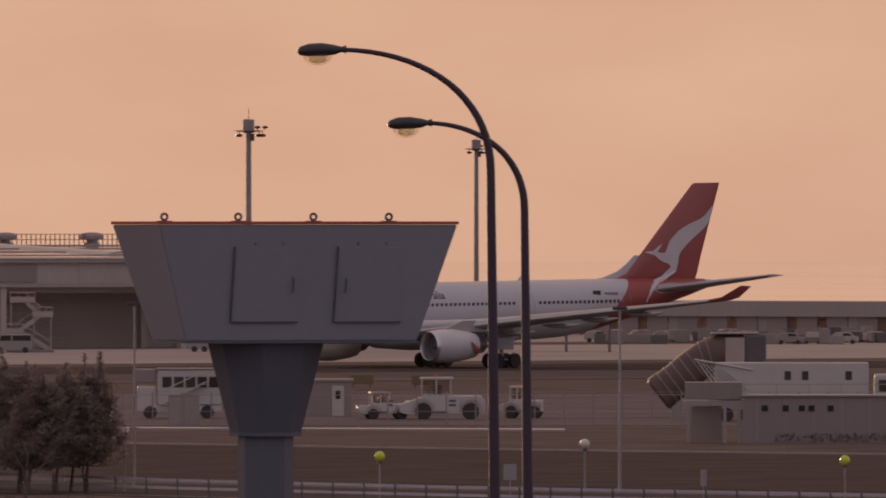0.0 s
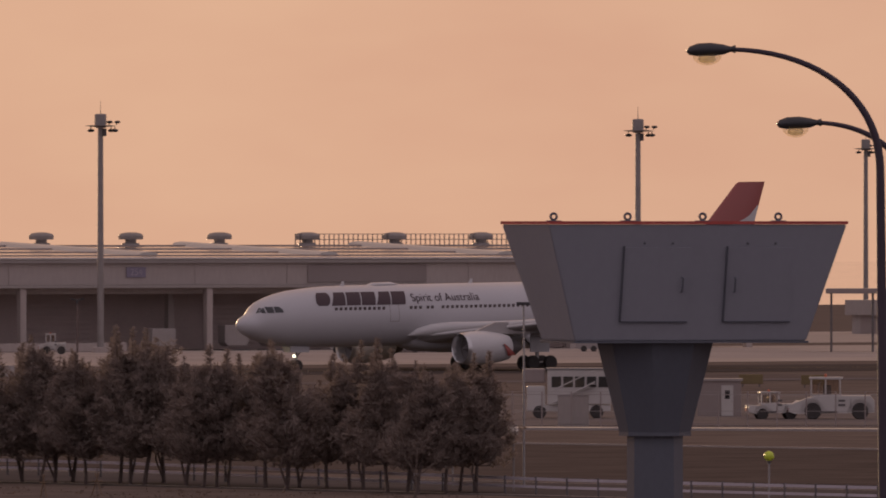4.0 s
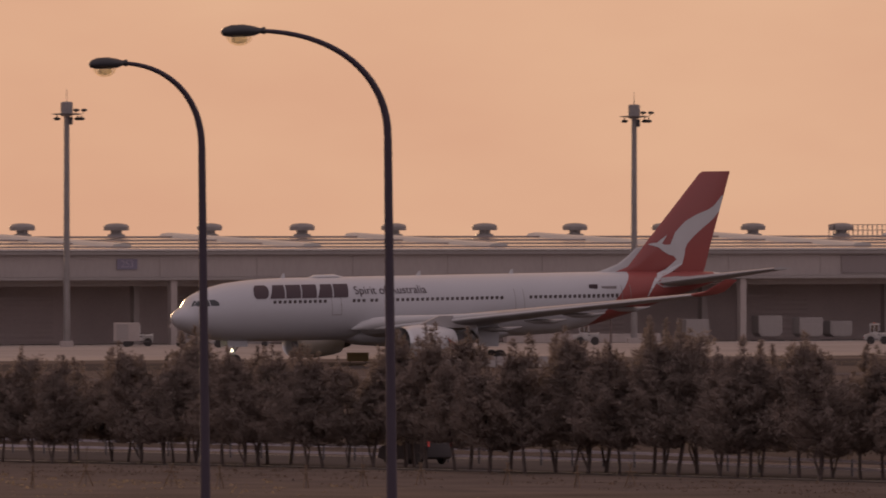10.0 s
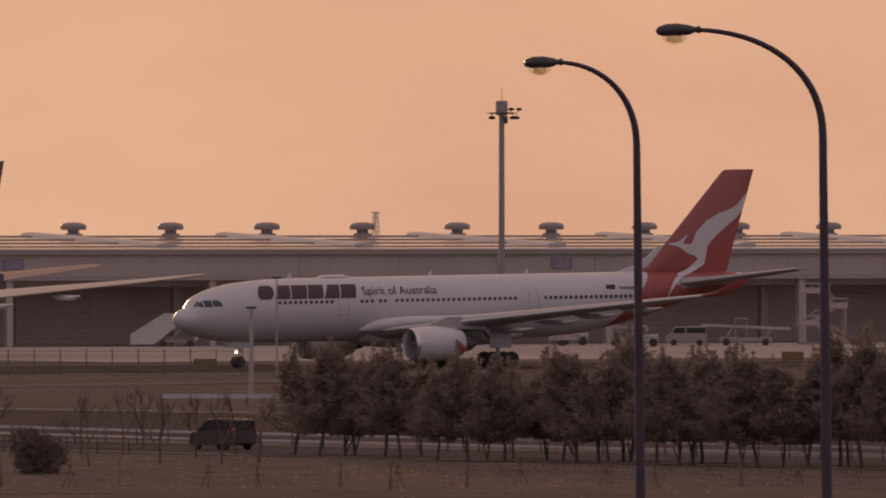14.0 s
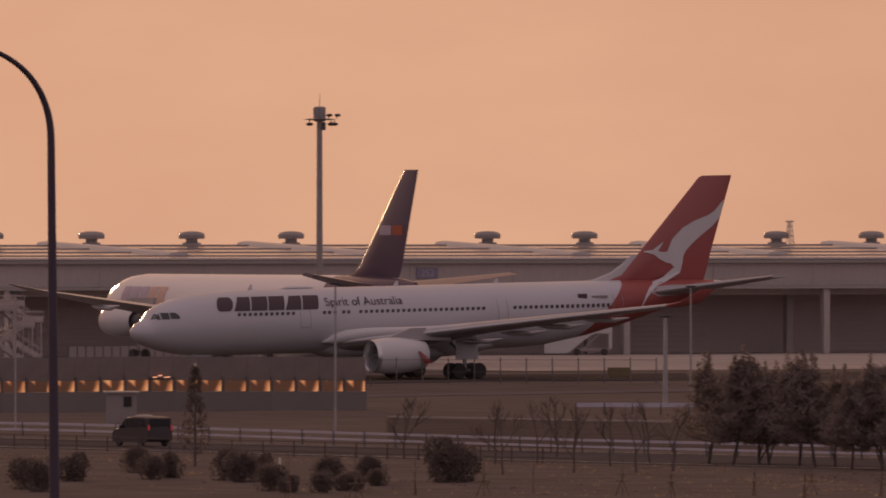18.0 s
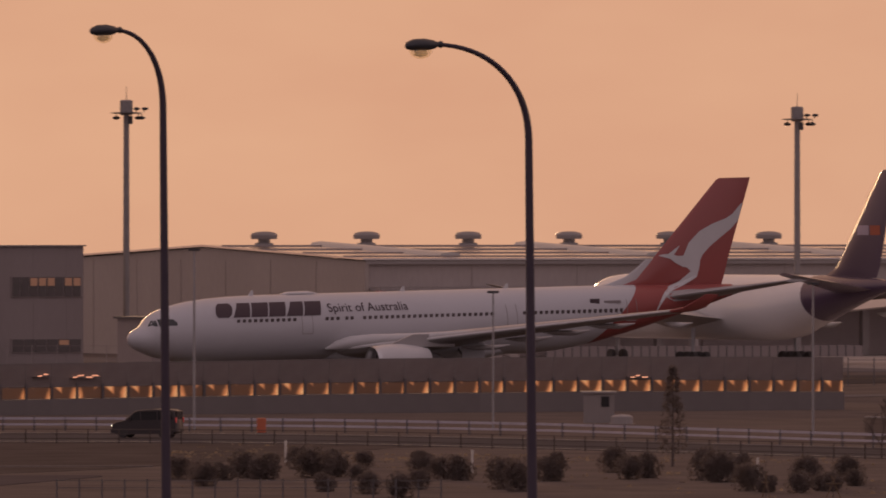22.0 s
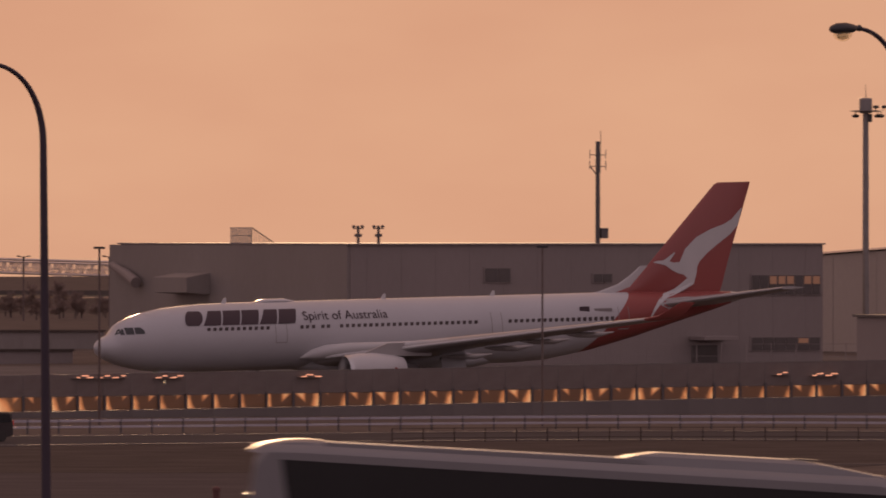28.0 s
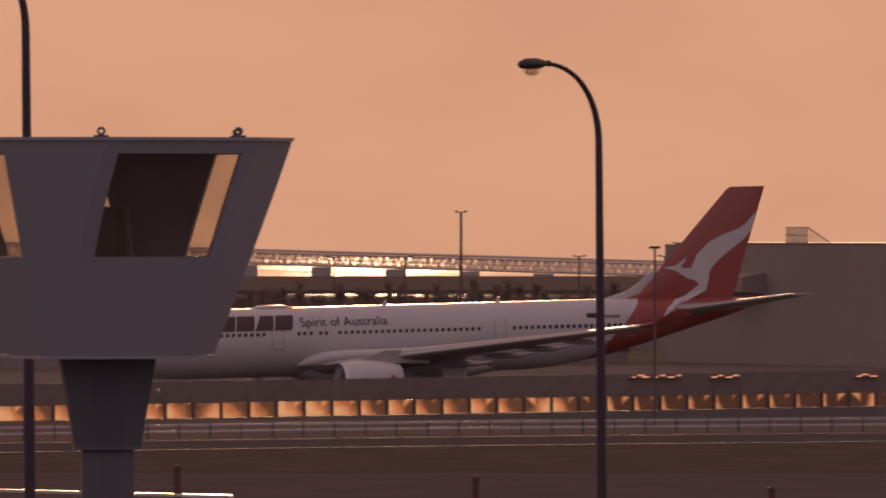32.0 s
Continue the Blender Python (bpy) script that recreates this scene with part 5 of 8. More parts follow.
def flood_mast(m, height):
    mast = thing("floodlight_mast", "tall steel apron floodlight mast with ring of lamps", "floodlight mast", m, "floodlight masts along the apron")
    bm = rod(bmesh.new(), (0, 0, -2), (0, 0, height - 1.2), 0.36, 0.28, 14)
    part("pole", bm, M_VENT, mast, smooth=True)
    part("base", slab((-0.7, -0.7, -2), (0.7, 0.7, 0.35), 0.05), M_WALL, mast)
    bm = bmesh.new()
    lathe(bm, [(height - 1.5, 0.5), (height - 1.4, 0.62), (height - 0.1, 0.62), (height, 0.5), (height + 0.02, 0.05)], 14, "z")
    part("head", bm, M_VENT, mast, smooth=True)
    part("whip", rod(bmesh.new(), (0, 0, height), (0, 0, height + 1.3), 0.04, 0.02, 6), M_DARKSTEEL, mast)
    h = height
    bm = lathe(bmesh.new(), [(h - 1.38, 0.3), (h - 1.34, 1.2), (h - 1.26, 1.68), (h - 1.2, 1.2), (h - 1.16, 0.35)], 20, "z")
    part("lamp_ring", bm, M_DARKSTEEL, mast, smooth=True)
    lamp = lathe(bmesh.new(), [(-0.17, 0.12), (-0.12, 0.3), (-0.02, 0.37), (0.08, 0.34), (0.16, 0.14), (0.18, 0.02)], 12, "z")
    lamp = link_mesh("lamp", lamp, M_LANTERN, True)
    stalk = link_mesh("lamp_stalk", rod(bmesh.new(), (0, 0, 0.1), (0, 0, 0.42), 0.05, n=6), M_DARKSTEEL)
    for x, y in ((-1.0, 0.25), (1.15, 0.3), (1.5, -0.25)):
        piece("lamp", lamp, mast, pose(x, y, h - 1.75))
        piece("lamp_stalk", stalk, mast, pose(x, y, h - 1.75))
    for x in (0.98, 1.8):
        piece("lamp", lamp, mast, pose(x, 0.3, h - 0.86, 180)).scale = (0.9, 0.9, 0.9)
        piece("lamp_stalk", stalk, mast, pose(x * 0.95, 0.3, h - 1.28))
    part("winch_box", slab((0.26, -0.25, h - 2.35), (0.62, 0.2, h - 1.55), 0.03), M_DARKSTEEL, mast)
    return mast


mast0 = flood_mast(pose(on_line(440, 1235).x, 1235, 0, 0, 0, -33), 24.9)
for u in (-511, -1515, -2570, -3757):
    copy_thing(mast0, pose(on_line(u, 1235).x, 1235, gz(on_line(u, 1235).x, 1235) + (0.62 if u < -3000 else 0.25), 0, 0, -30))
copy_thing(mast0, Matrix.Translation(spot(843, 1900)))

# ---- street lamps on the viaduct road ----


def street_lamp(u, d, top, reach, turn, rs, lean=0.7):
    """Pole on the viaduct with a long bow arm; turn: degrees by which the arm points towards the viewer instead of along -x of the view."""
    base = spot(u, d)
    view = math.degrees(TURN + (u + 2352) / STEP)
    z0 = 5.0
    h = top - z0
    lamp = thing("street_lamp", "blue-grey street lamp with bow arm and glass bowl on the viaduct", "street lamp", pose(base.x, base.y, z0, 0, 0, -view + turn) @ pose(0.85 * h * math.tan(radians(lean)), 0, 0, 0, -lean, 0), "street lamps along the viaduct")
    arm = reach - 0.72
    pts, rad = [], []
    for k in range(7):
        pts.append((0, 0, (h - rs) * k / 6))
        rad.append(0.118 - 0.040 * k / 6)
    part("pole", tube(bmesh.new(), pts, rad, 14), M_POLE, lamp, smooth=True)
    pts, rad = [], []
    for k in range(19):
        t = radians(87) * k / 18
        pts.append((-arm * (1 - math.cos(t) ** 0.909) / (1 - math.cos(radians(87)) ** 0.909), 0, h - rs + rs * 0.99 * math.sin(t) ** 0.909))
        rad.append(0.078 - 0.036 * k / 18)
    part("bow_arm", tube(bmesh.new(), pts, rad, 12), M_POLE, lamp, smooth=True)
    bm = bmesh.new()
    ringsl = []
    for s, w, zt, zb in ((0.02, 0.05, 0.05, -0.05), (0.10, 0.09, 0.075, -0.075), (-0.12, 0.12, 0.09, -0.10), (-0.35, 0.17, 0.125, -0.125), (-0.58, 0.17, 0.115, -0.125), (-0.74, 0.11, 0.06, -0.10), (-0.79, 0.03, 0.0, -0.05)):
        ringsl.append([(-arm + s, w * math.cos(t), (zt + zb) / 2 + (zt - zb) / 2 * math.sin(t)) for t in [2 * math.pi * k / 14 for k in range(14)]])
    ringsl = [ringsl[1], ringsl[0]] + ringsl[2:]
    head = part("lantern", fix(loft(bm, ringsl)), M_LANTERN, lamp, "dark oval lantern housing", True, m=pose(0, 0, h - rs * 0.01))
    bm = bmesh.new()
    rr = []
    for k in range(6):
        t = radians(90) * k / 5
        rr.append([(-arm - 0.42 + 0.27 * math.cos(t) * math.cos(q), 0.155 * math.cos(t) * math.sin(q), -0.11 - 0.18 * math.sin(t)) for q in [2 * math.pi * j / 16 for j in range(16)]])
    rr[-1] = [(-arm - 0.42 + 0.01 * math.cos(q), 0.01 * math.sin(q), -0.29) for q in [2 * math.pi * j / 16 for j in range(16)]]
    bowl = part("glass_bowl", fix(loft(bm, rr, caps=False)), M_BOWL, head, "clear glass bowl", True)
    bm = lathe(bmesh.new(), [(-0.16, 0.02), (-0.13, 0.06), (0.0, 0.085), (0.13, 0.06), (0.16, 0.02)], 12)
    part("bulb", bm, M_BULB, head, m=pose(-arm - 0.42, 0, -0.17))
    return lamp


# bearing of the pole, distance, top height, reach, arm turn
for u, d, top, reach, turn, rs in ((868, 257, 16.95, 3.45, 8, 2.27), (928, 278, 15.75, 2.7, 16, 1.75), (-947, 272, 17.3, 3.37, 23, 2.1), (-1276, 294, 16.9, 2.65, 32, 1.8), (-3045, 287, 17.36, 3.05, 38, 2.0),
                                   (-3692, 312, 17.98, 2.17, 46, 1.75), (-5212, 305, 17.12, 2.36, 46, 1.8), (-6226, 262, 19.2, 3.0, 40, 2.0)):
    street_lamp(u, d, top, reach, turn, rs)

# ---- control cabins on columns ----


def eye_bolt(parent, x, y, z):
    bm = bmesh.new()
    box(bm, (-0.13, -0.06, 0), (0.13, 0.06, 0.035), 0.01)
    n, rr = 12, []
    for k in range(n):
        t = math.pi * 2 * k / n
        c = Vector((0.055 * math.cos(t), 0, 0.1 + 0.055 * math.sin(t)))
        o = Vector((math.cos(t), 0, math.sin(t)))
        rr.append([c + o * 0.022 * math.cos(q) + Vector((0, 0.03 * math.sin(q), 0)) for q in [2 * math.pi * j / 6 for j in range(6)]])
    loft(bm, rr + [rr[0]], caps=False)
    part("lifting_eye", bm, M_BOOTHCOL, parent, m=pose(x, y, z) @ Matrix.Scale(0.8, 4))


def tapered_column(parent, top, z1, r=0.80):
    """Eight-sided tapered head on a round-cornered shaft."""
    def octo(r, z, turn=-18):
        return [(r * math.cos(radians(turn + 45 * k)), r * math.sin(radians(turn + 45 * k)), z) for k in range(8)]
    bm = loft(bmesh.new(), [octo(r, top), octo(r - 0.01, top - 0.05), octo(0.495, z1 + 0.03), octo(0.49, z1)])
    part("tapered_head", fix(bm), M_BOOTHCOL, parent, "dark blue tapered steel column head")
    bm = loft(bmesh.new(), [octo(0.385, z1 - 0.001), octo(0.40, 5.0)])
    part("shaft", fix(bm), M_BOOTHCOL, parent)
    bm = loft(bmesh.new(), [octo(0.5, z1 - 0.03), octo(0.5, z1 + 0.02)])
    part("collar", fix(bm), M_BOOTHCOL, parent)
    bm = loft(bmesh.new(), [octo(0.7, 5.0), octo(0.7, 5.3)])
    part("base_plate", fix(bm), M_BOOTHCOL, parent)


def closed_cabin():
    base = spot(470, 195)
    view = math.degrees(TURN + (470 + 2352) / STEP)
    cabin = thing("equipment_cabin", "blue-grey steel equipment cabin with two hatches on a column", "cabin", pose(base.x, base.y, 0, 0, 0, -view + 15.5))
    z0, z1 = rise(603, 195), rise(398, 195)
    cx, W, D = 0.27, 4.25, 2.5
    def ring(w, d, z):
        return [(cx - w / 2, -d / 2, z), (cx + w / 2, -d / 2, z), (cx + w / 2, d / 2, z), (cx - w / 2, d / 2, z)]
    bm = fix(loft(bmesh.new(), [ring(W - 0.95, D - 0.75, z0), ring(W, D, z1)]))
    bmesh.ops.bevel(bm, geom=list(bm.edges), offset=0.015, segments=2, affect="EDGES")
    part("shell", bm, M_BOOTH, cabin)
    part("top_edge", fix(loft(bmesh.new(), [ring(W + 0.03, D + 0.03, z1 + 0.003), ring(W + 0.03, D + 0.03, z1 + 0.045)])), M_REDTRIM, cabin, "rusty red rim of the roof sheet")
    part("floor_plate", fix(loft(bmesh.new(), [ring(W - 0.9, D - 0.7, z0 - 0.03), ring(W - 0.9, D - 0.7, z0 - 0.003)])), M_BOOTHCOL, cabin)
    for x in (-2.0, -0.95, 0.12, 1.2):
        eye_bolt(cabin, cx + x, -D / 2 + 0.2, z1 + 0.028)
    # front face leans out: work in its plane
    ang = math.degrees(math.atan2(0.375, z1 - z0))
    for x, hinge in ((-0.55, -1), (0.92, -1)):
        m = pose(cx + x, -D / 2 + 0.375 - 0.002, z0) @ pose(0, 0, 0, ang)
        h = part("hatch", slab((-0.47, -0.012, 0.28), (0.47, 0.0, 1.32)), M_BOOTH, cabin, m=m)
        part("hinge_bar", slab((-0.495, -0.035, 0.27), (-0.478, -0.001, 1.34)), M_BOOTHCOL, h)
        part("lower_edge", slab((-0.47, -0.03, 0.264), (0.47, -0.001, 0.277)), M_BOOTHCOL, h)
        hx = 0.36 if x < 0 else -0.36
        bm = tube(bmesh.new(), [(hx, -0.03, 0.70), (hx, -0.08, 0.71), (hx, -0.08, 0.89), (hx, -0.03, 0.90)], 0.012, 6)
        part("handle", bm, M_BOOTHCOL, h)
        for bx in (-0.2, 0.2):
            part("bolt", rod(bmesh.new(), (bx, -0.001, 1.38), (bx, -0.03, 1.38), 0.014, n=6), M_BOOTHCOL, h)
    tapered_column(cabin, z0 - 0.03, rise(768, 195))
    return cabin


def glazed_cabin():
    d = 195.0
    base = spot(190 - 6272, d)
    view = math.degrees(TURN + (190 - 6272 + 2352) / STEP)
    cabin = thing("lookout_cabin", "blue-grey steel lookout cabin with windows on a column", "cabin", pose(base.x, base.y, 0, 0, 0, -view))
    z0, z1, R0, R1 = rise(635, d), rise(258, d), 1.56, 2.55
    def rim(k, f):
        """Bearing of a corner: wide window faces between narrow blank ones."""
        if k == 3:
            return 152 - 10.2 * f
        if k == 7:
            return 324.5 + 1.5 * f
        return 90 * (k // 2) + (48 + 6.5 * f if k % 2 else -20 + 20 * f)
    def corner(k, z, inset=0.0):
        t = radians(rim(k, (z - z0) / (z1 - z0)))
        r = R0 + (R1 - R0) * (z - z0) / (z1 - z0) - inset
        return Vector((r * math.sin(t), -r * math.cos(t), z))
    wa, wb = z0 + 0.46 * (z1 - z0), z0 + 0.94 * (z1 - z0)
    th = 0.07
    for k in range(8):
        wide = k % 2 == 0
        for a, c in [(z0, wa), (wb, z1)] if wide else [(z0, z1)]:
            bm = bmesh.new()
            loft(bm, [[corner(k, z), corner(k + 1, z), corner(k + 1, z, th), corner(k, z, th)] for z in [a + (c - a) * i / 10 for i in range(11)]])
            part("wall_panel", fix(bm), M_BOOTH, cabin, smooth=True)
        if wide:
            far = 0.985 if k in (2, 6) else 0.92
            for e0, e1 in ((0.0, 0.1), (far, 1.0)):
                def mixp(z, e, inset):
                    return corner(k, z, inset).lerp(corner(k + 1, z, inset), e)
                bm = bmesh.new()
                loft(bm, [[mixp(z, e0, 0), mixp(z, e1, 0), mixp(z, e1, th), mixp(z, e0, th)] for z in [wa + 0.001 + (wb - wa - 0.002) * i / 8 for i in range(9)]])
                part("window_jamb", fix(bm), M_BOOTH, cabin, smooth=True)
            gl = loft(bmesh.new(), [[mixp(z, 0.1, 0.03), mixp(z, far, 0.03), mixp(z, far, 0.036), mixp(z, 0.1, 0.036)] for z in [wa + (wb - wa) * i / 8 for i in range(9)]])
        if wide:
            pane = part("window_pane", fix(gl), M_GLASS, cabin)
            pane.visible_shadow = False
    def plate(z, r, zz, f):
        return [[Vector((r * math.sin(radians(rim(k, f))), -r * math.cos(radians(rim(k, f))), q)) for k in range(8)] for q in (z, zz)]
    part("roof", fix(loft(bmesh.new(), plate(z1 + 0.003, R1 + 0.03, z1 + 0.05, 1))), M_BOOTH, cabin)
    part("floor_plate", fix(loft(bmesh.new(), plate(z0 - 0.05, R0 + 0.03, z0 - 0.003, 0))), M_BOOTH, cabin)
    for a in (-2, 50, 130, 225):
        eye_bolt(cabin, 2.35 * math.sin(radians(a)), -2.2 * math.cos(radians(a)), z1 + 0.05)
    part("desk", fix(loft(bmesh.new(), plate(wa - 0.1, 1.6, wa - 0.06, 0.5))), M_INSIDE, cabin)
    bm = lathe(bmesh.new(), [(z0 + 0.05, 0.35), (z0 + 1.0, 0.4), (z1 - 0.9, 0.3)], 14, "z")
    part("equipment_rack", bm, M_DARKSTEEL, cabin, smooth=True)
    tapered_column(cabin, z0 - 0.05, rise(799, d), 0.71)


closed_cabin()
glazed_cabin()

# ---- trees ----


def tuft(bm, p, out, size, n=5):
    """A spiky bunch of needles round a direction."""
    side = out.orthogonal().normalized()
    other = out.cross(side)
    for k in range(n):
        t = 2 * math.pi * (k + random.random() * 0.6) / n
        d = (out * (0.5 + random.random()) + (side * math.cos(t) + other * math.sin(t)) * (0.4 + 0.9 * random.random())).normalized()
        w = d.cross(Vector((random.random() - 0.5, random.random() - 0.5, random.random() - 0.5))).normalized() * size * 0.22
        q = p + d * size * (0.7 + 0.6 * random.random())
        bm.faces.new([bm.verts.new(v) for v in (p - w * 0.5, q - w * 0.3, q + w * 0.2, p + w * 0.5)])


def pine(height, seed):
    """Black pine: leaning trunk, whorled limbs with upturned tips, tufted crown with gaps."""
    random.seed(seed)
    wood, leaf = bmesh.new(), bmesh.new()
    lean = Vector((random.uniform(-0.6, 0.6), random.uniform(-0.4, 0.4), 0))
    bend = random.uniform(0, 6.28)
    def stem(f):
        return Vector((0.25 * math.sin(bend + 4 * f), 0.2 * math.cos(bend + 3 * f), height * f)) * 1.0 + lean * f * f
    o = stem(0)
    pts = [stem(k / 10) - o + Vector((0, 0, -0.1)) for k in range(11)]
    tube(wood, pts, [0.1 * (1 - 0.88 * k / 10) for k in range(11)], 7)
    for k in range(random.randint(0, 2)):
        q = stem(0.03 + 0.05 * k) - o
        tube(wood, [q, q + Vector((random.uniform(-0.6, 0.6), 0.2, 1.0)), q + Vector((random.uniform(-1.3, 1.3), 0.3, 2.4))], [0.065, 0.05, 0.03], 6)
    f = 0.24
    while f < 0.97:
        base = stem(f) - o
        full = math.sin(min(1, (f - 0.02) / 0.3) * math.pi / 2) * (1.05 - f) ** 0.75
        for k in range(random.randint(6, 8)):
            a = random.uniform(0, 2 * math.pi)
            ln = height * 0.36 * full * random.uniform(0.65, 1.25) + 0.15
            d = Vector((math.cos(a), math.sin(a), random.uniform(-0.05, 0.35)))
            tip = base + d * ln + Vector((0, 0, 0.28 * ln))
            mid = base + d * ln * 0.55
            tube(wood, [base, mid, tip], [0.035, 0.022, 0.008], 4)
            for j in range(int(12 + ln * 20)):
                q = random.uniform(0.25, 1.05)
                p = (base.lerp(mid, q / 0.55) if q < 0.55 else mid.lerp(tip, (q - 0.55) / 0.45)) + Vector((random.gauss(0, 0.16), random.gauss(0, 0.16), random.gauss(0.06, 0.12)))
                up = Vector((d.x * 0.4, d.y * 0.4, random.uniform(0.4, 1.2))).normalized()
                tuft(leaf, p, up, random.uniform(0.15, 0.24), 4)
        f += random.uniform(0.045, 0.075)
    # upright shoots that stand out of the crown
    for k in range(22):
        f = random.uniform(0.5, 1.0)
        a, r = random.uniform(0, 6.28), height * 0.21 * (1.1 - f) ** 0.6
        q = stem(f) - o + Vector((r * math.cos(a), r * math.sin(a), 0.15))
        hi, fat = random.uniform(0.5, 1.5), random.uniform(0.18, 0.32)
        rod(wood, q - Vector((0, 0, 0.3)), q + Vector((0, 0, hi)), 0.025, 0.008, 4)
        for j in range(int(12 + 22 * hi)):
            e = random.random()
            a, w = random.uniform(0, 6.28), fat * (1.05 - e) * random.random() ** 0.4
            tuft(leaf, q + Vector((w * math.cos(a), w * math.sin(a), hi * e)), Vector((0.6 * math.cos(a), 0.6 * math.sin(a), 1)).normalized(), random.uniform(0.13, 0.2), 4)
    for k in range(5):
        tuft(leaf, stem(0.93 + 0.015 * k) - o, Vector((random.gauss(0, 0.3), random.gauss(0, 0.3), 1)).normalized(), 0.34)
    return link_mesh("trunk", wood, M_BARK, True), link_mesh("crown", leaf, M_NEEDLE)


pines = [pine(6.6, 11), pine(6.0, 23), pine(6.9, 37), pine(5.6, 41), pine(6.2, 58), pine(6.4, 77)]
random.seed(5)
TREES = []
u = -1885.0
while u < 175:
    TREES.append((u + random.uniform(-12, 12), random.uniform(-7, 4)))
    u += random.choice((24, 32, 40, 48, 58)) * (1.0 if u < -1500 else 0.8)
for i, (u, dd) in enumerate(TREES):
    d = lane_d(u) - 13 + dd
    p = spot(u, d)
    tr, cr = pines[i % 6]
    sc = random.uniform(0.7, 0.94) + float(np.interp(u, (-1500, -500), (0.0, 0.13)))
    tree = thing("pine_tree", "dark green pine tree with leaning trunk beside the road", "tree", pose(p.x, p.y, 0, 0, 0, random.uniform(0, 360)), "pine row along the road")
    for nm, me in (("trunk", tr), ("crown", cr)):
        ob = piece(nm, me, tree, Matrix.Identity(4))
        ob.scale = (sc * random.uniform(1.05, 1.35), sc * 1.15, sc)


def shrub(seed):
    random.seed(seed)
    wood, leaf = bmesh.new(), bmesh.new()
    for k in range(7):
        a = random.uniform(0, 6.28)
        rod(wood, (0, 0, -0.1), (0.5 * math.cos(a), 0.5 * math.sin(a), random.uniform(0.6, 1.1)), 0.03, 0.012, 5)
    lobes = [(random.uniform(-0.45, 0.45), random.uniform(-0.45, 0.45), random.uniform(0.3, 0.95), random.uniform(0.38, 0.62)) for k in range(6)] + [(0, 0, 0.45, 0.7)]
    for k in range(1700):
        cx, cy, cz, cr = lobes[k % 7]
        v = Vector((random.gauss(0, 1), random.gauss(0, 1), random.gauss(0, 1))).normalized()
        r = cr * random.uniform(0.5, 1.0) ** 0.5 * (1 + 0.35 * noise.noise(v * 2.3 + Vector((seed, k % 7, 0))))
        p = Vector((cx + v.x * r, cy + v.y * r, max(0.05, cz + v.z * r)))
        tuft(leaf, p, (v + Vector((0, 0, 0.5))).normalized(), random.uniform(0.07, 0.15), 4)
    return link_mesh("woody_base", wood, M_BARK), link_mesh("foliage", leaf, M_BUSH)


shrubs = [shrub(3), shrub(9), shrub(17)]
random.seed(8)
SHRUBS = [(-3544, 754, 1.0, 1.1), (-3514, 750, 1.0, 1.2), (-3456, 781, 0.85, 1.0), (-3422, 754, 1.1, 1.15), (-3392, 757, 1.05, 1.2), (-3331, 788, 0.6, 1.2), (-3344, 747, 0.6, 1.2), (-3404, 716, 0.7, 1.1), (-3324, 710, 0.75, 1.2), (-3269, 701, 0.85, 1.1), (-3232, 770, 0.85, 1.3), (-3239, 722, 0.7, 1.1), (-3192, 750, 0.85, 1.2), (-3166, 747, 0.95, 1.0), (-3086, 722, 1.1, 0.9), (-3062, 716, 1.15, 0.9), (-3009, 745, 1.1, 1.0), (-2894, 770, 0.95, 0.95), (-2869, 750, 0.9, 1.0), (-2836, 754, 1.0, 0.95), (-2739, 747, 1.15, 1.0), (-2706, 742, 1.15, 1.0), (-2674, 764, 0.85, 1.0), (-3664, 750, 0.8, 1.2), (-3619, 731, 0.9, 1.1), (-3584, 747, 0.7, 1.1)]
SHRUBS += [(u + o, 722 + random.uniform(-12, 22), sc * k, 1.15) for u, sc in ((-2645, 0.9), (-2545, 1.0), (-2488, 0.9)) for o, k in ((0, 1.0), (-24, 0.75), (20, 0.7))]
for i, (u, d, sc, wide) in enumerate(SHRUBS):
    p = spot(u, d)
    st, fo = shrubs[i % 3]
    bush = thing("shrub", "rounded dark evergreen shrub on the dry lawn", "shrub", pose(p.x, p.y, 0, 0, 0, random.uniform(0, 360)), "shrubs on the lawn")
    for nm, me in (("woody_base", st), ("foliage", fo)):
        ob = piece(nm, me, bush, Matrix.Identity(4))
        ob.scale = (sc * wide, sc * wide, sc * 1.1)
p = spot(-2333, 742)
big = thing("broad_shrub", "large dark evergreen shrub tree by the road", "shrub", pose(p.x, p.y, 0))
for nm, me in (("woody_base", shrubs[1][0]), ("foliage", shrubs[1][1])):
    ob = piece(nm, me, big, Matrix.Identity(4))
    ob.scale = (2.0, 1.9, 1.85)


def bare_tree(height, seed):
    random.seed(seed)
    bm = bmesh.new()
    def grow(p, d, ln, r, lvl):
        q = p + d * ln
        tube(bm, [p, p.lerp(q, 0.5) + Vector((random.gauss(0, 0.03), random.gauss(0, 0.03), 0)) * ln, q], [r, r * 0.8, r * 0.6], 5)
        if lvl:
            for k in range(random.randint(2, 4)):
                nd = (d + Vector((random.gauss(0, 0.45), random.gauss(0, 0.45), random.gauss(0.15, 0.2)))).normalized()
                grow(p.lerp(q, random.uniform(0.55, 1)), nd, ln * random.uniform(0.6, 0.8), r * 0.58, lvl - 1)
    grow(Vector((0, 0, -0.1)), Vector((0.03, 0, 1)), height * 0.36, 0.075, 4)
    return link_mesh("branches", bm, M_TWIG, True)


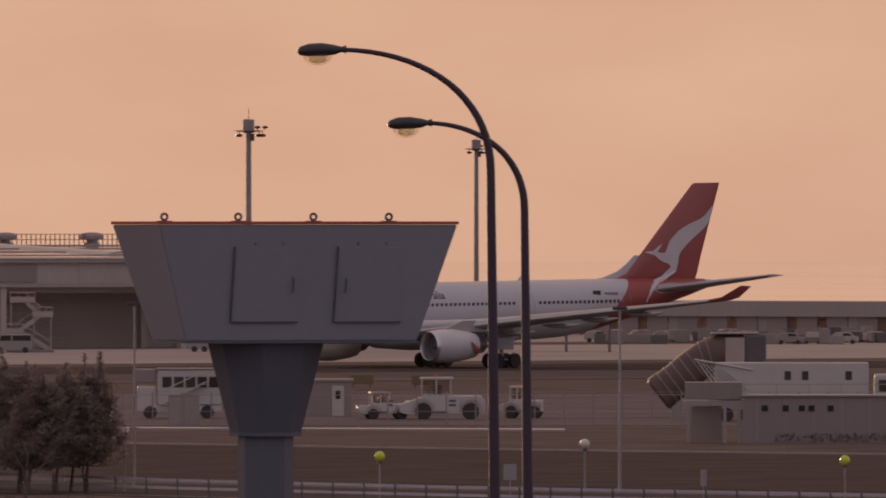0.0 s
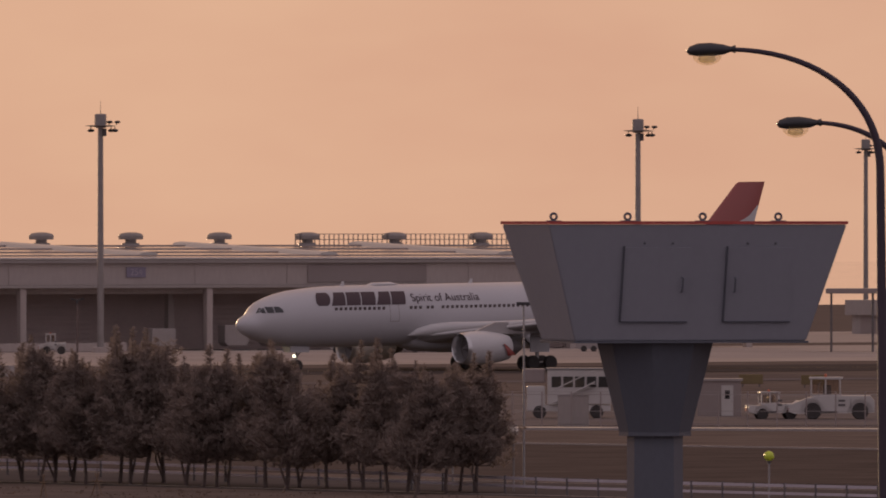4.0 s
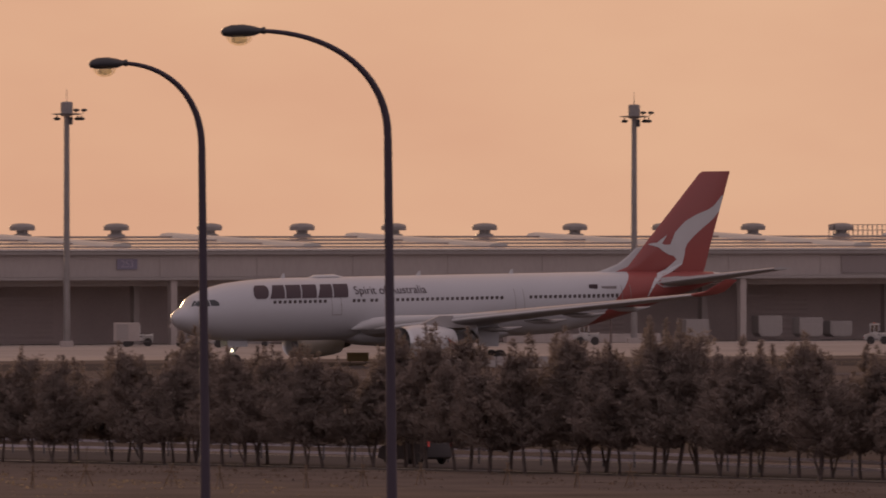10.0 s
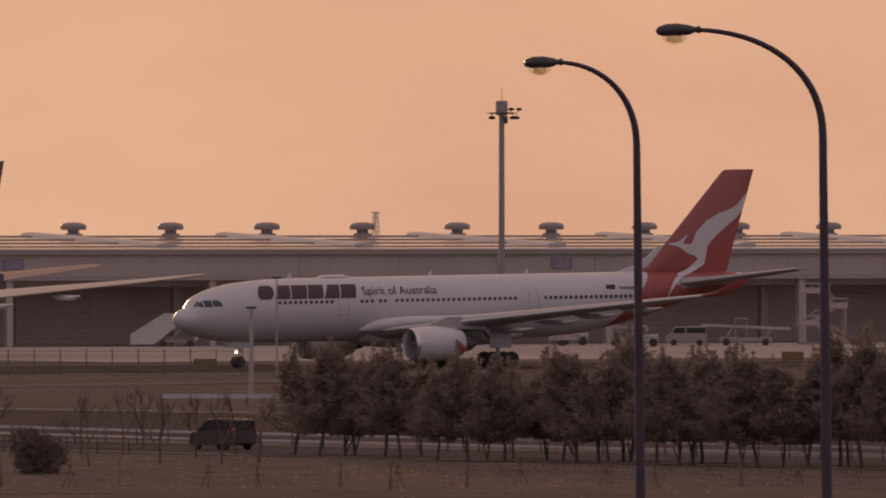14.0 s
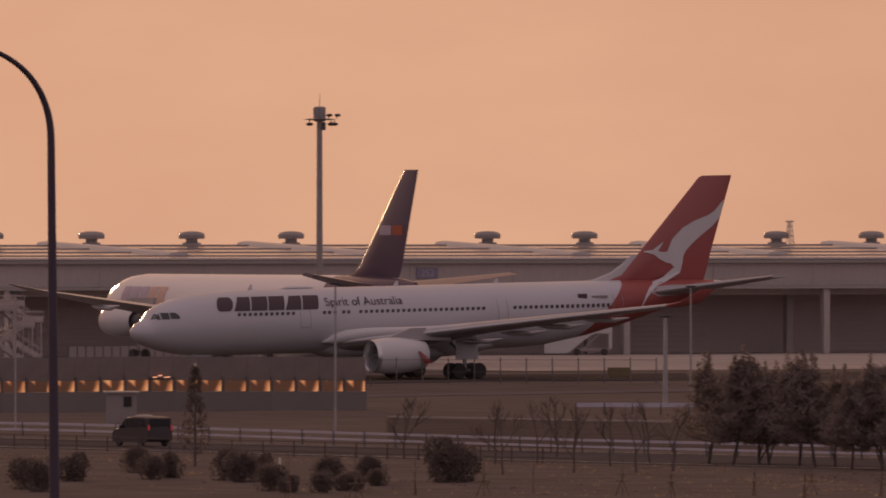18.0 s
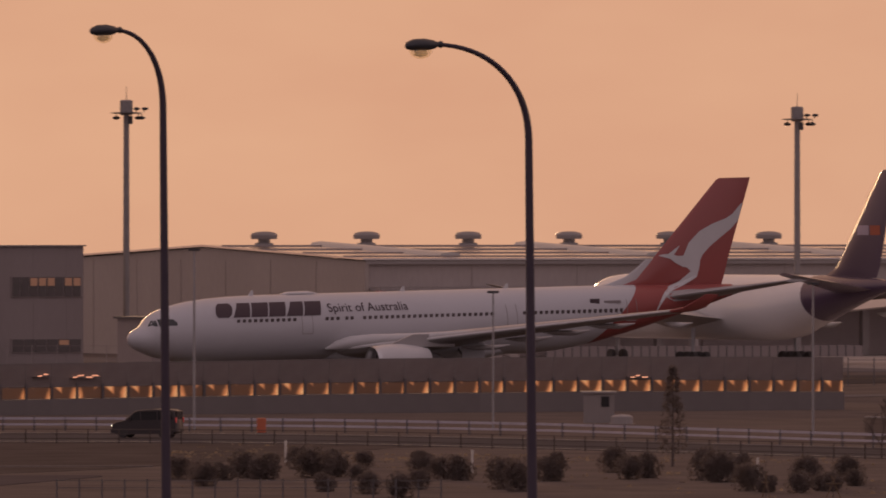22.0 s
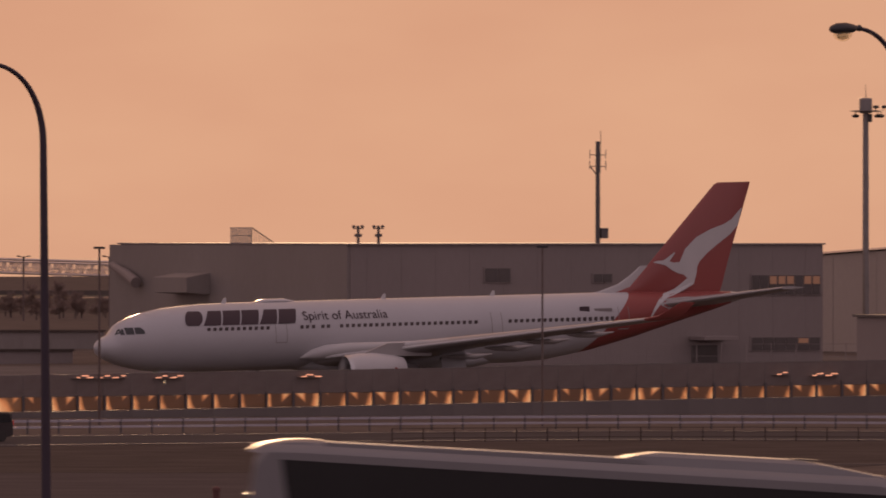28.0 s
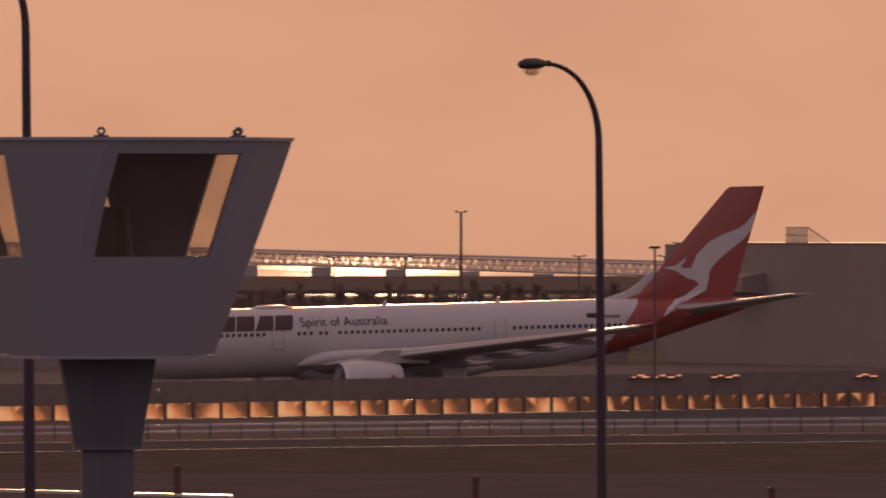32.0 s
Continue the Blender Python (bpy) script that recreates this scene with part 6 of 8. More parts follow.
bares = [bare_tree(4.6, 2), bare_tree(4.0, 6), bare_tree(4.3, 12)]
random.seed(21)
for i, (u, d) in enumerate(((-2185, 800), (-2055, 790), (-2120, 770), (-1985, 800), (-2260, 800), (-2420, 815), (-1945, 775), (-2245, 765), (-2150, 820), (-2010, 770), (45, 700))):
    p = spot(u, d)
    solid("bare_tree", bmesh.new(), M_TWIG, "small leafless tree with thin branches", "tree", group="bare trees by the road", m=pose(p.x, p.y, 0, 0, 0, random.uniform(0, 360))).data = bares[i % 3]


def cone_tree():
    random.seed(31)
    wood, leaf = bmesh.new(), bmesh.new()
    rod(wood, (0, 0, -0.1), (0, 0, 5.4), 0.09, 0.02, 7)
    for k in range(420):
        f = random.random() ** 0.8
        a = random.uniform(0, 6.28)
        r = (1 - f) ** 0.8 * 0.85 * random.uniform(0.3, 1.0) + 0.05
        v = Vector((math.cos(a), math.sin(a), 0.5)).normalized()
        tuft(leaf, Vector((r * math.cos(a), r * math.sin(a), 0.7 + 4.8 * f)), v, 0.24, 4)
    return link_mesh("trunk", wood, M_BARK), link_mesh("crown", leaf, M_BUSH)


ct = cone_tree()
p = spot(-2790, 790)
tree = thing("conical_tree", "slender conical conifer by the guard rail", "tree", pose(p.x, p.y, 0))
piece("trunk", ct[0], tree, Matrix.Identity(4))
piece("crown", ct[1], tree, Matrix.Identity(4))

# saplings with timber stakes on the lawn
sap = thing("staked_sapling", "bare sapling tied to timber stakes on the lawn", "sapling", Matrix.Translation(spot(-1700, 705)), "staked saplings on the lawn")
bm = bmesh.new()
rod(bm, (0, 0, -0.1), (0.06, 0, 2.3), 0.022, 0.008, 5)
for k in range(8):
    a, z = k * 2.1, 0.9 + 0.16 * k
    rod(bm, (0.03, 0, z), (0.03 + 0.35 * math.cos(a), 0.35 * math.sin(a), z + 0.35), 0.009, 0.004, 4)
part("stem", bm, M_TWIG, sap)
for s in (-1, 1):
    part("stake", rod(bmesh.new(), (s * 0.45, 0, -0.1), (-s * 0.12, 0, 1.15), 0.032, n=6), M_TIMBER, sap)
part("cross_bar", rod(bmesh.new(), (-0.4, 0.03, 0.75), (0.4, 0.03, 0.75), 0.03, n=6), M_TIMBER, sap)
random.seed(77)
for k in range(19):
    u = -2640 + k * 118 + random.uniform(-25, 25)
    copy_thing(sap, Matrix.Translation(spot(u, 702 + random.uniform(-6, 12))) @ pose(0, 0, 0, 0, 0, random.uniform(0, 360)))

# straw tufts on the lawn and along the road verge
random.seed(404)
vs, fs = [], []
for k in range(6000):
    u = random.uniform(-6300, 1700)
    d = lane_d(u) - 24 - abs(random.gauss(0, 60))
    p = spot(u, d)
    if noise.noise(Vector((p.x * 0.05, p.y * 0.02, 0))) + random.uniform(-0.25, 0.25) < 0.02 or u < -3690:
        continue
    h = random.uniform(0.04, 0.16)
    for j in range(3):
        a = random.uniform(0, 6.28)
        w = Vector((math.cos(a), math.sin(a), 0)) * random.uniform(0.05, 0.14)
        q = p + Vector((random.gauss(0, 0.25), random.gauss(0, 0.25), 0.02))
        n = len(vs)
        vs += [q - w, q + w, q + Vector((random.gauss(0, 0.08), random.gauss(0, 0.08), h))]
        fs.append((n, n + 1, n + 2))
me = bpy.data.meshes.new("grass_tufts")
me.from_pydata(vs, [], fs)
me.materials.append(M_STRAW)
tagged(new("grass_tufts", me), "dry straw-coloured grass tufts on the lawn", "grass", kind="stuff")

# ---- guard rails and fences along the road ----


def fence_line(name, label, cat, us, dfun, rails, post_h, post_r, material):
    f = thing(name, label, cat)
    pts = [spot(u, dfun(u)) for u in us]
    post = link_mesh("post", slab((-post_r, -post_r, -0.2), (post_r, post_r, post_h), 0.0), material[0])
    for p in pts:
        piece("post", post, f, pose(p.x, p.y, 0, 0, 0, 30))
    for z, hh, w, mt in rails:
        bm = bmesh.new()
        rr = []
        for p in pts:
            n = Vector((p.x, p.y, 0)).normalized() * w
            rr.append([p - n + Vector((0, 0, z)), p + n + Vector((0, 0, z)), p + n + Vector((0, 0, z + hh)), p - n * 1.6 + Vector((0, 0, z + hh * 0.5)), p - n + Vector((0, 0, z + hh))][:5])
        loft(bm, [[r[0], r[1], r[2], r[4]] for r in rr])
        part("rail", fix(bm), mt, f)
    return f


fence_line("guard_rail", "white steel guard rail on the far side of the road", "guard rail", [-7000 + 55 * k for k in range(175)], lambda u: lane_d(u) + float(np.interp(u, (-3000, -2100, -600), (30, 13, 4))) - float(np.interp(u, (-500, 300), (0, 19))),
           [(0.74, 0.15, 0.04, M_RAIL), (0.36, 0.13, 0.04, M_RAIL)], 0.95, 0.05, (M_DARKSTEEL,))
fence_line("guard_rail", "pale steel guard rail beside the perimeter lane", "guard rail", [-2116 + 50 * k for k in range(9)], lambda u: 1000,
           [(0.55, 0.3, 0.04, M_RAIL)], 0.85, 0.05, (M_DARKSTEEL,))
# posts and rails take the grass colours so that the fence stays faint
fence_line("road_fence", "low dark brown steel road fence on the near side", "fence", [-4595 + 55 * k for k in range(46)], lambda u: lane_d(u) - 22,
           [(0.86, 0.05, 0.03, M_DRYGRASS), (0.58, 0.03, 0.02, M_BANK), (0.28, 0.04, 0.02, M_BANK)], 0.9, 0.03, (M_BANK,))
fence_line("security_fence", "tall wire security fence along the airport perimeter", "fence", [-250 + 52 * k for k in range(40)], lambda u: 945,
           [(2.2, 0.05, 0.02, M_GREYCLAD), (1.1, 0.03, 0.015, M_GREYCLAD), (0.1, 0.03, 0.015, M_GREYCLAD), (2.4, 0.025, 0.01, M_GREYCLAD)], 2.4, 0.035, (M_DARKCLAD,))
fence_line("apron_fence", "wire fence on the apron edge", "fence", [-2480 + 46 * k for k in range(12)], lambda u: 1190, [(2.0, 0.04, 0.02, M_DARKSTEEL), (1.0, 0.03, 0.015, M_DARKSTEEL)], 2.2, 0.035, (M_DARKSTEEL,))
fence_line("yard_fence", "wire fence in the yard before the office building", "fence", [-4760 + 44 * k for k in range(26)], lambda u: 1290, [(2.3, 0.03, 0.015, M_DARKCLAD), (1.2, 0.025, 0.015, M_DARKCLAD), (0.15, 0.03, 0.015, M_DARKCLAD)], 2.4, 0.025, (M_DARKCLAD,))
fence_line("yard_rail", "low steel rail in the yard before the office building", "guard rail", [-5060 + 60 * k for k in range(24)], lambda u: 1180, [(0.6, 0.2, 0.03, M_DARKCLAD)], 0.85, 0.05, (M_DARKSTEEL,))
vr = thing("viaduct_guard_rail", "sunlit steel guard rail on the viaduct edge", "guard rail")
VRAIL = [(u, 7.43 - (u + 6272) * 0.00035) for u in range(-6700, -5850, 70)]
for zz, hh in ((0.0, 0.07), (-0.34, 0.1)):
    bm = loft(bmesh.new(), [[spot(u, 329.9, z + zz - hh), spot(u, 330.1, z + zz - hh), spot(u, 330.1, z + zz), spot(u, 329.9, z + zz)] for u, z in VRAIL])
    part("rail", fix(bm), M_LIP, vr)
for u, z in VRAIL[::2]:
    p = spot(u, 330.1)
    part("post", rod(bmesh.new(), (p.x, p.y, 5.6), (p.x, p.y, z - 0.04), 0.05, n=8), M_STEEL, vr)
fence_line("lawn_fence", "low rope fence on the dry lawn", "fence", [-3880 + 40 * k for k in range(18)], lambda u: 700, [(0.85, 0.03, 0.015, M_DARKSTEEL), (0.5, 0.03, 0.015, M_DARKSTEEL)], 0.95, 0.03, (M_DARKSTEEL,))
for u, drop in ((-5958, 0.0), (-5430, 0.25), (-4906, 0.5)):
    p = spot(u, 330)
    post = thing("marker_post", "short red-brown marker post on the viaduct edge", "post", pose(p.x, p.y, 5.6 - drop), "marker posts on the viaduct")
    part("shaft", rod(bmesh.new(), (0, 0, -0.5), (0, 0, 2.3), 0.085, 0.085, 10), M_RUST, post, smooth=True)
    part("cap", lathe(bmesh.new(), [(2.3, 0.11), (2.36, 0.10), (2.4, 0.03)], 10, "z"), M_RUST, post)
for u, d in ((-3475, 803), (-3145, 771), (-2640, 745)):
    p = spot(u, d)
    solid("kilometre_post", rod(bmesh.new(), (0, 0, -0.1), (0, 0, 1.25), 0.07, 0.07, 8), M_PALE, "short pale marker post on the lawn", "post", group="pale marker posts on the lawn", m=Matrix.Translation(p))

# thin lamp posts along the perimeter
for u, v, d, r in ((-1958, 565, 1040, 0.2), (-1913, 512, 1150, 0.09), (-2542, 507, 905, 0.09), (-3637, 447, 930, 0.1), (-3108, 522, 925, 0.08), (-4329, 445, 935, 0.08), (-5113, 447, 940, 0.1), (-5456, 384, 1560, 0.2),
                   (-5247, 462, 1900, 0.16), (-6030, 462, 1900, 0.16), (-552, 532, 1480, 0.12), (238, 540, 730, 0.07), (1097, 548, 720, 0.08), (-5095, 462, 1800, 0.15), (-5554, 463, 1900, 0.12), (-5681, 464, 1900, 0.12), (880, 520, 1500, 0.12)):
    p = spot(u, d)
    zb = gz(p.x, p.y)
    top = rise(v, d) - zb
    post = thing("lamp_post", "slim grey perimeter lamp post", "lamp post", pose(p.x, p.y, zb, 0, 0, -math.degrees(TURN + (u + 2352) / STEP)), "slim perimeter lamp posts")
    # far posts and those left of bearing -4000 take the browner steel
    part("pole", rod(bmesh.new(), (0, 0, -0.5), (0, 0, top), r, r * 0.7, 9), M_BROWNPOLE if d > 1400 or u < -4000 else M_STEEL, post, smooth=True)
    bm = bmesh.new()
    if d > 1400:
        for s in (-1, 1):
            arm = 0.95 if d > 1700 else 0.7
            loft(bm, [[(s * x, -w, top + z - h), (s * x, w, top + z - h), (s * x, w, top + z + h), (s * x, -w, top + z + h)] for x, z, w, h in ((0.0, 0.0, 0.06, 0.05), (arm * 0.45, 0.08, 0.06, 0.05), (arm * 0.5, 0.09, 0.18, 0.11), (arm, 0.16, 0.16, 0.07))])
        box(bm, (-0.14, -0.14, top - 0.35), (0.14, 0.14, top + 0.1), 0.02)
        fix(bm)
    else:
        box(bm, (-0.38, -0.2, top - 0.02), (0.38, 0.2, top + 0.14), 0.03)
    part("lantern", bm, M_LANTERN, post)

# globe marker lamps
for u, v, d, lime in ((672, 808, 700, True), (1495, 815, 700, True), (1035, 786, 720, False), (220, 764, 720, False), (112, 765, 735, True)):
    p = spot(u, d)
    z = rise(v, d)
    g = thing("globe_marker", "lime-yellow globe on a thin post" if lime else "pale globe lamp on a thin post", "globe lamp", Matrix.Translation(p), "globe markers by the road")
    part("post", rod(bmesh.new(), (0, 0, -0.1), (0, 0, z - 0.2), 0.05, n=7), M_STEEL, g)
    r = 0.26 if abs(u - 112) > 5 else 0.16
    part("globe", lathe(bmesh.new(), [(z - r * math.cos(t), max(0.01, r * math.sin(t))) for t in [math.pi * k / 10 for k in range(11)]], 16, "z"), M_LIME if lime else M_PALE, g, smooth=True)
    part("collar", rod(bmesh.new(), (0, 0, z - 0.36), (0, 0, z - 0.22), 0.12, n=8), M_DARKSTEEL, g)
for u, v, w in ((903, 836, 0.65), (1245, 846, 0.3)):
    p = spot(u, 700)
    s = thing("small_sign", "small pale sign plate on a post", "sign", pose(p.x, p.y, 0, 0, 0, -35))
    part("plate", slab((-w / 2, -0.03, rise(v, 700) - 0.4), (w / 2, 0, rise(v, 700) + 0.4), 0.01), M_STEEL, s)
    part("post", rod(bmesh.new(), (0, 0.03, -0.1), (0, 0.03, rise(v, 700)), 0.03, n=6), M_STEEL, s)

# ---- vehicles ----


def car_body(name, label, m, profile, width, paint, glass_spans, wheels, r, category="van", group=""):
    """A road vehicle: its nose towards -x; profile: outline (x, z) of the side; glass_spans: outlines of side windows."""
    car = thing(name, label, category, m, group)
    n = len(profile)
    bm = bmesh.new()
    rr = []
    for y, k, top in ((-width / 2, 0.97, 0.97), (-width / 2 + 0.1, 1.0, 1.0), (width / 2 - 0.1, 1.0, 1.0), (width / 2, 0.97, 0.97)):
        cx = sum(p[0] for p in profile) / n
        rr.append([(cx + (x - cx) * k, y, z * (top if z > 0.6 else 1)) for x, z in profile])
    part("body", fix(loft(bm, rr)), paint, car, smooth=True)
    for s in (-1, 1):
        for g in glass_spans:
            bm = bmesh.new()
            loft(bm, [[(x, s * (width / 2 + 0.006), z) for x, z in g], [(x, s * (width / 2 + 0.014), z) for x, z in g]])
            part("side_window", fix(bm), M_CABINGLASS, car)
    made = []
    for x in wheels:
        for s in (-1, 1):
            made.append((wheel_part(car, x, s * (width / 2 - 0.1), r, r, 0.22), (x, s * (width / 2 - 0.1), r), r))
    return car, made


VAN_SIDE = [(0.0, 0.35), (0.02, 0.85), (0.35, 1.02), (0.95, 1.12), (1.65, 1.72), (1.95, 1.86), (3.0, 1.93), (4.35, 1.9), (4.62, 1.8), (4.78, 1.05), (4.8, 0.4), (4.5, 0.28), (0.3, 0.25)]
VAN_GLASS = [[(1.25, 1.12), (1.75, 1.66), (2.1, 1.72), (2.15, 1.14)], [(2.25, 1.14), (2.2, 1.73), (3.35, 1.77), (3.35, 1.16)], [(3.45, 1.16), (3.45, 1.77), (4.4, 1.72), (4.55, 1.18)]]
VAN_SIDE = [(0.89 * x, z if z < 1.2 else 1.2 + 0.86 * (z - 1.2)) for x, z in VAN_SIDE]
VAN_GLASS = [[(0.89 * x, z if z < 1.2 else 1.2 + 0.86 * (z - 1.2)) for x, z in g] for g in VAN_GLASS]
van, van_wheels = car_body("minivan", "dark minivan driving along the access road with lights on", None, VAN_SIDE, 1.8, M_VANPAINT, VAN_GLASS, (0.76, 3.42), 0.33, "van")
part("windscreen", fix(loft(bmesh.new(), [[(0.91, y, 1.17) for y in (-0.78, 0.78)] + [(1.48, y, 1.65) for y in (0.72, -0.72)], [(0.89, y, 1.19) for y in (-0.78, 0.78)] + [(1.46, y, 1.67) for y in (0.72, -0.72)]])), M_GREYGLASS, van)
part("rear_window", slab((4.18, -0.7, 1.2), (4.24, 0.7, 1.7), 0.01), M_CABINGLASS, van)
for s in (-1, 1):
    part("headlight", slab((-0.02, s * 0.7 - 0.1, 0.72), (0.02, s * 0.7 + 0.1, 0.82), 0.01), M_HEADLIGHT, van, "lit headlight")
    part("tail_light", slab((4.2, s * 0.8 - 0.06, 0.98), (4.29, s * 0.8 + 0.06, 1.3), 0.01), M_TAILLIGHT, van, "red tail light")
    part("mirror", slab((1.2, s * 1.0 - 0.1, 1.1), (1.3, s * 1.0 + 0.1, 1.28), 0.02), M_VANPAINT, van)
part("bumper", slab((-0.06, -0.85, 0.3), (0.06, 0.85, 0.55), 0.03), M_VANPAINT, van)


def coach():
    """High-deck coach, nose towards +x."""
    bus = thing("coach_bus", "white coach with dark windows passing on the viaduct", "bus")
    L, W, H = 12.9, 2.5, 3.3
    side = [(-L / 2, 0.45), (-L / 2 - 0.02, 1.2), (-L / 2 + 0.12, 3.0), (-L / 2 + 0.35, H - 0.02), (-L / 2 + 1.0, H), (L / 2 - 4.9, H - 0.03), (L / 2 - 1.2, H - 0.04), (L / 2 - 0.45, H - 0.22), (L / 2 - 0.12, 2.6), (L / 2, 1.3), (L / 2, 0.45), (L / 2 - 0.4, 0.3), (-L / 2 + 0.3, 0.3)]
    bm = bmesh.new()
    rr = []
    for y, k in ((-W / 2, 0.0), (-W / 2 + 0.12, 0.13), (-W / 2 + 0.45, 0.18), (W / 2 - 0.45, 0.18), (W / 2 - 0.12, 0.13), (W / 2, 0.0)):
        rr.append([(x, y, z + (k - 0.18 if z > 2.9 else 0)) for x, z in side])
    part("body", fix(loft(bm, rr)), M_COACH, bus, smooth=True)
    for s in (-1, 1):
        bm = bmesh.new()
        g = [(-L / 2 + 0.62, 2.98), (-L / 2 + 0.9, 1.5), (L / 2 - 0.35, 1.5), (L / 2 - 0.4, 2.45), (L / 2 - 1.0, 2.92)]
        loft(bm, [[(x, s * (W / 2 + 0.006), z) for x, z in g], [(x, s * (W / 2 + 0.02), z) for x, z in g]])
        wb = part("window_band", fix(bm), M_CABINGLASS, bus, "dark tinted window band")
        for k in range(5):
            part("window_pillar", slab((-L / 2 + 2.4 + 1.75 * k, s * (W / 2 + 0.021) - 0.004, 1.52), (-L / 2 + 2.46 + 1.75 * k, s * (W / 2 + 0.021) + 0.004, 2.8)), M_CABINGLASS, wb)
    for k in range(9):
        part("roof_rib", slab((-L / 2 + 1.4, -1.04 + 0.25 * k, H - 0.06), (L / 2 - 5.6, -0.95 + 0.25 * k, H + 0.035), 0.01), M_COACH, bus)
    bm = bmesh.new()
    loft(bm, [[(L / 2 - 6.5 + a, y, H - 0.1) for a, y in ((0, -1.0), (5.6, -1.0), (5.6, 1.0), (0, 1.0))], [(L / 2 - 6.5 + a, y, H + 0.1) for a, y in ((0.7, -0.93), (4.3, -0.93), (4.3, 0.93), (0.7, 0.93))], [(L / 2 - 6.5 + a, y, H + 0.17) for a, y in ((1.1, -0.8), (3.7, -0.8), (3.7, 0.8), (1.1, 0.8))]])
    part("air_conditioner", fix(bm), M_COACH, bus, "raised roof air-conditioning pod")
    part("roof_vent", slab((L / 2 - 2.9, -0.4, H + 0.16), (L / 2 - 2.4, 0.3, H + 0.19)), M_DARKSTEEL, bus)
    bm = bmesh.new()
    arc = [(0.0, 3.1, 3.13), (0.12, 3.08, 3.2), (0.35, 3.06, 3.28), (0.65, 3.08, 3.34), (1.0, 3.12, 3.37), (1.3, 3.18, 3.36), (1.5, 3.26, 3.33)]
    loft(bm, [[(-L / 2 + x, y, z) for y, z in ((-1.12, lo), (-1.02, hi - 0.05), (-0.7, hi), (0.7, hi), (1.02, hi - 0.05), (1.12, lo))] for x, lo, hi in arc])
    part("rear_spoiler", fix(bm), M_COACH, bus, "raised rounded rear roof edge", True)
    part("rear_window", slab((-L / 2 - 0.015, -1.0, 1.3), (-L / 2 + 0.1, 1.0, 2.3), 0.01), M_GREYGLASS, bus)
    part("windscreen", slab((L / 2 - 0.12, -1.1, 1.2), (L / 2 + 0.02, 1.1, 2.5), 0.03), M_CABINGLASS, bus)
    for s in (-1, 1):
        bm = tube(bmesh.new(), [(L / 2 - 0.1, s * 1.2, 2.6), (L / 2 + 0.35, s * 1.3, 2.5), (L / 2 + 0.4, s * 1.32, 2.1)], 0.03, 6)
        box(bm, (L / 2 + 0.3, s * 1.32 - 0.12, 1.75), (L / 2 + 0.45, s * 1.32 + 0.12, 2.15))
        part("mirror", bm, M_DARKSTEEL, bus)
        part("tail_light", slab((-L / 2 - 0.04, s * 1.05 - 0.1, 0.8), (-L / 2 + 0.05, s * 1.05 + 0.1, 1.2)), M_TAILLIGHT, bus)
    made = []
    for x in (-3.4, 3.3):
        for s in (-1, 1):
            made.append((wheel_part(bus, x, s * 1.08, 0.5, 0.5, 0.3), (x, s * 1.08, 0.5), 0.5))
    return bus, made


coach_bus, bus_wheels = coach()

# ---- ground handling yard ----


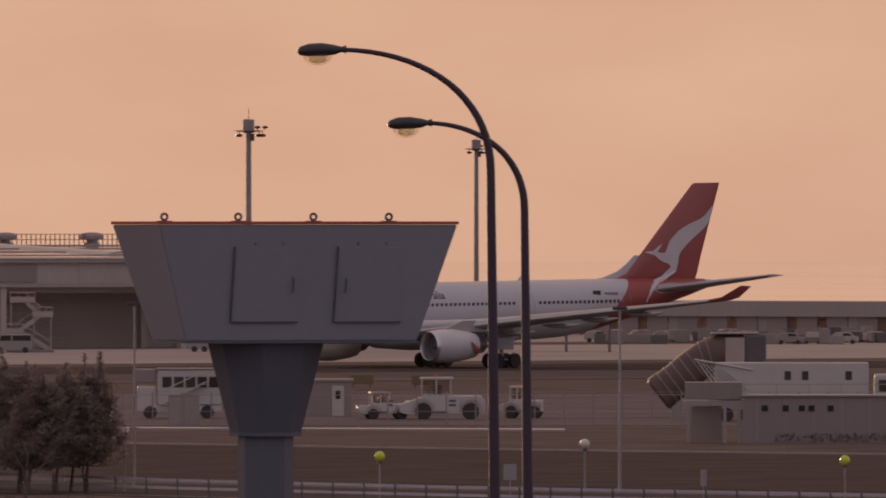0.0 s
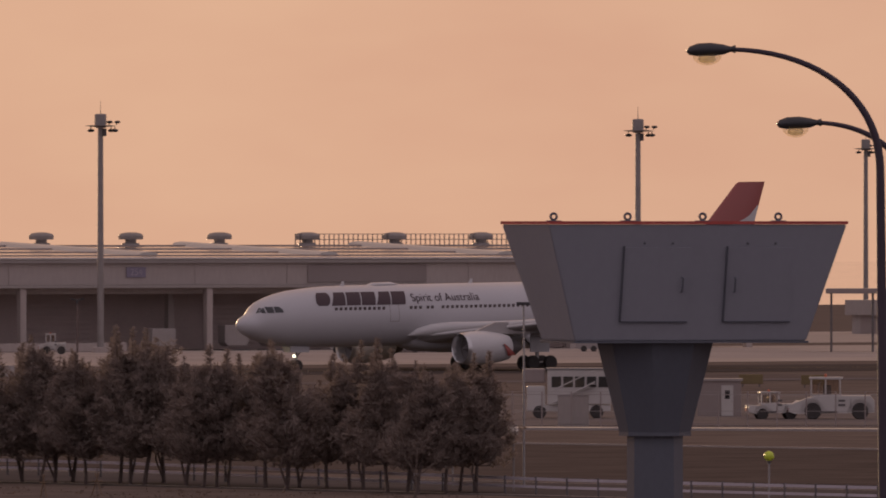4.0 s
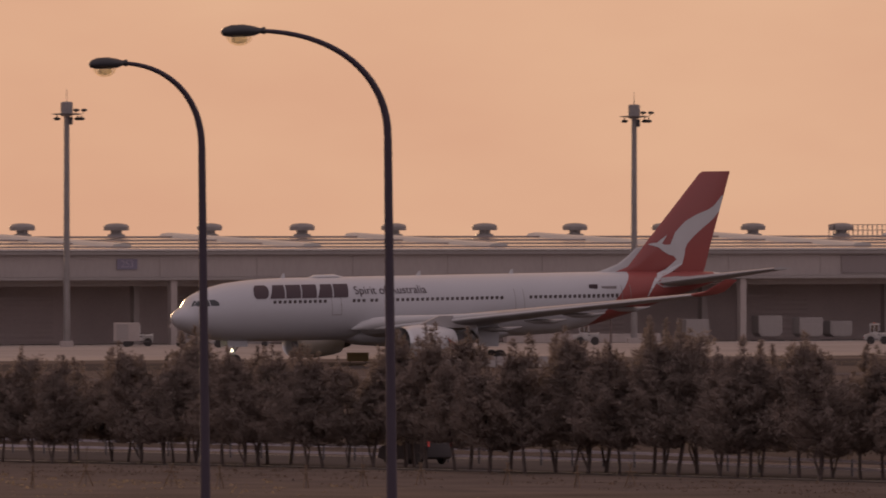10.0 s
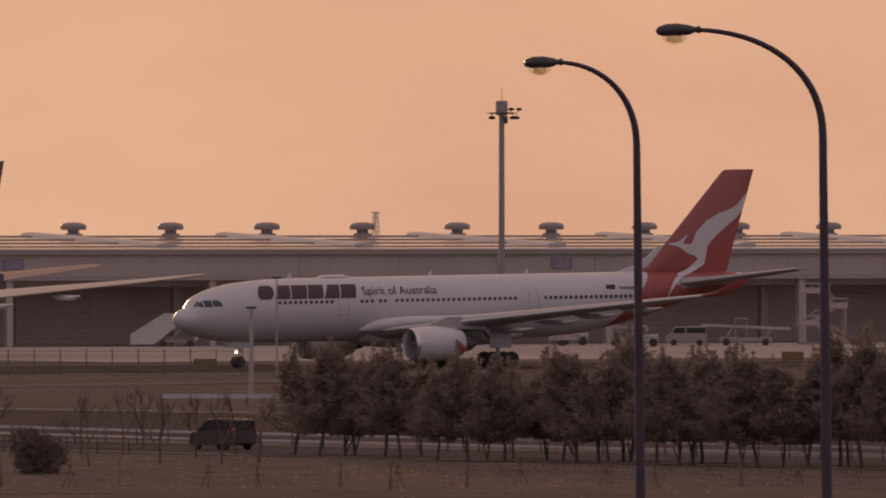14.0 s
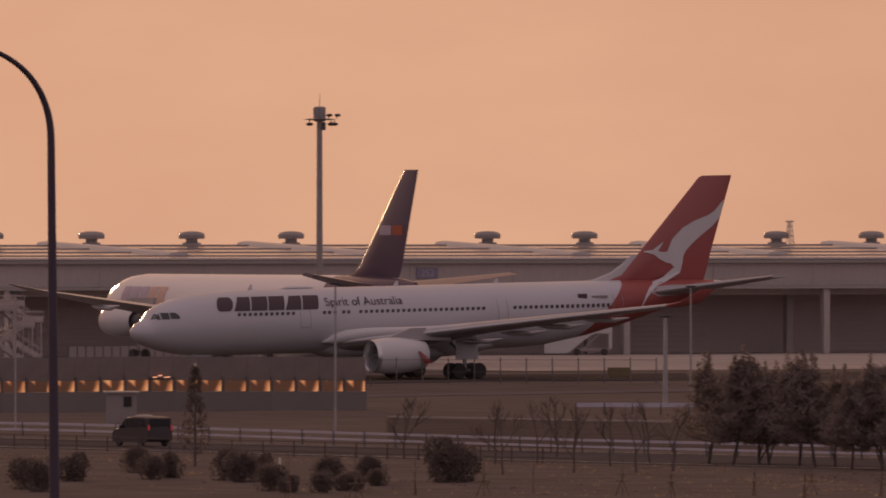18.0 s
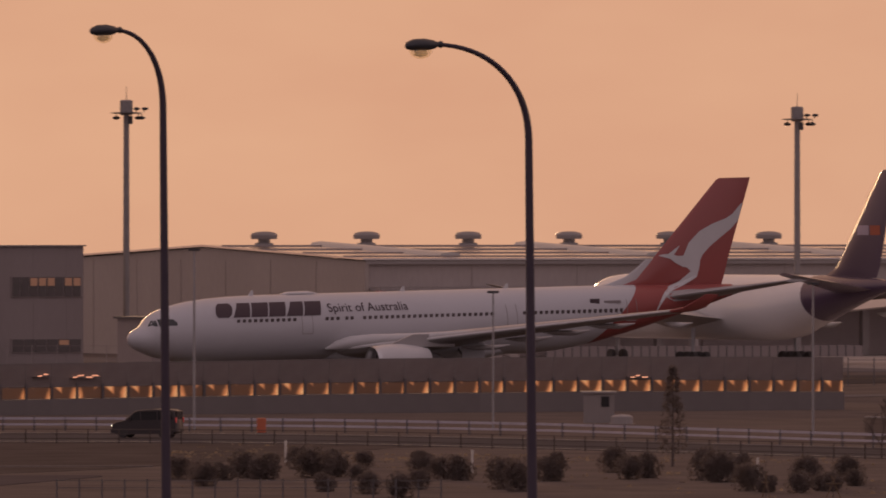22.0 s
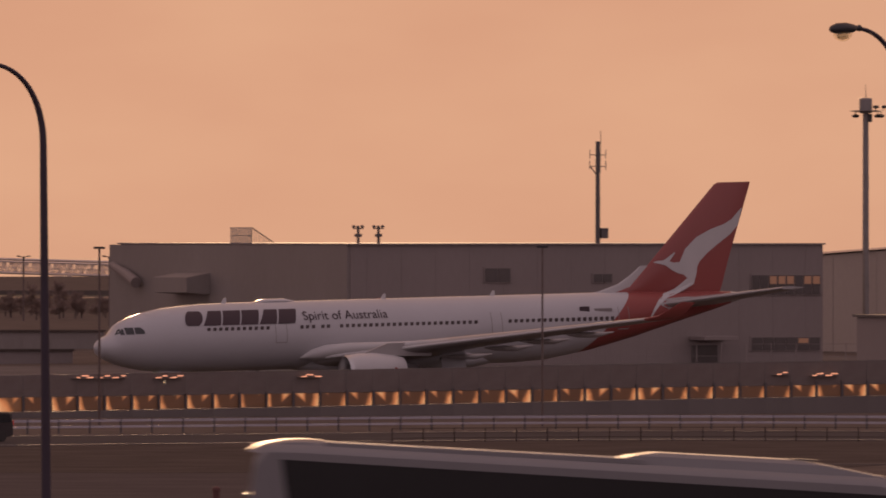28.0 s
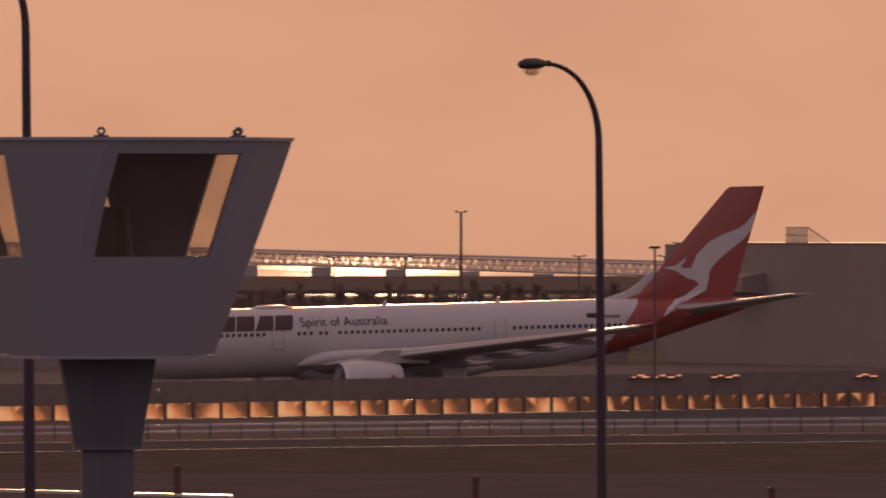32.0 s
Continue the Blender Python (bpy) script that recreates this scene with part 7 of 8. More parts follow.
def tug(m, L, label, tall=1.0, group=""):
    """Low aircraft tractor with a glazed cab, nose towards -x."""
    t = thing("tow_tractor", label, "tow tractor", m, group)
    k = L / 6.0
    side = [(0, 0.55), (0.05, 1.0), (1.3 * k, 1.35 * tall), (2.0 * k, 1.5 * tall), (L - 0.3, 1.5 * tall), (L, 1.3), (L, 0.5), (0.5, 0.4)]
    bm = bmesh.new()
    rr = []
    for y, s in ((-1.15, 0.0), (-1.05, 0.03), (1.05, 0.03), (1.15, 0.0)):
        rr.append([(x, y, z + (s if z > 1 else 0)) for x, z in side])
    part("body", fix(loft(bm, rr)), M_FLEET, t)
    cab = part("cab_frame", slab((1.55 * k, -0.95, 1.5 * tall), (3.7 * k, 0.95, 1.62 * tall)), M_FLEET, t)
    for x in (1.6 * k, 2.6 * k, 3.6 * k):
        for s in (-1, 1):
            part("cab_post", slab((x - 0.05, s * 0.9 - 0.05, 1.6 * tall), (x + 0.05, s * 0.9 + 0.05, 2.55 * tall)), M_FLEET, cab)
    part("cab_roof", slab((1.45 * k, -1.0, 2.55 * tall), (3.8 * k, 1.0, 2.7 * tall), 0.03), M_FLEET, cab)
    for s in (-1, 1):
        part("cab_window", slab((1.65 * k, s * 0.88 - 0.01, 1.65 * tall), (3.55 * k, s * 0.88 + 0.01, 2.5 * tall)), M_GLASS, cab)
    part("seat", slab((2.4 * k, -0.4, 1.62 * tall), (3.0 * k, 0.4, 2.2 * tall), 0.05), M_DARKSTEEL, cab)
    for x in (1.7 * k, L - 1.0 * k):
        for s in (-1, 1):
            wheel_part(t, x, s * 1.0, 0.55 * tall, 0.55 * tall, 0.4)
    for x in (1.7 * k, L - 1.0 * k):
        r = 0.55 * tall
        arch = [(x + (r + 0.22) * math.cos(q), r + (r + 0.22) * math.sin(q)) for q in [math.pi * i / 10 for i in range(11)]] + [(x + (r + 0.06) * math.cos(q), r + (r + 0.06) * math.sin(q)) for q in [math.pi * i / 10 for i in range(10, -1, -1)]]
        for s in (-1, 1):
            bm = loft(bmesh.new(), [[(px, s * 1.16, pz) for px, pz in arch], [(px, s * 1.24, pz) for px, pz in arch]], caps=False)
            part("wheel_arch", fix(bm), M_GREYCLAD, t)
    for s in (-1, 1):
        part("side_step", slab((2.2 * k, s * 1.2 - 0.1, 0.5), (3.4 * k, s * 1.2 + 0.1, 0.58)), M_DARKSTEEL, t)
        part("grab_rail", tube(bmesh.new(), [(2.1 * k, s * 1.1, 1.5 * tall), (2.1 * k, s * 1.12, 2.2 * tall), (2.3 * k, s * 1.0, 2.4 * tall)], 0.025, 5), M_DARKSTEEL, t)
        part("front_lamp", slab((0.0, s * 0.8 - 0.1, 0.86), (0.08, s * 0.8 + 0.1, 1.0), 0.01), M_LIP, t)
        part("panel_seam", slab((L * 0.72, s * 1.155 - 0.006, 0.75), (L * 0.725, s * 1.155 + 0.006, 1.45)), M_DARKSTEEL, t)
    for y in (-0.8, -0.3, 0.3, 0.8):
        part("bumper_stripe", slab((-0.03, y - 0.15, 0.55), (0.02, y + 0.1, 0.8)), M_RED, t)
    part("beacon", lathe(bmesh.new(), [(2.7 * tall, 0.09), (2.86 * tall, 0.08), (2.9 * tall, 0.02)], 8, "z"), M_ORANGE, t, m=pose(2.6 * k, 0, 0))
    for y in (0.2, 0.5):
        part("vent_slot", slab((L * 0.58, -1.18, 0.75 + y), (L * 0.66, -1.151, 0.9 + y)), M_DARKSTEEL, t)
    return t


def facing(u, d, turn=0.0, z=0.0):
    p = spot(u, d)
    return pose(p.x, p.y, gz(p.x, p.y) + z, 0, 0, -math.degrees(TURN + (u + 2352) / STEP) + turn)


tug(facing(706, 985), 6.0, "white aircraft tow tractor with glazed cab in the yard", 1.1, "tractors in the yard")
tug(facing(632, 985, 6), 3.6, "small white baggage tractor with roofed cab in the yard", 0.72, "tractors in the yard")
tug(facing(884, 990, -4), 3.0, "small white baggage tractor half hidden by lamp posts", 0.85, "tractors in the yard")


def loader(m):
    """Cabin lift truck: chassis, raised glazed body and stairs."""
    t = thing("catering_truck", "white lift truck with glazed body and side stairs in the yard", "truck", m)
    part("chassis", slab((0.2, -1.1, 0.5), (5.9, 1.1, 0.95), 0.04), M_FLEET, t)
    part("driver_cab", slab((0.0, -1.15, 0.5), (1.3, 1.15, 2.3), 0.12), M_FLEET, t)
    part("cab_glass", slab((-0.02, -1.0, 1.35), (0.3, 1.0, 2.05), 0.02), M_CABINGLASS, t)
    body = part("box_body", slab((1.45, -1.2, 1.0), (5.9, 1.2, 3.45), 0.06), M_FLEET, t)
    for k in range(5):
        part("window", slab((1.75 + 0.82 * k, -1.235, 2.2), (2.42 + 0.82 * k, -1.203, 2.95), 0.01), M_CABINGLASS, body)
    part("roof_rim", slab((1.35, -1.3, 3.45), (6.0, 1.3, 3.55), 0.02), M_STEEL, body)
    bm = bmesh.new()
    for k in range(8):
        box(bm, (1.6 + 0.4 * k, -1.75, 1.0 + 0.2 * k), (2.05 + 0.4 * k, -1.25, 1.05 + 0.2 * k))
    rod(bm, (1.6, -1.75, 1.0), (4.8, -1.75, 2.6), 0.05, n=5)
    rod(bm, (1.6, -1.75, 1.9), (4.8, -1.75, 3.4), 0.04, n=5)
    part("side_stairs", bm, M_FLEET, t)
    part("front_rack", slab((-0.3, -1.0, 2.5), (1.3, 1.0, 3.5), 0.1), M_DARKCLAD, t)
    for x in (0.9, 4.9):
        for s in (-1, 1):
            wheel_part(t, x, s * 1.0, 0.48, 0.48, 0.3)


loader(facing(243, 990))
hut = thing("guard_hut", "grey guard hut with a white door beside the yard", "hut", facing(545, 1000))
part("wall", slab((0, 0, 0), (3.1, 2.4, 2.5)), M_DARKCLAD, hut)
part("roof", slab((-0.12, -0.12, 2.5), (3.22, 2.5, 2.68), 0.02), M_GREYCLAD, hut)
dr = part("door", slab((1.7, -0.06, 0.05), (2.55, -0.003, 2.2), 0.01), M_FLEET, hut, "white door with a small dark window")
part("door_window", slab((1.95, -0.075, 1.25), (2.3, -0.061, 1.85)), M_CABINGLASS, dr)
part("door_handle", slab((2.42, -0.1, 1.0), (2.48, -0.061, 1.12)), M_STEEL, dr)
box2 = thing("switch_cabinet", "grey metal switch cabinet behind the fence", "cabinet", facing(298, 950))
part("body", slab((0, 0, 0), (2.1, 0.8, 2.1), 0.03), M_GREYCLAD, box2)
for x in (0.05, 1.08):
    part("door", slab((x, -0.03, 0.15), (x + 0.98, -0.002, 2.0), 0.01), M_GREYCLAD, box2)
part("roof", slab((-0.06, -0.06, 2.1), (2.16, 0.86, 2.18)), M_STEEL, box2)

# passenger boarding stairs truck with brown covered tunnel (parked boarding bridge)
pb = thing("boarding_bridge", "parked boarding bridge with brown ribbed tunnel and white cabin", "boarding bridge", facing(1165, 990))
def tunnel_ring(x, c, r, tilt):
    """A round-shouldered section of the tunnel, leaning back by tilt."""
    out = []
    for k in range(16):
        t = 2 * math.pi * k / 16
        y, z = 1.42 * math.copysign(abs(math.cos(t)) ** 0.6, math.cos(t)) * r, 1.25 * math.copysign(abs(math.sin(t)) ** 0.6, math.sin(t)) * r
        out.append((x - z * math.sin(tilt), y, c + z * math.cos(tilt)))
    return out


SPINE = [(0.45, 2.05), (0.8, 2.3), (1.4, 2.75), (2.3, 3.5), (3.2, 4.2), (4.1, 4.65), (6.0, 4.7)]
bm = loft(bmesh.new(), [tunnel_ring(x, c, 1.0, 0.66 if x < 3 else 0.3 if x < 4 else 0.0) for x, c in SPINE])
tn = part("tunnel", fix(bm), M_BRICKRED, pb, "sloping brown ribbed tunnel", True)
for k in range(7):
    x = 0.6 + 0.5 * k
    c = float(np.interp(x, *zip(*SPINE)))
    tilt = 0.66 if x < 3 else 0.3
    bm = loft(bmesh.new(), [tunnel_ring(x, c, 1.04, tilt), tunnel_ring(x + 0.07, c + 0.055, 1.04, tilt)])
    part("rib", fix(bm), M_ENDCLAD, tn)
bm = loft(bmesh.new(), [tunnel_ring(-0.05, 1.65, 0.9, 0.66), tunnel_ring(0.1, 1.75, 1.06, 0.66), tunnel_ring(0.5, 2.08, 1.06, 0.66)])
part("end_collar", fix(bm), M_BRICKRED, tn, "rounded end collar", True)
for x in (1.2, 6.2):
    part("support_leg", slab((x - 0.3, -0.9, 0), (x + 0.3, 0.9, 3.4 if x > 3 else 1.2)), M_STEEL, pb)
part("end_cab", slab((6.05, -1.5, 3.3), (7.55, 1.5, 5.95), 0.2), M_DARKSTEEL, pb, "dark hooded end of the tunnel")
part("tunnel_roof", slab((3.7, -1.45, 5.94), (7.0, 1.45, 6.06), 0.02), M_GREYCLAD, pb)
part("cream_panel", slab((4.7, -1.49, 3.6), (6.0, -1.46, 5.7)), M_GABLE, pb)
tr = thing("site_truck", "long white mobile cabin unit with small windows behind the fence", "truck", facing(1265, 975))
body = part("body", slab((0, -1.2, 1.6), (10.6, 1.2, 4.1), 0.08), M_FLEET, tr)
for x in (4.8, 6.0, 9.0):
    part("window", slab((x, -1.235, 2.9), (x + 0.45, -1.203, 3.5), 0.01), M_CABINGLASS, body)
part("chassis", slab((-2.2, -1.0, 0.8), (11.5, 1.0, 1.5), 0.05), M_GREYCLAD, tr)
bm = bmesh.new()
for k in range(7):
    rod(bm, (0.2 + 0.35 * k, -1.25, 2.2), (-1.2 + 0.3 * k, -1.25, 4.2 - 0.1 * k), 0.05, n=5)
rod(bm, (-1.4, -1.25, 4.3), (2.6, -1.25, 3.6), 0.08, n=5)
part("folded_ladder", bm, M_FLEET, tr)
part("driver_cab", slab((11.0, -1.15, 0.9), (13.0, 1.15, 3.3), 0.15), M_FLEET, tr)
part("cab_glass", slab((11.3, -1.17, 2.1), (12.9, -1.152, 2.9)), M_CABINGLASS, tr)
for x in (0.8, 2.2, 9.6, 12.0):
    for s in (-1, 1):
        wheel_part(tr, x, s * 0.95, 0.5, 0.5, 0.3)
st = thing("site_office", "low grey site office with small square windows behind the fence", "site office", facing(1314, 880))
body = part("body", slab((0, 0, 0), (14.5, 3.0, 2.9)), M_DARKCLAD, st)
part("roof", slab((-0.1, -0.15, 2.9), (14.7, 3.2, 3.02), 0.02), M_GREYCLAD, st)
for x in (1.2, 2.5, 3.5, 4.1, 5.3):
    part("window", slab((x, -0.05, 2.0), (x + 0.38, -0.003, 2.36)), M_CABINGLASS, body)
for k in range(8):
    part("wall_batten", slab((0.9 + 1.75 * k, -0.03, 0.1), (0.98 + 1.75 * k, -0.002, 2.85)), M_GREYCLAD, body)
part("roof_rail", slab((0.0, -0.1, 3.65), (14.5, -0.06, 3.7)), M_STEEL, st)
for k in range(8):
    part("rail_post", slab((0.1 + 2.0 * k, -0.1, 3.02), (0.15 + 2.0 * k, -0.06, 3.65)), M_STEEL, st)
part("porch", slab((-3.6, 0.2, 2.7), (-0.02, 2.8, 3.8), 0.04), M_ENDCLAD, st, "grey porch box")
for x in (-3.5, -1.2, -0.3):
    part("porch_post", slab((x, 0.3, 0), (x + 0.2, 0.5, 2.45)), M_GREYCLAD, st)
part("dark_opening", slab((-3.2, 1.6, 0.1), (-1.3, 1.8, 2.3)), M_DARKCLAD, st)
bm = bmesh.new()
random.seed(91)
for k in range(260):
    tuft(bm, Vector((random.uniform(1.5, 13), random.uniform(-1.4, -0.6), random.uniform(0.05, 0.55))), Vector((0, -0.2, 1)), 0.22, 4)
solid("hedge", bm, M_BUSH, "low dark hedge before the site office", "hedge", m=facing(1330, 879))

# ---- apron clutter before the warehouse ----


def stair_truck(m):
    """Covered passenger stairs on a low chassis, foot towards -x."""
    t = thing("passenger_stairs", "white covered mobile passenger stairs parked at the warehouse", "passenger stairs", m, "passenger stairs on the apron")
    part("chassis", slab((2.6, -1.0, 0.4), (6.7, 1.0, 0.75), 0.05), M_DARKCLAD, t)
    flank = [(0.0, 0.25), (0.0, 1.15), (3.5, 3.3), (5.4, 3.25), (6.9, 2.85), (6.9, 2.2), (5.3, 2.3), (4.7, 2.05), (2.7, 0.5), (2.3, 0.25)]
    for s in (-1, 1):
        part("side_panel", fix(prism(bmesh.new(), flank, "y", s * 1.05 - 0.04, s * 1.05 + 0.04)), M_FLEET, t)
    roof = [(0.0, 1.15), (3.5, 3.3), (5.4, 3.25), (6.9, 2.85), (6.9, 2.95), (5.4, 3.36), (3.45, 3.42), (-0.05, 1.25)]
    part("roof", fix(prism(bmesh.new(), roof, "y", -1.12, 1.12)), M_FLEET, t)
    step = link_mesh("step", slab((0, -0.95, 0), (0.3, 0.95, 0.05)), M_STEEL)
    for k in range(13):
        piece("step", step, t, pose(0.5 + 0.29 * k, 0, 0.35 + 0.15 * k))
    part("platform", slab((4.4, -1.0, 2.2), (6.8, 1.0, 2.3)), M_STEEL, t)
    for s in (-1, 1):
        part("support_leg", slab((6.55, s * 0.95 - 0.1, 0.7), (6.9, s * 0.95 + 0.1, 2.2), 0.02), M_FLEET, t)
        part("strut", rod(bmesh.new(), (4.0, s * 0.9, 0.7), (5.6, s * 0.9, 2.2), 0.08, n=6), M_STEEL, t)
    for x in (3.3, 6.1):
        for s in (-1, 1):
            wheel_part(t, x, s * 0.95, 0.36, 0.36, 0.25)
    return t


stair_truck(facing(-2172, 1440, 0))


def lattice_stairs(m):
    """Zig-zag maintenance stairs: panelled flights between railed landings on a light frame."""
    t = thing("maintenance_stairs", "white zig-zag steel maintenance stairs on the apron", "maintenance stairs", m, "maintenance stairs on the apron")
    for z, x0, x1 in ((1.95, -0.4, 1.6), (3.75, 2.6, 4.7), (5.3, 0.2, 2.8)):
        part("landing", slab((x0, -1.0, z), (x1, 1.0, z + 0.16)), M_WALL, t)
        for s in (-1, 1):
            bm = bmesh.new()
            for h in (0.55, 1.05):
                rod(bm, (x0, s, z + h), (x1, s, z + h), 0.05, n=5)
            for k in range(4):
                x = x0 + (x1 - x0) * k / 3
                rod(bm, (x, s, z + 0.16), (x, s, z + 1.05), 0.04, n=5)
            part("handrail", bm, M_WALL, t)
        part("kick_panel", slab((x0, -1.04, z + 0.16), (x1, -1.0, z + 0.5)), M_WALL, t)
    for x in (0.3, 2.7, 4.5):
        for s in (-0.95, 0.95):
            part("frame_post", rod(bmesh.new(), (x, s, 0), (x, s, 5.3 if x < 3 else 3.75), 0.06, n=6), M_WALL, t)
    for x0, z0, x1, z1 in ((4.6, 0.1, 1.5, 2.0), (0.9, 2.05, 3.3, 3.8), (3.4, 3.85, 1.8, 5.35)):
        for s in (-0.8, 0.8):
            bm = loft(bmesh.new(), [[(x0, s - 0.04, z0 - 0.2), (x0, s + 0.04, z0 - 0.2), (x0, s + 0.04, z0 + 0.35), (x0, s - 0.04, z0 + 0.35)], [(x1, s - 0.04, z1 - 0.2), (x1, s + 0.04, z1 - 0.2), (x1, s + 0.04, z1 + 0.35), (x1, s - 0.04, z1 + 0.35)]])
            part("stringer", fix(bm), M_WALL, t)
            part("flight_rail", rod(bmesh.new(), (x0, s, z0 + 1), (x1, s, z1 + 1), 0.05, n=5), M_WALL, t)
        for k in range(9):
            q = (k + 0.5) / 9
            part("step", slab((x0 + (x1 - x0) * q - 0.14, -0.76, z0 + (z1 - z0) * q), (x0 + (x1 - x0) * q + 0.14, 0.76, z0 + (z1 - z0) * q + 0.05)), M_STEEL, t)
    part("base", slab((-0.2, -1.05, 0.0), (4.8, 1.05, 0.3), 0.03), M_DARKCLAD, t)
    return t


m0 = lattice_stairs(facing(15, 1492))
for u, d in ((-985, 1462), (-3145, 1390), (-3165, 1320)):
    copy_thing(m0, facing(u, d, 10))
# white vans toned down to a dull grey
M_VANGREY = mat("dull_grey_van_paint", (0.27, 0.245, 0.235), 0.5, vary=0.12, scale=1.5, bump=0.02)
BOX_SIDE = [(0.0, 0.4), (0.05, 1.0), (0.55, 1.25), (0.9, 1.95), (4.2, 2.0), (4.3, 0.5), (4.1, 0.35), (0.3, 0.3)]
for k, (u, d, turn) in enumerate(((-14, 1488, 0), (-1225, 1452, 0), (330, 1500, 0), (420, 1500, 180))):
    car_body("apron_van", "white airport service van parked at the warehouse", facing(u, d, turn), BOX_SIDE, 1.8, M_VANGREY, [[(0.75, 1.3), (1.0, 1.85), (2.0, 1.85), (2.0, 1.3)], [(2.15, 1.3), (2.15, 1.85), (4.1, 1.85), (4.1, 1.3)]], (0.85, 3.5), 0.34, "van", "service vans on the apron")


def belt_loader(m, length):
    """Baggage belt loader: low chassis, long inclined conveyor and a seat post."""
    t = thing("belt_loader", "grey baggage belt loader parked before the warehouse", "belt loader", m, "belt loaders on the apron")
    part("chassis", slab((length * 0.2, -0.8, 0.4), (length * 0.8, 0.8, 0.85), 0.05), M_VANGREY, t)
    bm = loft(bmesh.new(), [[(x, y, z) for y, z in ((-0.55, c - 0.15), (0.55, c - 0.15), (0.55, c + 0.12), (-0.55, c + 0.12))] for x, c in ((0, 2.15), (length, 1.75))])
    part("conveyor", fix(bm), M_WALL, t)
    for x in (0.28, 0.72):
        part("lift_arm", rod(bmesh.new(), (length * x, -0.5, 0.8), (length * (x + 0.08), -0.5, 1.9), 0.09, n=6), M_STEEL, t)
    part("seat", slab((length * 0.42, -0.75, 0.85), (length * 0.48, -0.3, 1.4), 0.04), M_DARKSTEEL, t)
    part("canopy", slab((length * 0.38, -0.8, 2.75), (length * 0.52, 0.6, 2.85), 0.02), M_WALL, t)
    for x in (0.385, 0.51):
        part("canopy_post", slab((length * x - 0.04, -0.78, 0.85), (length * x + 0.04, -0.7, 2.75)), M_STEEL, t)
    for x in (0.28, 0.72):
        for s in (-1, 1):
            wheel_part(t, length * x, s * 0.75, 0.38, 0.38, 0.25)


for u, d, n in ((-105, 1478, 2.6), (-1290, 1440, 3.0), (-1420, 1455, 3.4), (-620, 1470, 2.8)):
    tug(facing(u, d), n, "small grey baggage tractor parked before the warehouse", 0.8, "baggage tractors on the apron")
belt_loader(facing(-1162, 1452), 9.2)
belt_loader(facing(-1335, 1448, 8), 4.6)
bx = thing("box_trailer", "pale box trailer parked at the warehouse", "trailer", facing(-1432, 1448))
part("box", slab((0, -1.1, 0.6), (2.7, 1.1, 2.5), 0.04), M_WALL, bx)
part("door", slab((0.3, -1.14, 0.75), (1.5, -1.102, 2.35), 0.01), M_GREYCLAD, bx)
part("drawbar", slab((2.7, -0.1, 0.5), (3.7, 0.1, 0.62)), M_DARKSTEEL, bx)
for s in (-1, 1):
    wheel_part(bx, 1.35, s * 0.95, 0.4, 0.4, 0.25)
# cargo containers and dollies in the bays
ubm = fix(prism(bmesh.new(), [(-1.5, 0.5), (-1.1, 0.12), (1.1, 0.12), (1.5, 0.5), (1.5, 2.2), (-1.5, 2.2)], "y", -0.75, 0.75))
bmesh.ops.bevel(ubm, geom=list(ubm.edges), offset=0.04, segments=1, affect="EDGES")
uld_me = link_mesh("shell", ubm, M_GREYCLAD)
uld_door = link_mesh("curtain", slab((-1.25, -0.79, 0.3), (1.25, -0.752, 2.05), 0.02), M_GREYCLAD)
dolly = link_mesh("dolly", slab((-1.6, -0.85, 0.0), (1.6, 0.85, 0.11)), M_DARKSTEEL)
random.seed(55)
for k in range(40):
    u = -2200 + 62 * k + random.uniform(-20, 20)
    if random.random() < 0.25 or not -420 < u < -150:
        continue
    p = on_line(u, WY - random.uniform(0.5, 6))
    t = thing("cargo_container", "pale aluminium cargo container on a low dolly at the warehouse", "container", pose(p.x, p.y, gz(p.x, p.y) + 0.35, 0, 0, random.uniform(-8, 8)), "cargo containers in the bays")
    piece("shell", uld_me, t, Matrix.Identity(4)).scale = (1, 1, random.uniform(0.75, 1.1))
    piece("curtain", uld_door, t, Matrix.Identity(4)).scale = (1, 1, 0.75)
    piece("dolly", dolly, t, pose(0, 0, -0.33))
low = thing("concrete_barrier_row", "row of low pale concrete blocks on the apron edge", "barrier blocks")
blk = link_mesh("block", slab((-1.4, -0.4, 0), (1.4, 0.4, 0.95), 0.06), M_WALL)
for k in range(14):
    p = on_line(-720 + 21 * k - (40 if k > 7 else 0), WY - 7)
    piece("block", blk, low, pose(p.x, p.y, 0.03))
lf = thing("blast_panel_row", "row of low grey blast panels beside the taxiway", "barrier panels")
lp = link_mesh("blast_panel", fix(prism(bmesh.new(), [(-0.1, 0.0), (0.5, 0.0), (0.3, 0.95), (0.2, 0.95)], "x", 0.04, 0.9)), M_GREYCLAD)
a, c = spot(-885, 1258), spot(-662, 1258)
for k in range(12):
    q = a.lerp(c, k / 12)
    piece("blast_panel", lp, lf, pose(q.x, q.y, gz(q.x, q.y) + 0.03, 0, 0, math.degrees(math.atan2(c.y - a.y, c.x - a.x))))
pf = thing("pale_panel_fence", "low fence of dull brown panels before the warehouse", "fence")
pp = link_mesh("fence_panel", slab((0.06, -0.03, 0.05), (0.92, 0.03, 1.15), 0.01), M_DARKCLAD)
fp = link_mesh("fence_post", slab((-0.05, -0.06, 0.0), (0.05, 0.06, 1.2)), M_DARKSTEEL)
x0, x1 = on_line(-3014, WY - 6).x, on_line(-2440, WY - 6).x
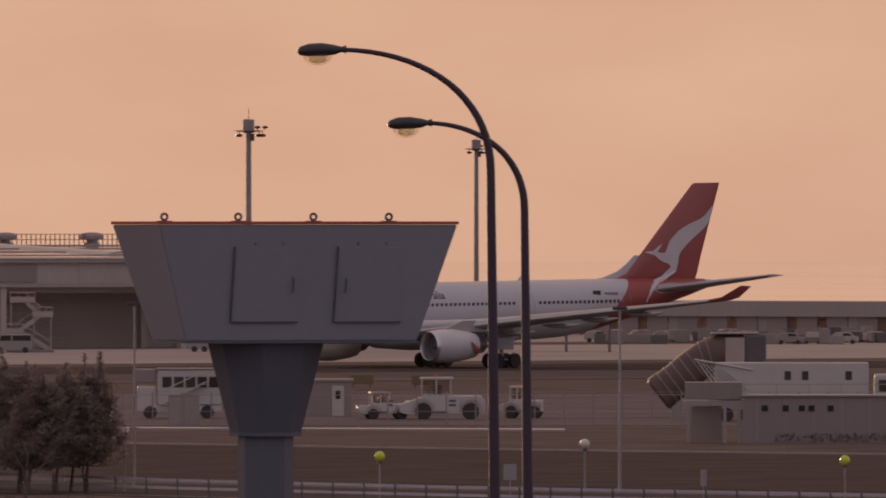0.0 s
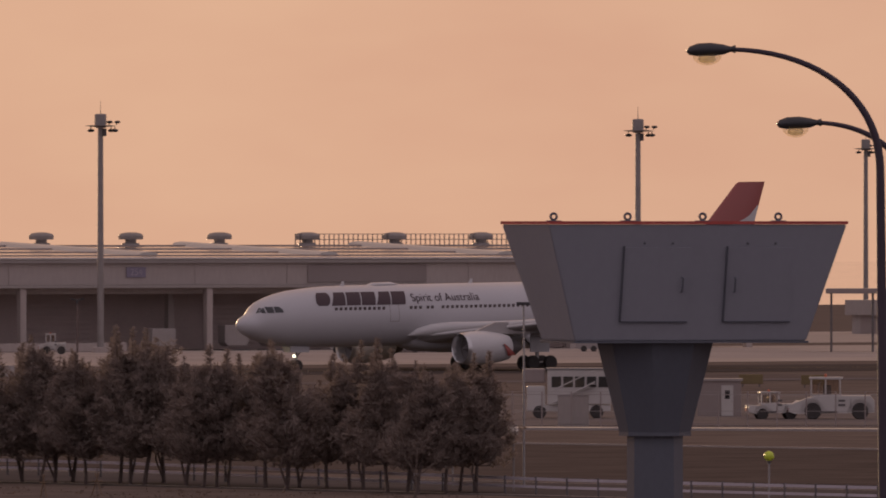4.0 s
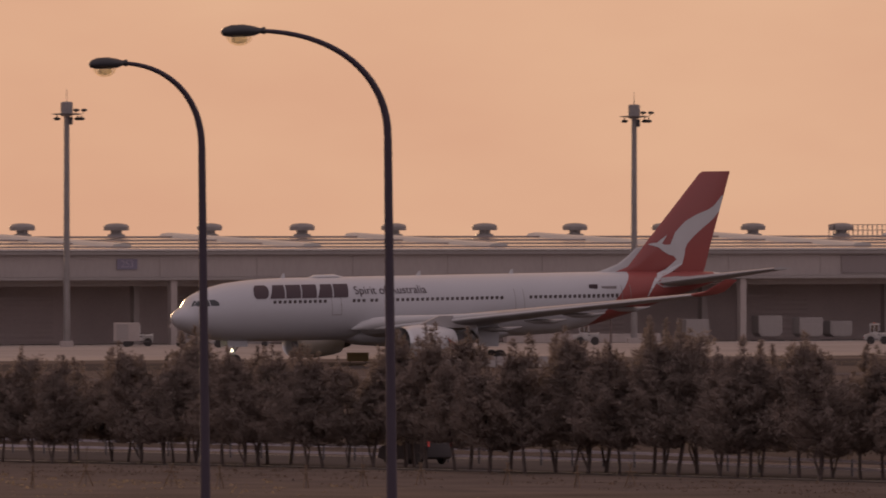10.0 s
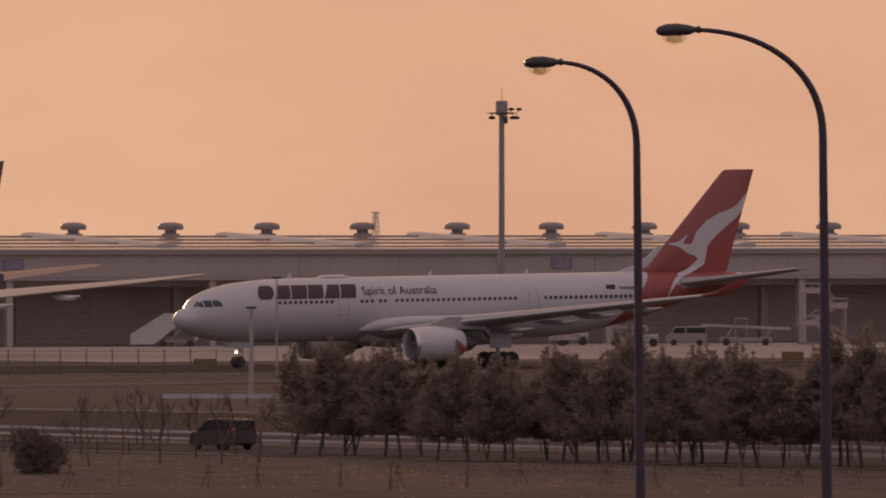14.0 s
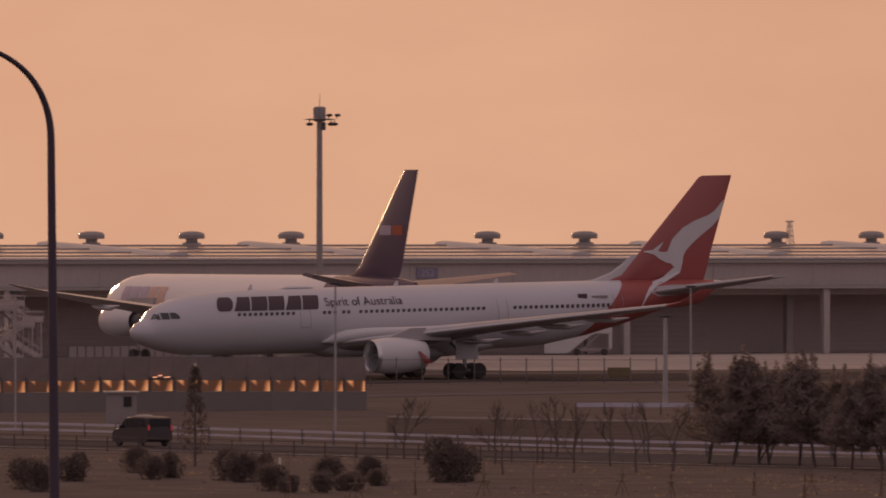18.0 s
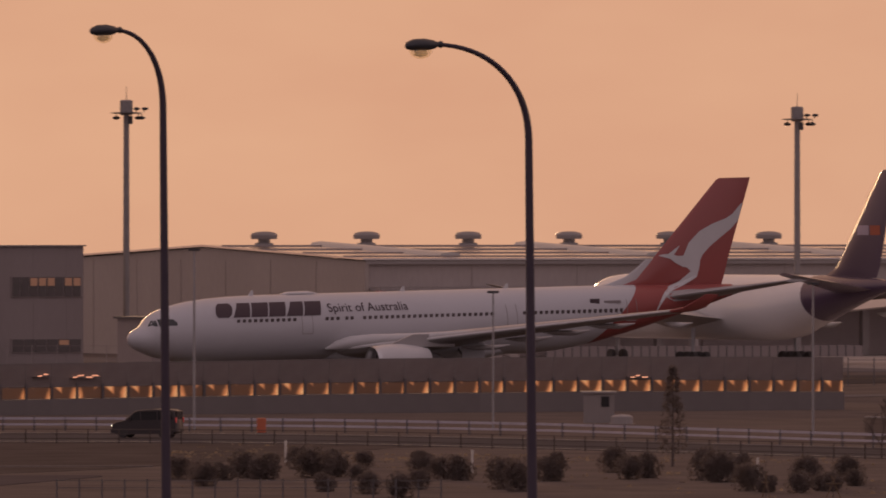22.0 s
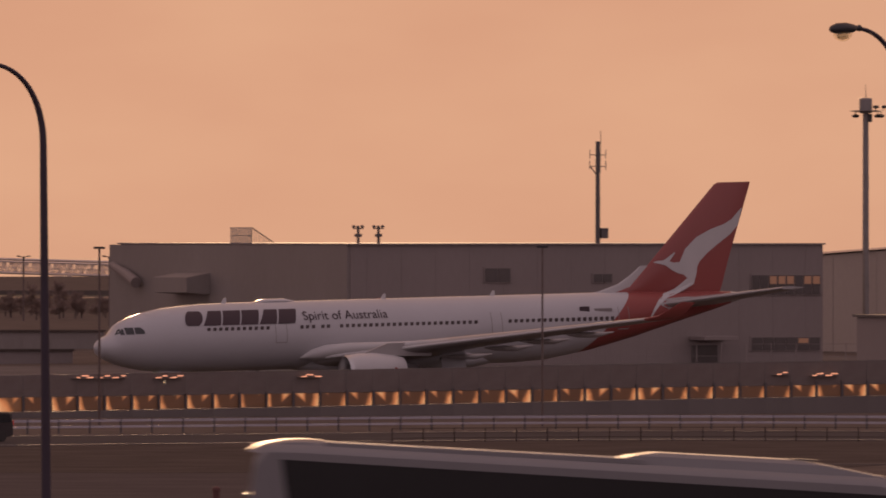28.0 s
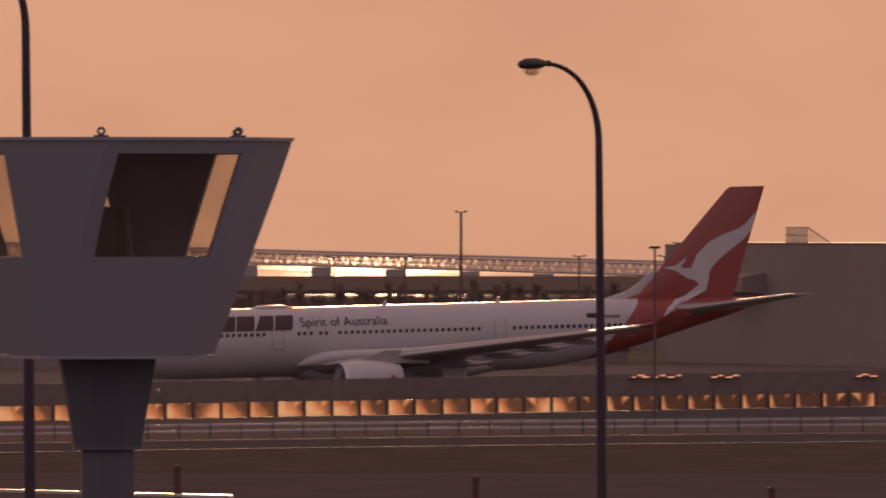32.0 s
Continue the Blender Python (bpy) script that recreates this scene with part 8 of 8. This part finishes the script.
for k in range(int((x1 - x0) / 0.98)):
    x = x0 + 0.98 * k
    piece("fence_post", fp, pf, pose(x, WY - 6, gz(x, WY)))
    piece("fence_panel", pp, pf, pose(x, WY - 6, gz(x, WY)))
# taxiway guidance signs
for u, d in ((-210, 1290), (-1000, 1285), (-2040, 1222), (1290, 1210), (640, 1180), (750, 1175)):
    sg = thing("taxiway_sign", "low faded yellow taxiway guidance sign", "sign", facing(u, d), "taxiway guidance signs")
    part("panel", slab((-1.0, -0.15, 0.25), (1.0, 0.15, 1.05), 0.03), M_SIGNDARK, sg)
    for x in (-0.7, 0.7):
        part("leg", slab((x - 0.05, -0.05, 0), (x + 0.05, 0.05, 0.25)), M_DARKSTEEL, sg)
# small pump house by the road and its pale roof tank
ph = thing("pump_house", "small pale pump house with a dark window by the road", "pump house", facing(-2948, 960))
part("wall", slab((0, 0, -0.5), (2.1, 2.0, 2.0)), M_ENDCLAD, ph)
part("roof", slab((-0.15, -0.15, 2.0), (2.25, 2.15, 2.15), 0.02), M_GREYCLAD, ph)
part("window", slab((1.2, -0.04, 1.1), (1.75, -0.003, 1.8)), M_CABINGLASS, ph)
tk = thing("low_tank", "flat pale tank cover beside the pump house", "tank", facing(-2880, 955))
part("cover", lathe(bmesh.new(), [(0, 0.75), (0.5, 0.75), (0.62, 0.5), (0.66, 0.02)], 16, "z"), M_GREYCLAD, tk)
part("plinth", slab((-0.9, -0.9, -0.3), (0.9, 0.9, 0.02)), M_DARKCLAD, tk)
# orange road work box
rb = thing("signal_box", "small orange road work box by the guard rail", "signal box", facing(-3518, lane_d(-3518) + 24))
part("body", slab((-0.3, -0.25, 0.05), (0.3, 0.25, 1.0), 0.04), M_ORANGE, rb)
part("foot", slab((-0.4, -0.35, 0), (0.4, 0.35, 0.05)), M_DARKSTEEL, rb)

# ---- far side: depot, canopy, tree belt, causeway ----
dep = thing("far_depot", "long low depot building with pale bays across the field", "building")
a, c = spot(820, 1740), spot(2300, 1680)
rot = math.degrees(math.atan2(c.y - a.y, c.x - a.x))
dep.matrix_basis = pose(a.x, a.y, 0, 0, 0, rot)
ln = (c - a).length
part("wall", slab((0, 0, 0), (21.2, 12, rise(560, 1720))), M_DARKCLAD, dep)
part("wall", slab((42.6, 0, 0), (ln, 12, rise(560, 1720))), M_DARKCLAD, dep)
part("roof", slab((-0.5, -1.0, rise(560, 1720)), (ln, 13, rise(533, 1720))), M_GREYCLAD, dep)
# translucent sheets added in place of evening light coming through open bays
bay = link_mesh("bay_sheet", slab((0, -0.06, 0), (1.25, -0.01, 2.6)), M_MIDEDGE)
dbay = link_mesh("bay_door", slab((0, -0.35, 0), (2.9, -0.02, 2.45)), M_DARKCLAD)
pbay = link_mesh("bay_panel", slab((0, -0.3, 0), (1.25, -0.01, 2.5)), M_GREYCLAD)
for k in range(int(ln / 4.25)):
    lit = k in (4, 5, 6, 8, 9, 11, 12, 14)
    piece("bay_sheet" if lit else "bay_panel", bay if lit else pbay, dep, pose(0.1 + 4.25 * k, 0, 0))
    piece("bay_door", dbay, dep, pose(1.35 + 4.25 * k, 0, 0))
far_shells = [link_mesh("shell", fix(prism(bmesh.new(), [(-1.5, 0.5), (-1.1, 0.12), (1.1, 0.12), (1.5, 0.5), (1.5, 2.2), (-1.5, 2.2)], "y", -0.75, 0.75)), mt) for mt in (M_DARKCLAD, M_ENDCLAD, M_VANGREY, M_DARKSTEEL)]
CART_SIDE = [(0, 0.3), (0, 0.8), (0.6, 0.95), (1.0, 1.3), (2.6, 1.35), (3.2, 0.9), (3.3, 0.35)]
for k in range(64):
    u = 1060 + 9.4 * k + random.uniform(-7, 7)
    m = facing(u, 1590 + random.uniform(0, 60), random.choice((0, 180, 25, 90)))
    paint = random.choice((M_GREYCLAD, M_ENDCLAD, M_DARKCLAD, M_WALL))
    if random.random() < 0.3:
        car_body("yard_cart", "small baggage cart parked before the far depot", m, CART_SIDE, 1.5, paint, [[(0.8, 0.95), (1.05, 1.22), (1.8, 1.24), (1.8, 0.95)]], (0.7, 2.6), 0.28, "cart", "carts before the far depot")
    else:
        t = thing("cargo_container", "grey cargo container standing before the far depot", "container", m, "containers before the far depot")
        piece("shell", random.choice(far_shells), t, Matrix.Identity(4)).scale = (random.uniform(0.35, 0.7), 0.8, random.uniform(0.35, 0.8))
        piece("dolly", dolly, t, pose(0, 0, -0.02)).scale = (0.6, 1, 1)
can = thing("shelter_canopy", "flat-roofed open shelter on thin posts across the field", "shelter", facing(772, 1500))
part("roof", slab((0, -3, rise(520, 1500)), (19, 3, rise(511, 1500)), 0.05), M_DARKCLAD, can)
for x in (0.6, 5.0, 9.4, 13.8, 18.4):
    for y in (-2.5, 2.5):
        part("post", slab((x - 0.12, y - 0.12, 0), (x + 0.12, y + 0.12, rise(520, 1500))), M_DARKSTEEL, can)


def far_tree(seed):
    random.seed(seed)
    wood, leaf = bmesh.new(), bmesh.new()
    rod(wood, (0, 0, -0.3), (0, 0, 4.0), 0.16, 0.05, 6)
    limbs = [(random.uniform(0, 6.28), random.uniform(0.15, 1.0), random.uniform(0.5, 1.5)) for k in range(13)]
    for a, f, ln in limbs:
        r = ln * (1.15 - f * 0.8)
        q = Vector((r * math.cos(a), r * math.sin(a), 0.9 + 3.6 * f + 0.35))
        rod(wood, (0, 0, 0.5 + 3.4 * f), q, 0.06, 0.02, 4)
        for n in range(26):
            c = Vector((0, 0, 0.5 + 3.4 * f)).lerp(q, random.uniform(0.35, 1.1)) + Vector([random.gauss(0, 0.24) for x in range(3)])
            tuft(leaf, c, Vector((math.cos(a) * 0.5, math.sin(a) * 0.5, 1)).normalized(), random.uniform(0.2, 0.42), 4)
    return link_mesh("trunk", wood, M_BARK), link_mesh("crown", leaf, M_FARLEAF)


fars = [far_tree(101), far_tree(102), far_tree(103)]
random.seed(66)
for k in range(125):
    u = -6500 + 11.5 * k + random.uniform(-14, 14)
    p = spot(u, 1960 + random.uniform(-45, 75))
    if u > -5080:
        continue
    t = thing("shore_tree", "dark conifer in the windbreak on the shore", "tree", pose(p.x, p.y, -0.2, 0, 0, random.uniform(0, 360)), "windbreak trees on the shore")
    sc = random.choice((0.55, 0.6, 0.65, 0.7, 0.75, 0.8, 0.85, 1.0, 1.12))
    for nm, me in zip(("trunk", "crown"), fars[k % 3]):
        piece(nm, me, t, Matrix.Identity(4)).scale = (0.9, 0.9, sc)
# causeway of steel trusses over the water
cw = thing("truss_causeway", "long steel truss causeway over the water", "bridge")
dist = 3420.0


def deck_z(u):
    return rise(474 + (u + 5830) * 0.029, dist)


PANELS = [-6700 + 6.5 * k for k in range(264)]
for behind, shift in ((0.0, 0.0), (9.0, 4.3), (16.0, 1.9)):
    chord_t, chord_b, web = bmesh.new(), bmesh.new(), bmesh.new()
    far = dist + behind
    tube(chord_t, [spot(u + shift, far, deck_z(u) + 2.75) for u in PANELS], 0.22, 5)
    tube(chord_b, [spot(u + shift, far, deck_z(u)) for u in PANELS], 0.3, 5)
    for i, (u, w) in enumerate(zip(PANELS, PANELS[1:])):
        a, c = (deck_z(u), deck_z(w) + 2.7) if i % 2 else (deck_z(u) + 2.7, deck_z(w))
        rod(web, spot(u + shift, far, a), spot(w + shift, far, c), 0.09, n=4)
        rod(web, spot(u + shift, far, deck_z(u)), spot(u + shift, far, deck_z(u) + 2.7), 0.05 + 0.04 * (i % 3), n=4)
    part("top_chord", chord_t, M_TRUSS, cw)
    part("bottom_chord", chord_b, M_TRUSS, cw)
    part("web_bracing", web, M_TRUSS, cw)
cap = bmesh.new()
tube(cap, [spot(u, dist + 6, deck_z(u) + 3.35) for u in PANELS], 0.3, 4)
part("upper_rail", cap, M_TRUSS, cw)
pier = link_mesh("pier", slab((-2.4, -1.5, -6), (2.4, 1.5, 0.0), 0.1), M_WALL)
for u in [-6620 + 131 * k for k in range(13)]:
    p = spot(u, dist, deck_z(u) - 0.35)
    piece("pier", pier, cw, pose(p.x, p.y, p.z, 0, 0, -20))

# ---- what moves ----
JET_Y = 1069.7


def jet_x(t):
    """The airliner's nose along the taxiway: it gathers speed slowly."""
    return 0.25 - np.polyval(JET_RUN, t)


JET_RUN = [1.04071e-06, -3.98277e-05, -0.000499632, 0.0639814, 10.0186, -772.521]


def roll_wheels(wheels, travel, step):
    """Turn each wheel with the way that its vehicle has gone."""
    n = int(round(32.0 / step))
    for wh, (x, y, z), r in wheels:
        walk(wh, [(k * step, pose(x, y, z, 0, -math.degrees(travel(k * step) / r), 0)) for k in range(n + 1)])


def van_u(t):
    """Bearing of the minivan as it drives along the access road."""
    return float(np.interp(t, *zip(*VAN_RUN)))


VAN_RUN = [(0, 2360), (6.5, 219), (8.5, -444), (9, -619), (11, -1191), (13, -1795), (14, -2003), (14.5, -2117), (16.6, -2610), (19.5, -3166), (21, -3481), (24, -4257), (25.5, -4671), (28, -5328), (29, -5640), (32, -6650)]


def bus_pose(t):
    """The coach runs to the right along the viaduct, slightly downhill."""
    s = BUS_SPEED * (t - 27.8)
    p = spot(BUS_U, BUS_D) + BUS_WAY * s
    return pose(p.x, p.y, lane_z(s) + 0.01, 0, 3.1 if abs(s) < 30 else 0.0, -math.degrees(BUS_A))


def motions():
    rows = []
    for k in range(33):
        x = jet_x(k)
        za, zb = gz(x + 6.5, JET_Y), gz(x + 30, JET_Y)
        tilt = math.atan2(zb - za, 23.5)
        rows.append((k, pose(x, JET_Y, za + 0.03 - 6.5 * math.tan(tilt), 0, -math.degrees(tilt), 0)))
    walk(airliner, rows)
    us = [van_u(k * 0.5) - 37 for k in range(65)]
    us = [sum(us[max(0, i - 2):i + 3]) / len(us[max(0, i - 2):i + 3]) for i in range(65)]
    pts = [spot(u, lane_d(u)) for u in us]
    rows, gone = [], [0.0]
    for i, p in enumerate(pts):
        d = pts[min(i + 1, 64)] - pts[max(i - 1, 0)]
        rows.append((i * 0.5, pose(p.x, p.y, 0.03, 0, 0, math.degrees(math.atan2(-d.y, -d.x)))))
        if i:
            gone.append(gone[-1] + (p - pts[i - 1]).length)
    walk(van, rows)
    walk(coach_bus, [(t, bus_pose(t)) for t in range(33)])
    roll_wheels(van_wheels, lambda t: float(np.interp(t, [k * 0.5 for k in range(65)], gone)), 1 / 30)
    roll_wheels(bus_wheels, lambda t: -BUS_SPEED * t, 1 / 30)
    roll_wheels(jet_wheels, lambda t: jet_x(0) - jet_x(t), 1 / 15)


motions()
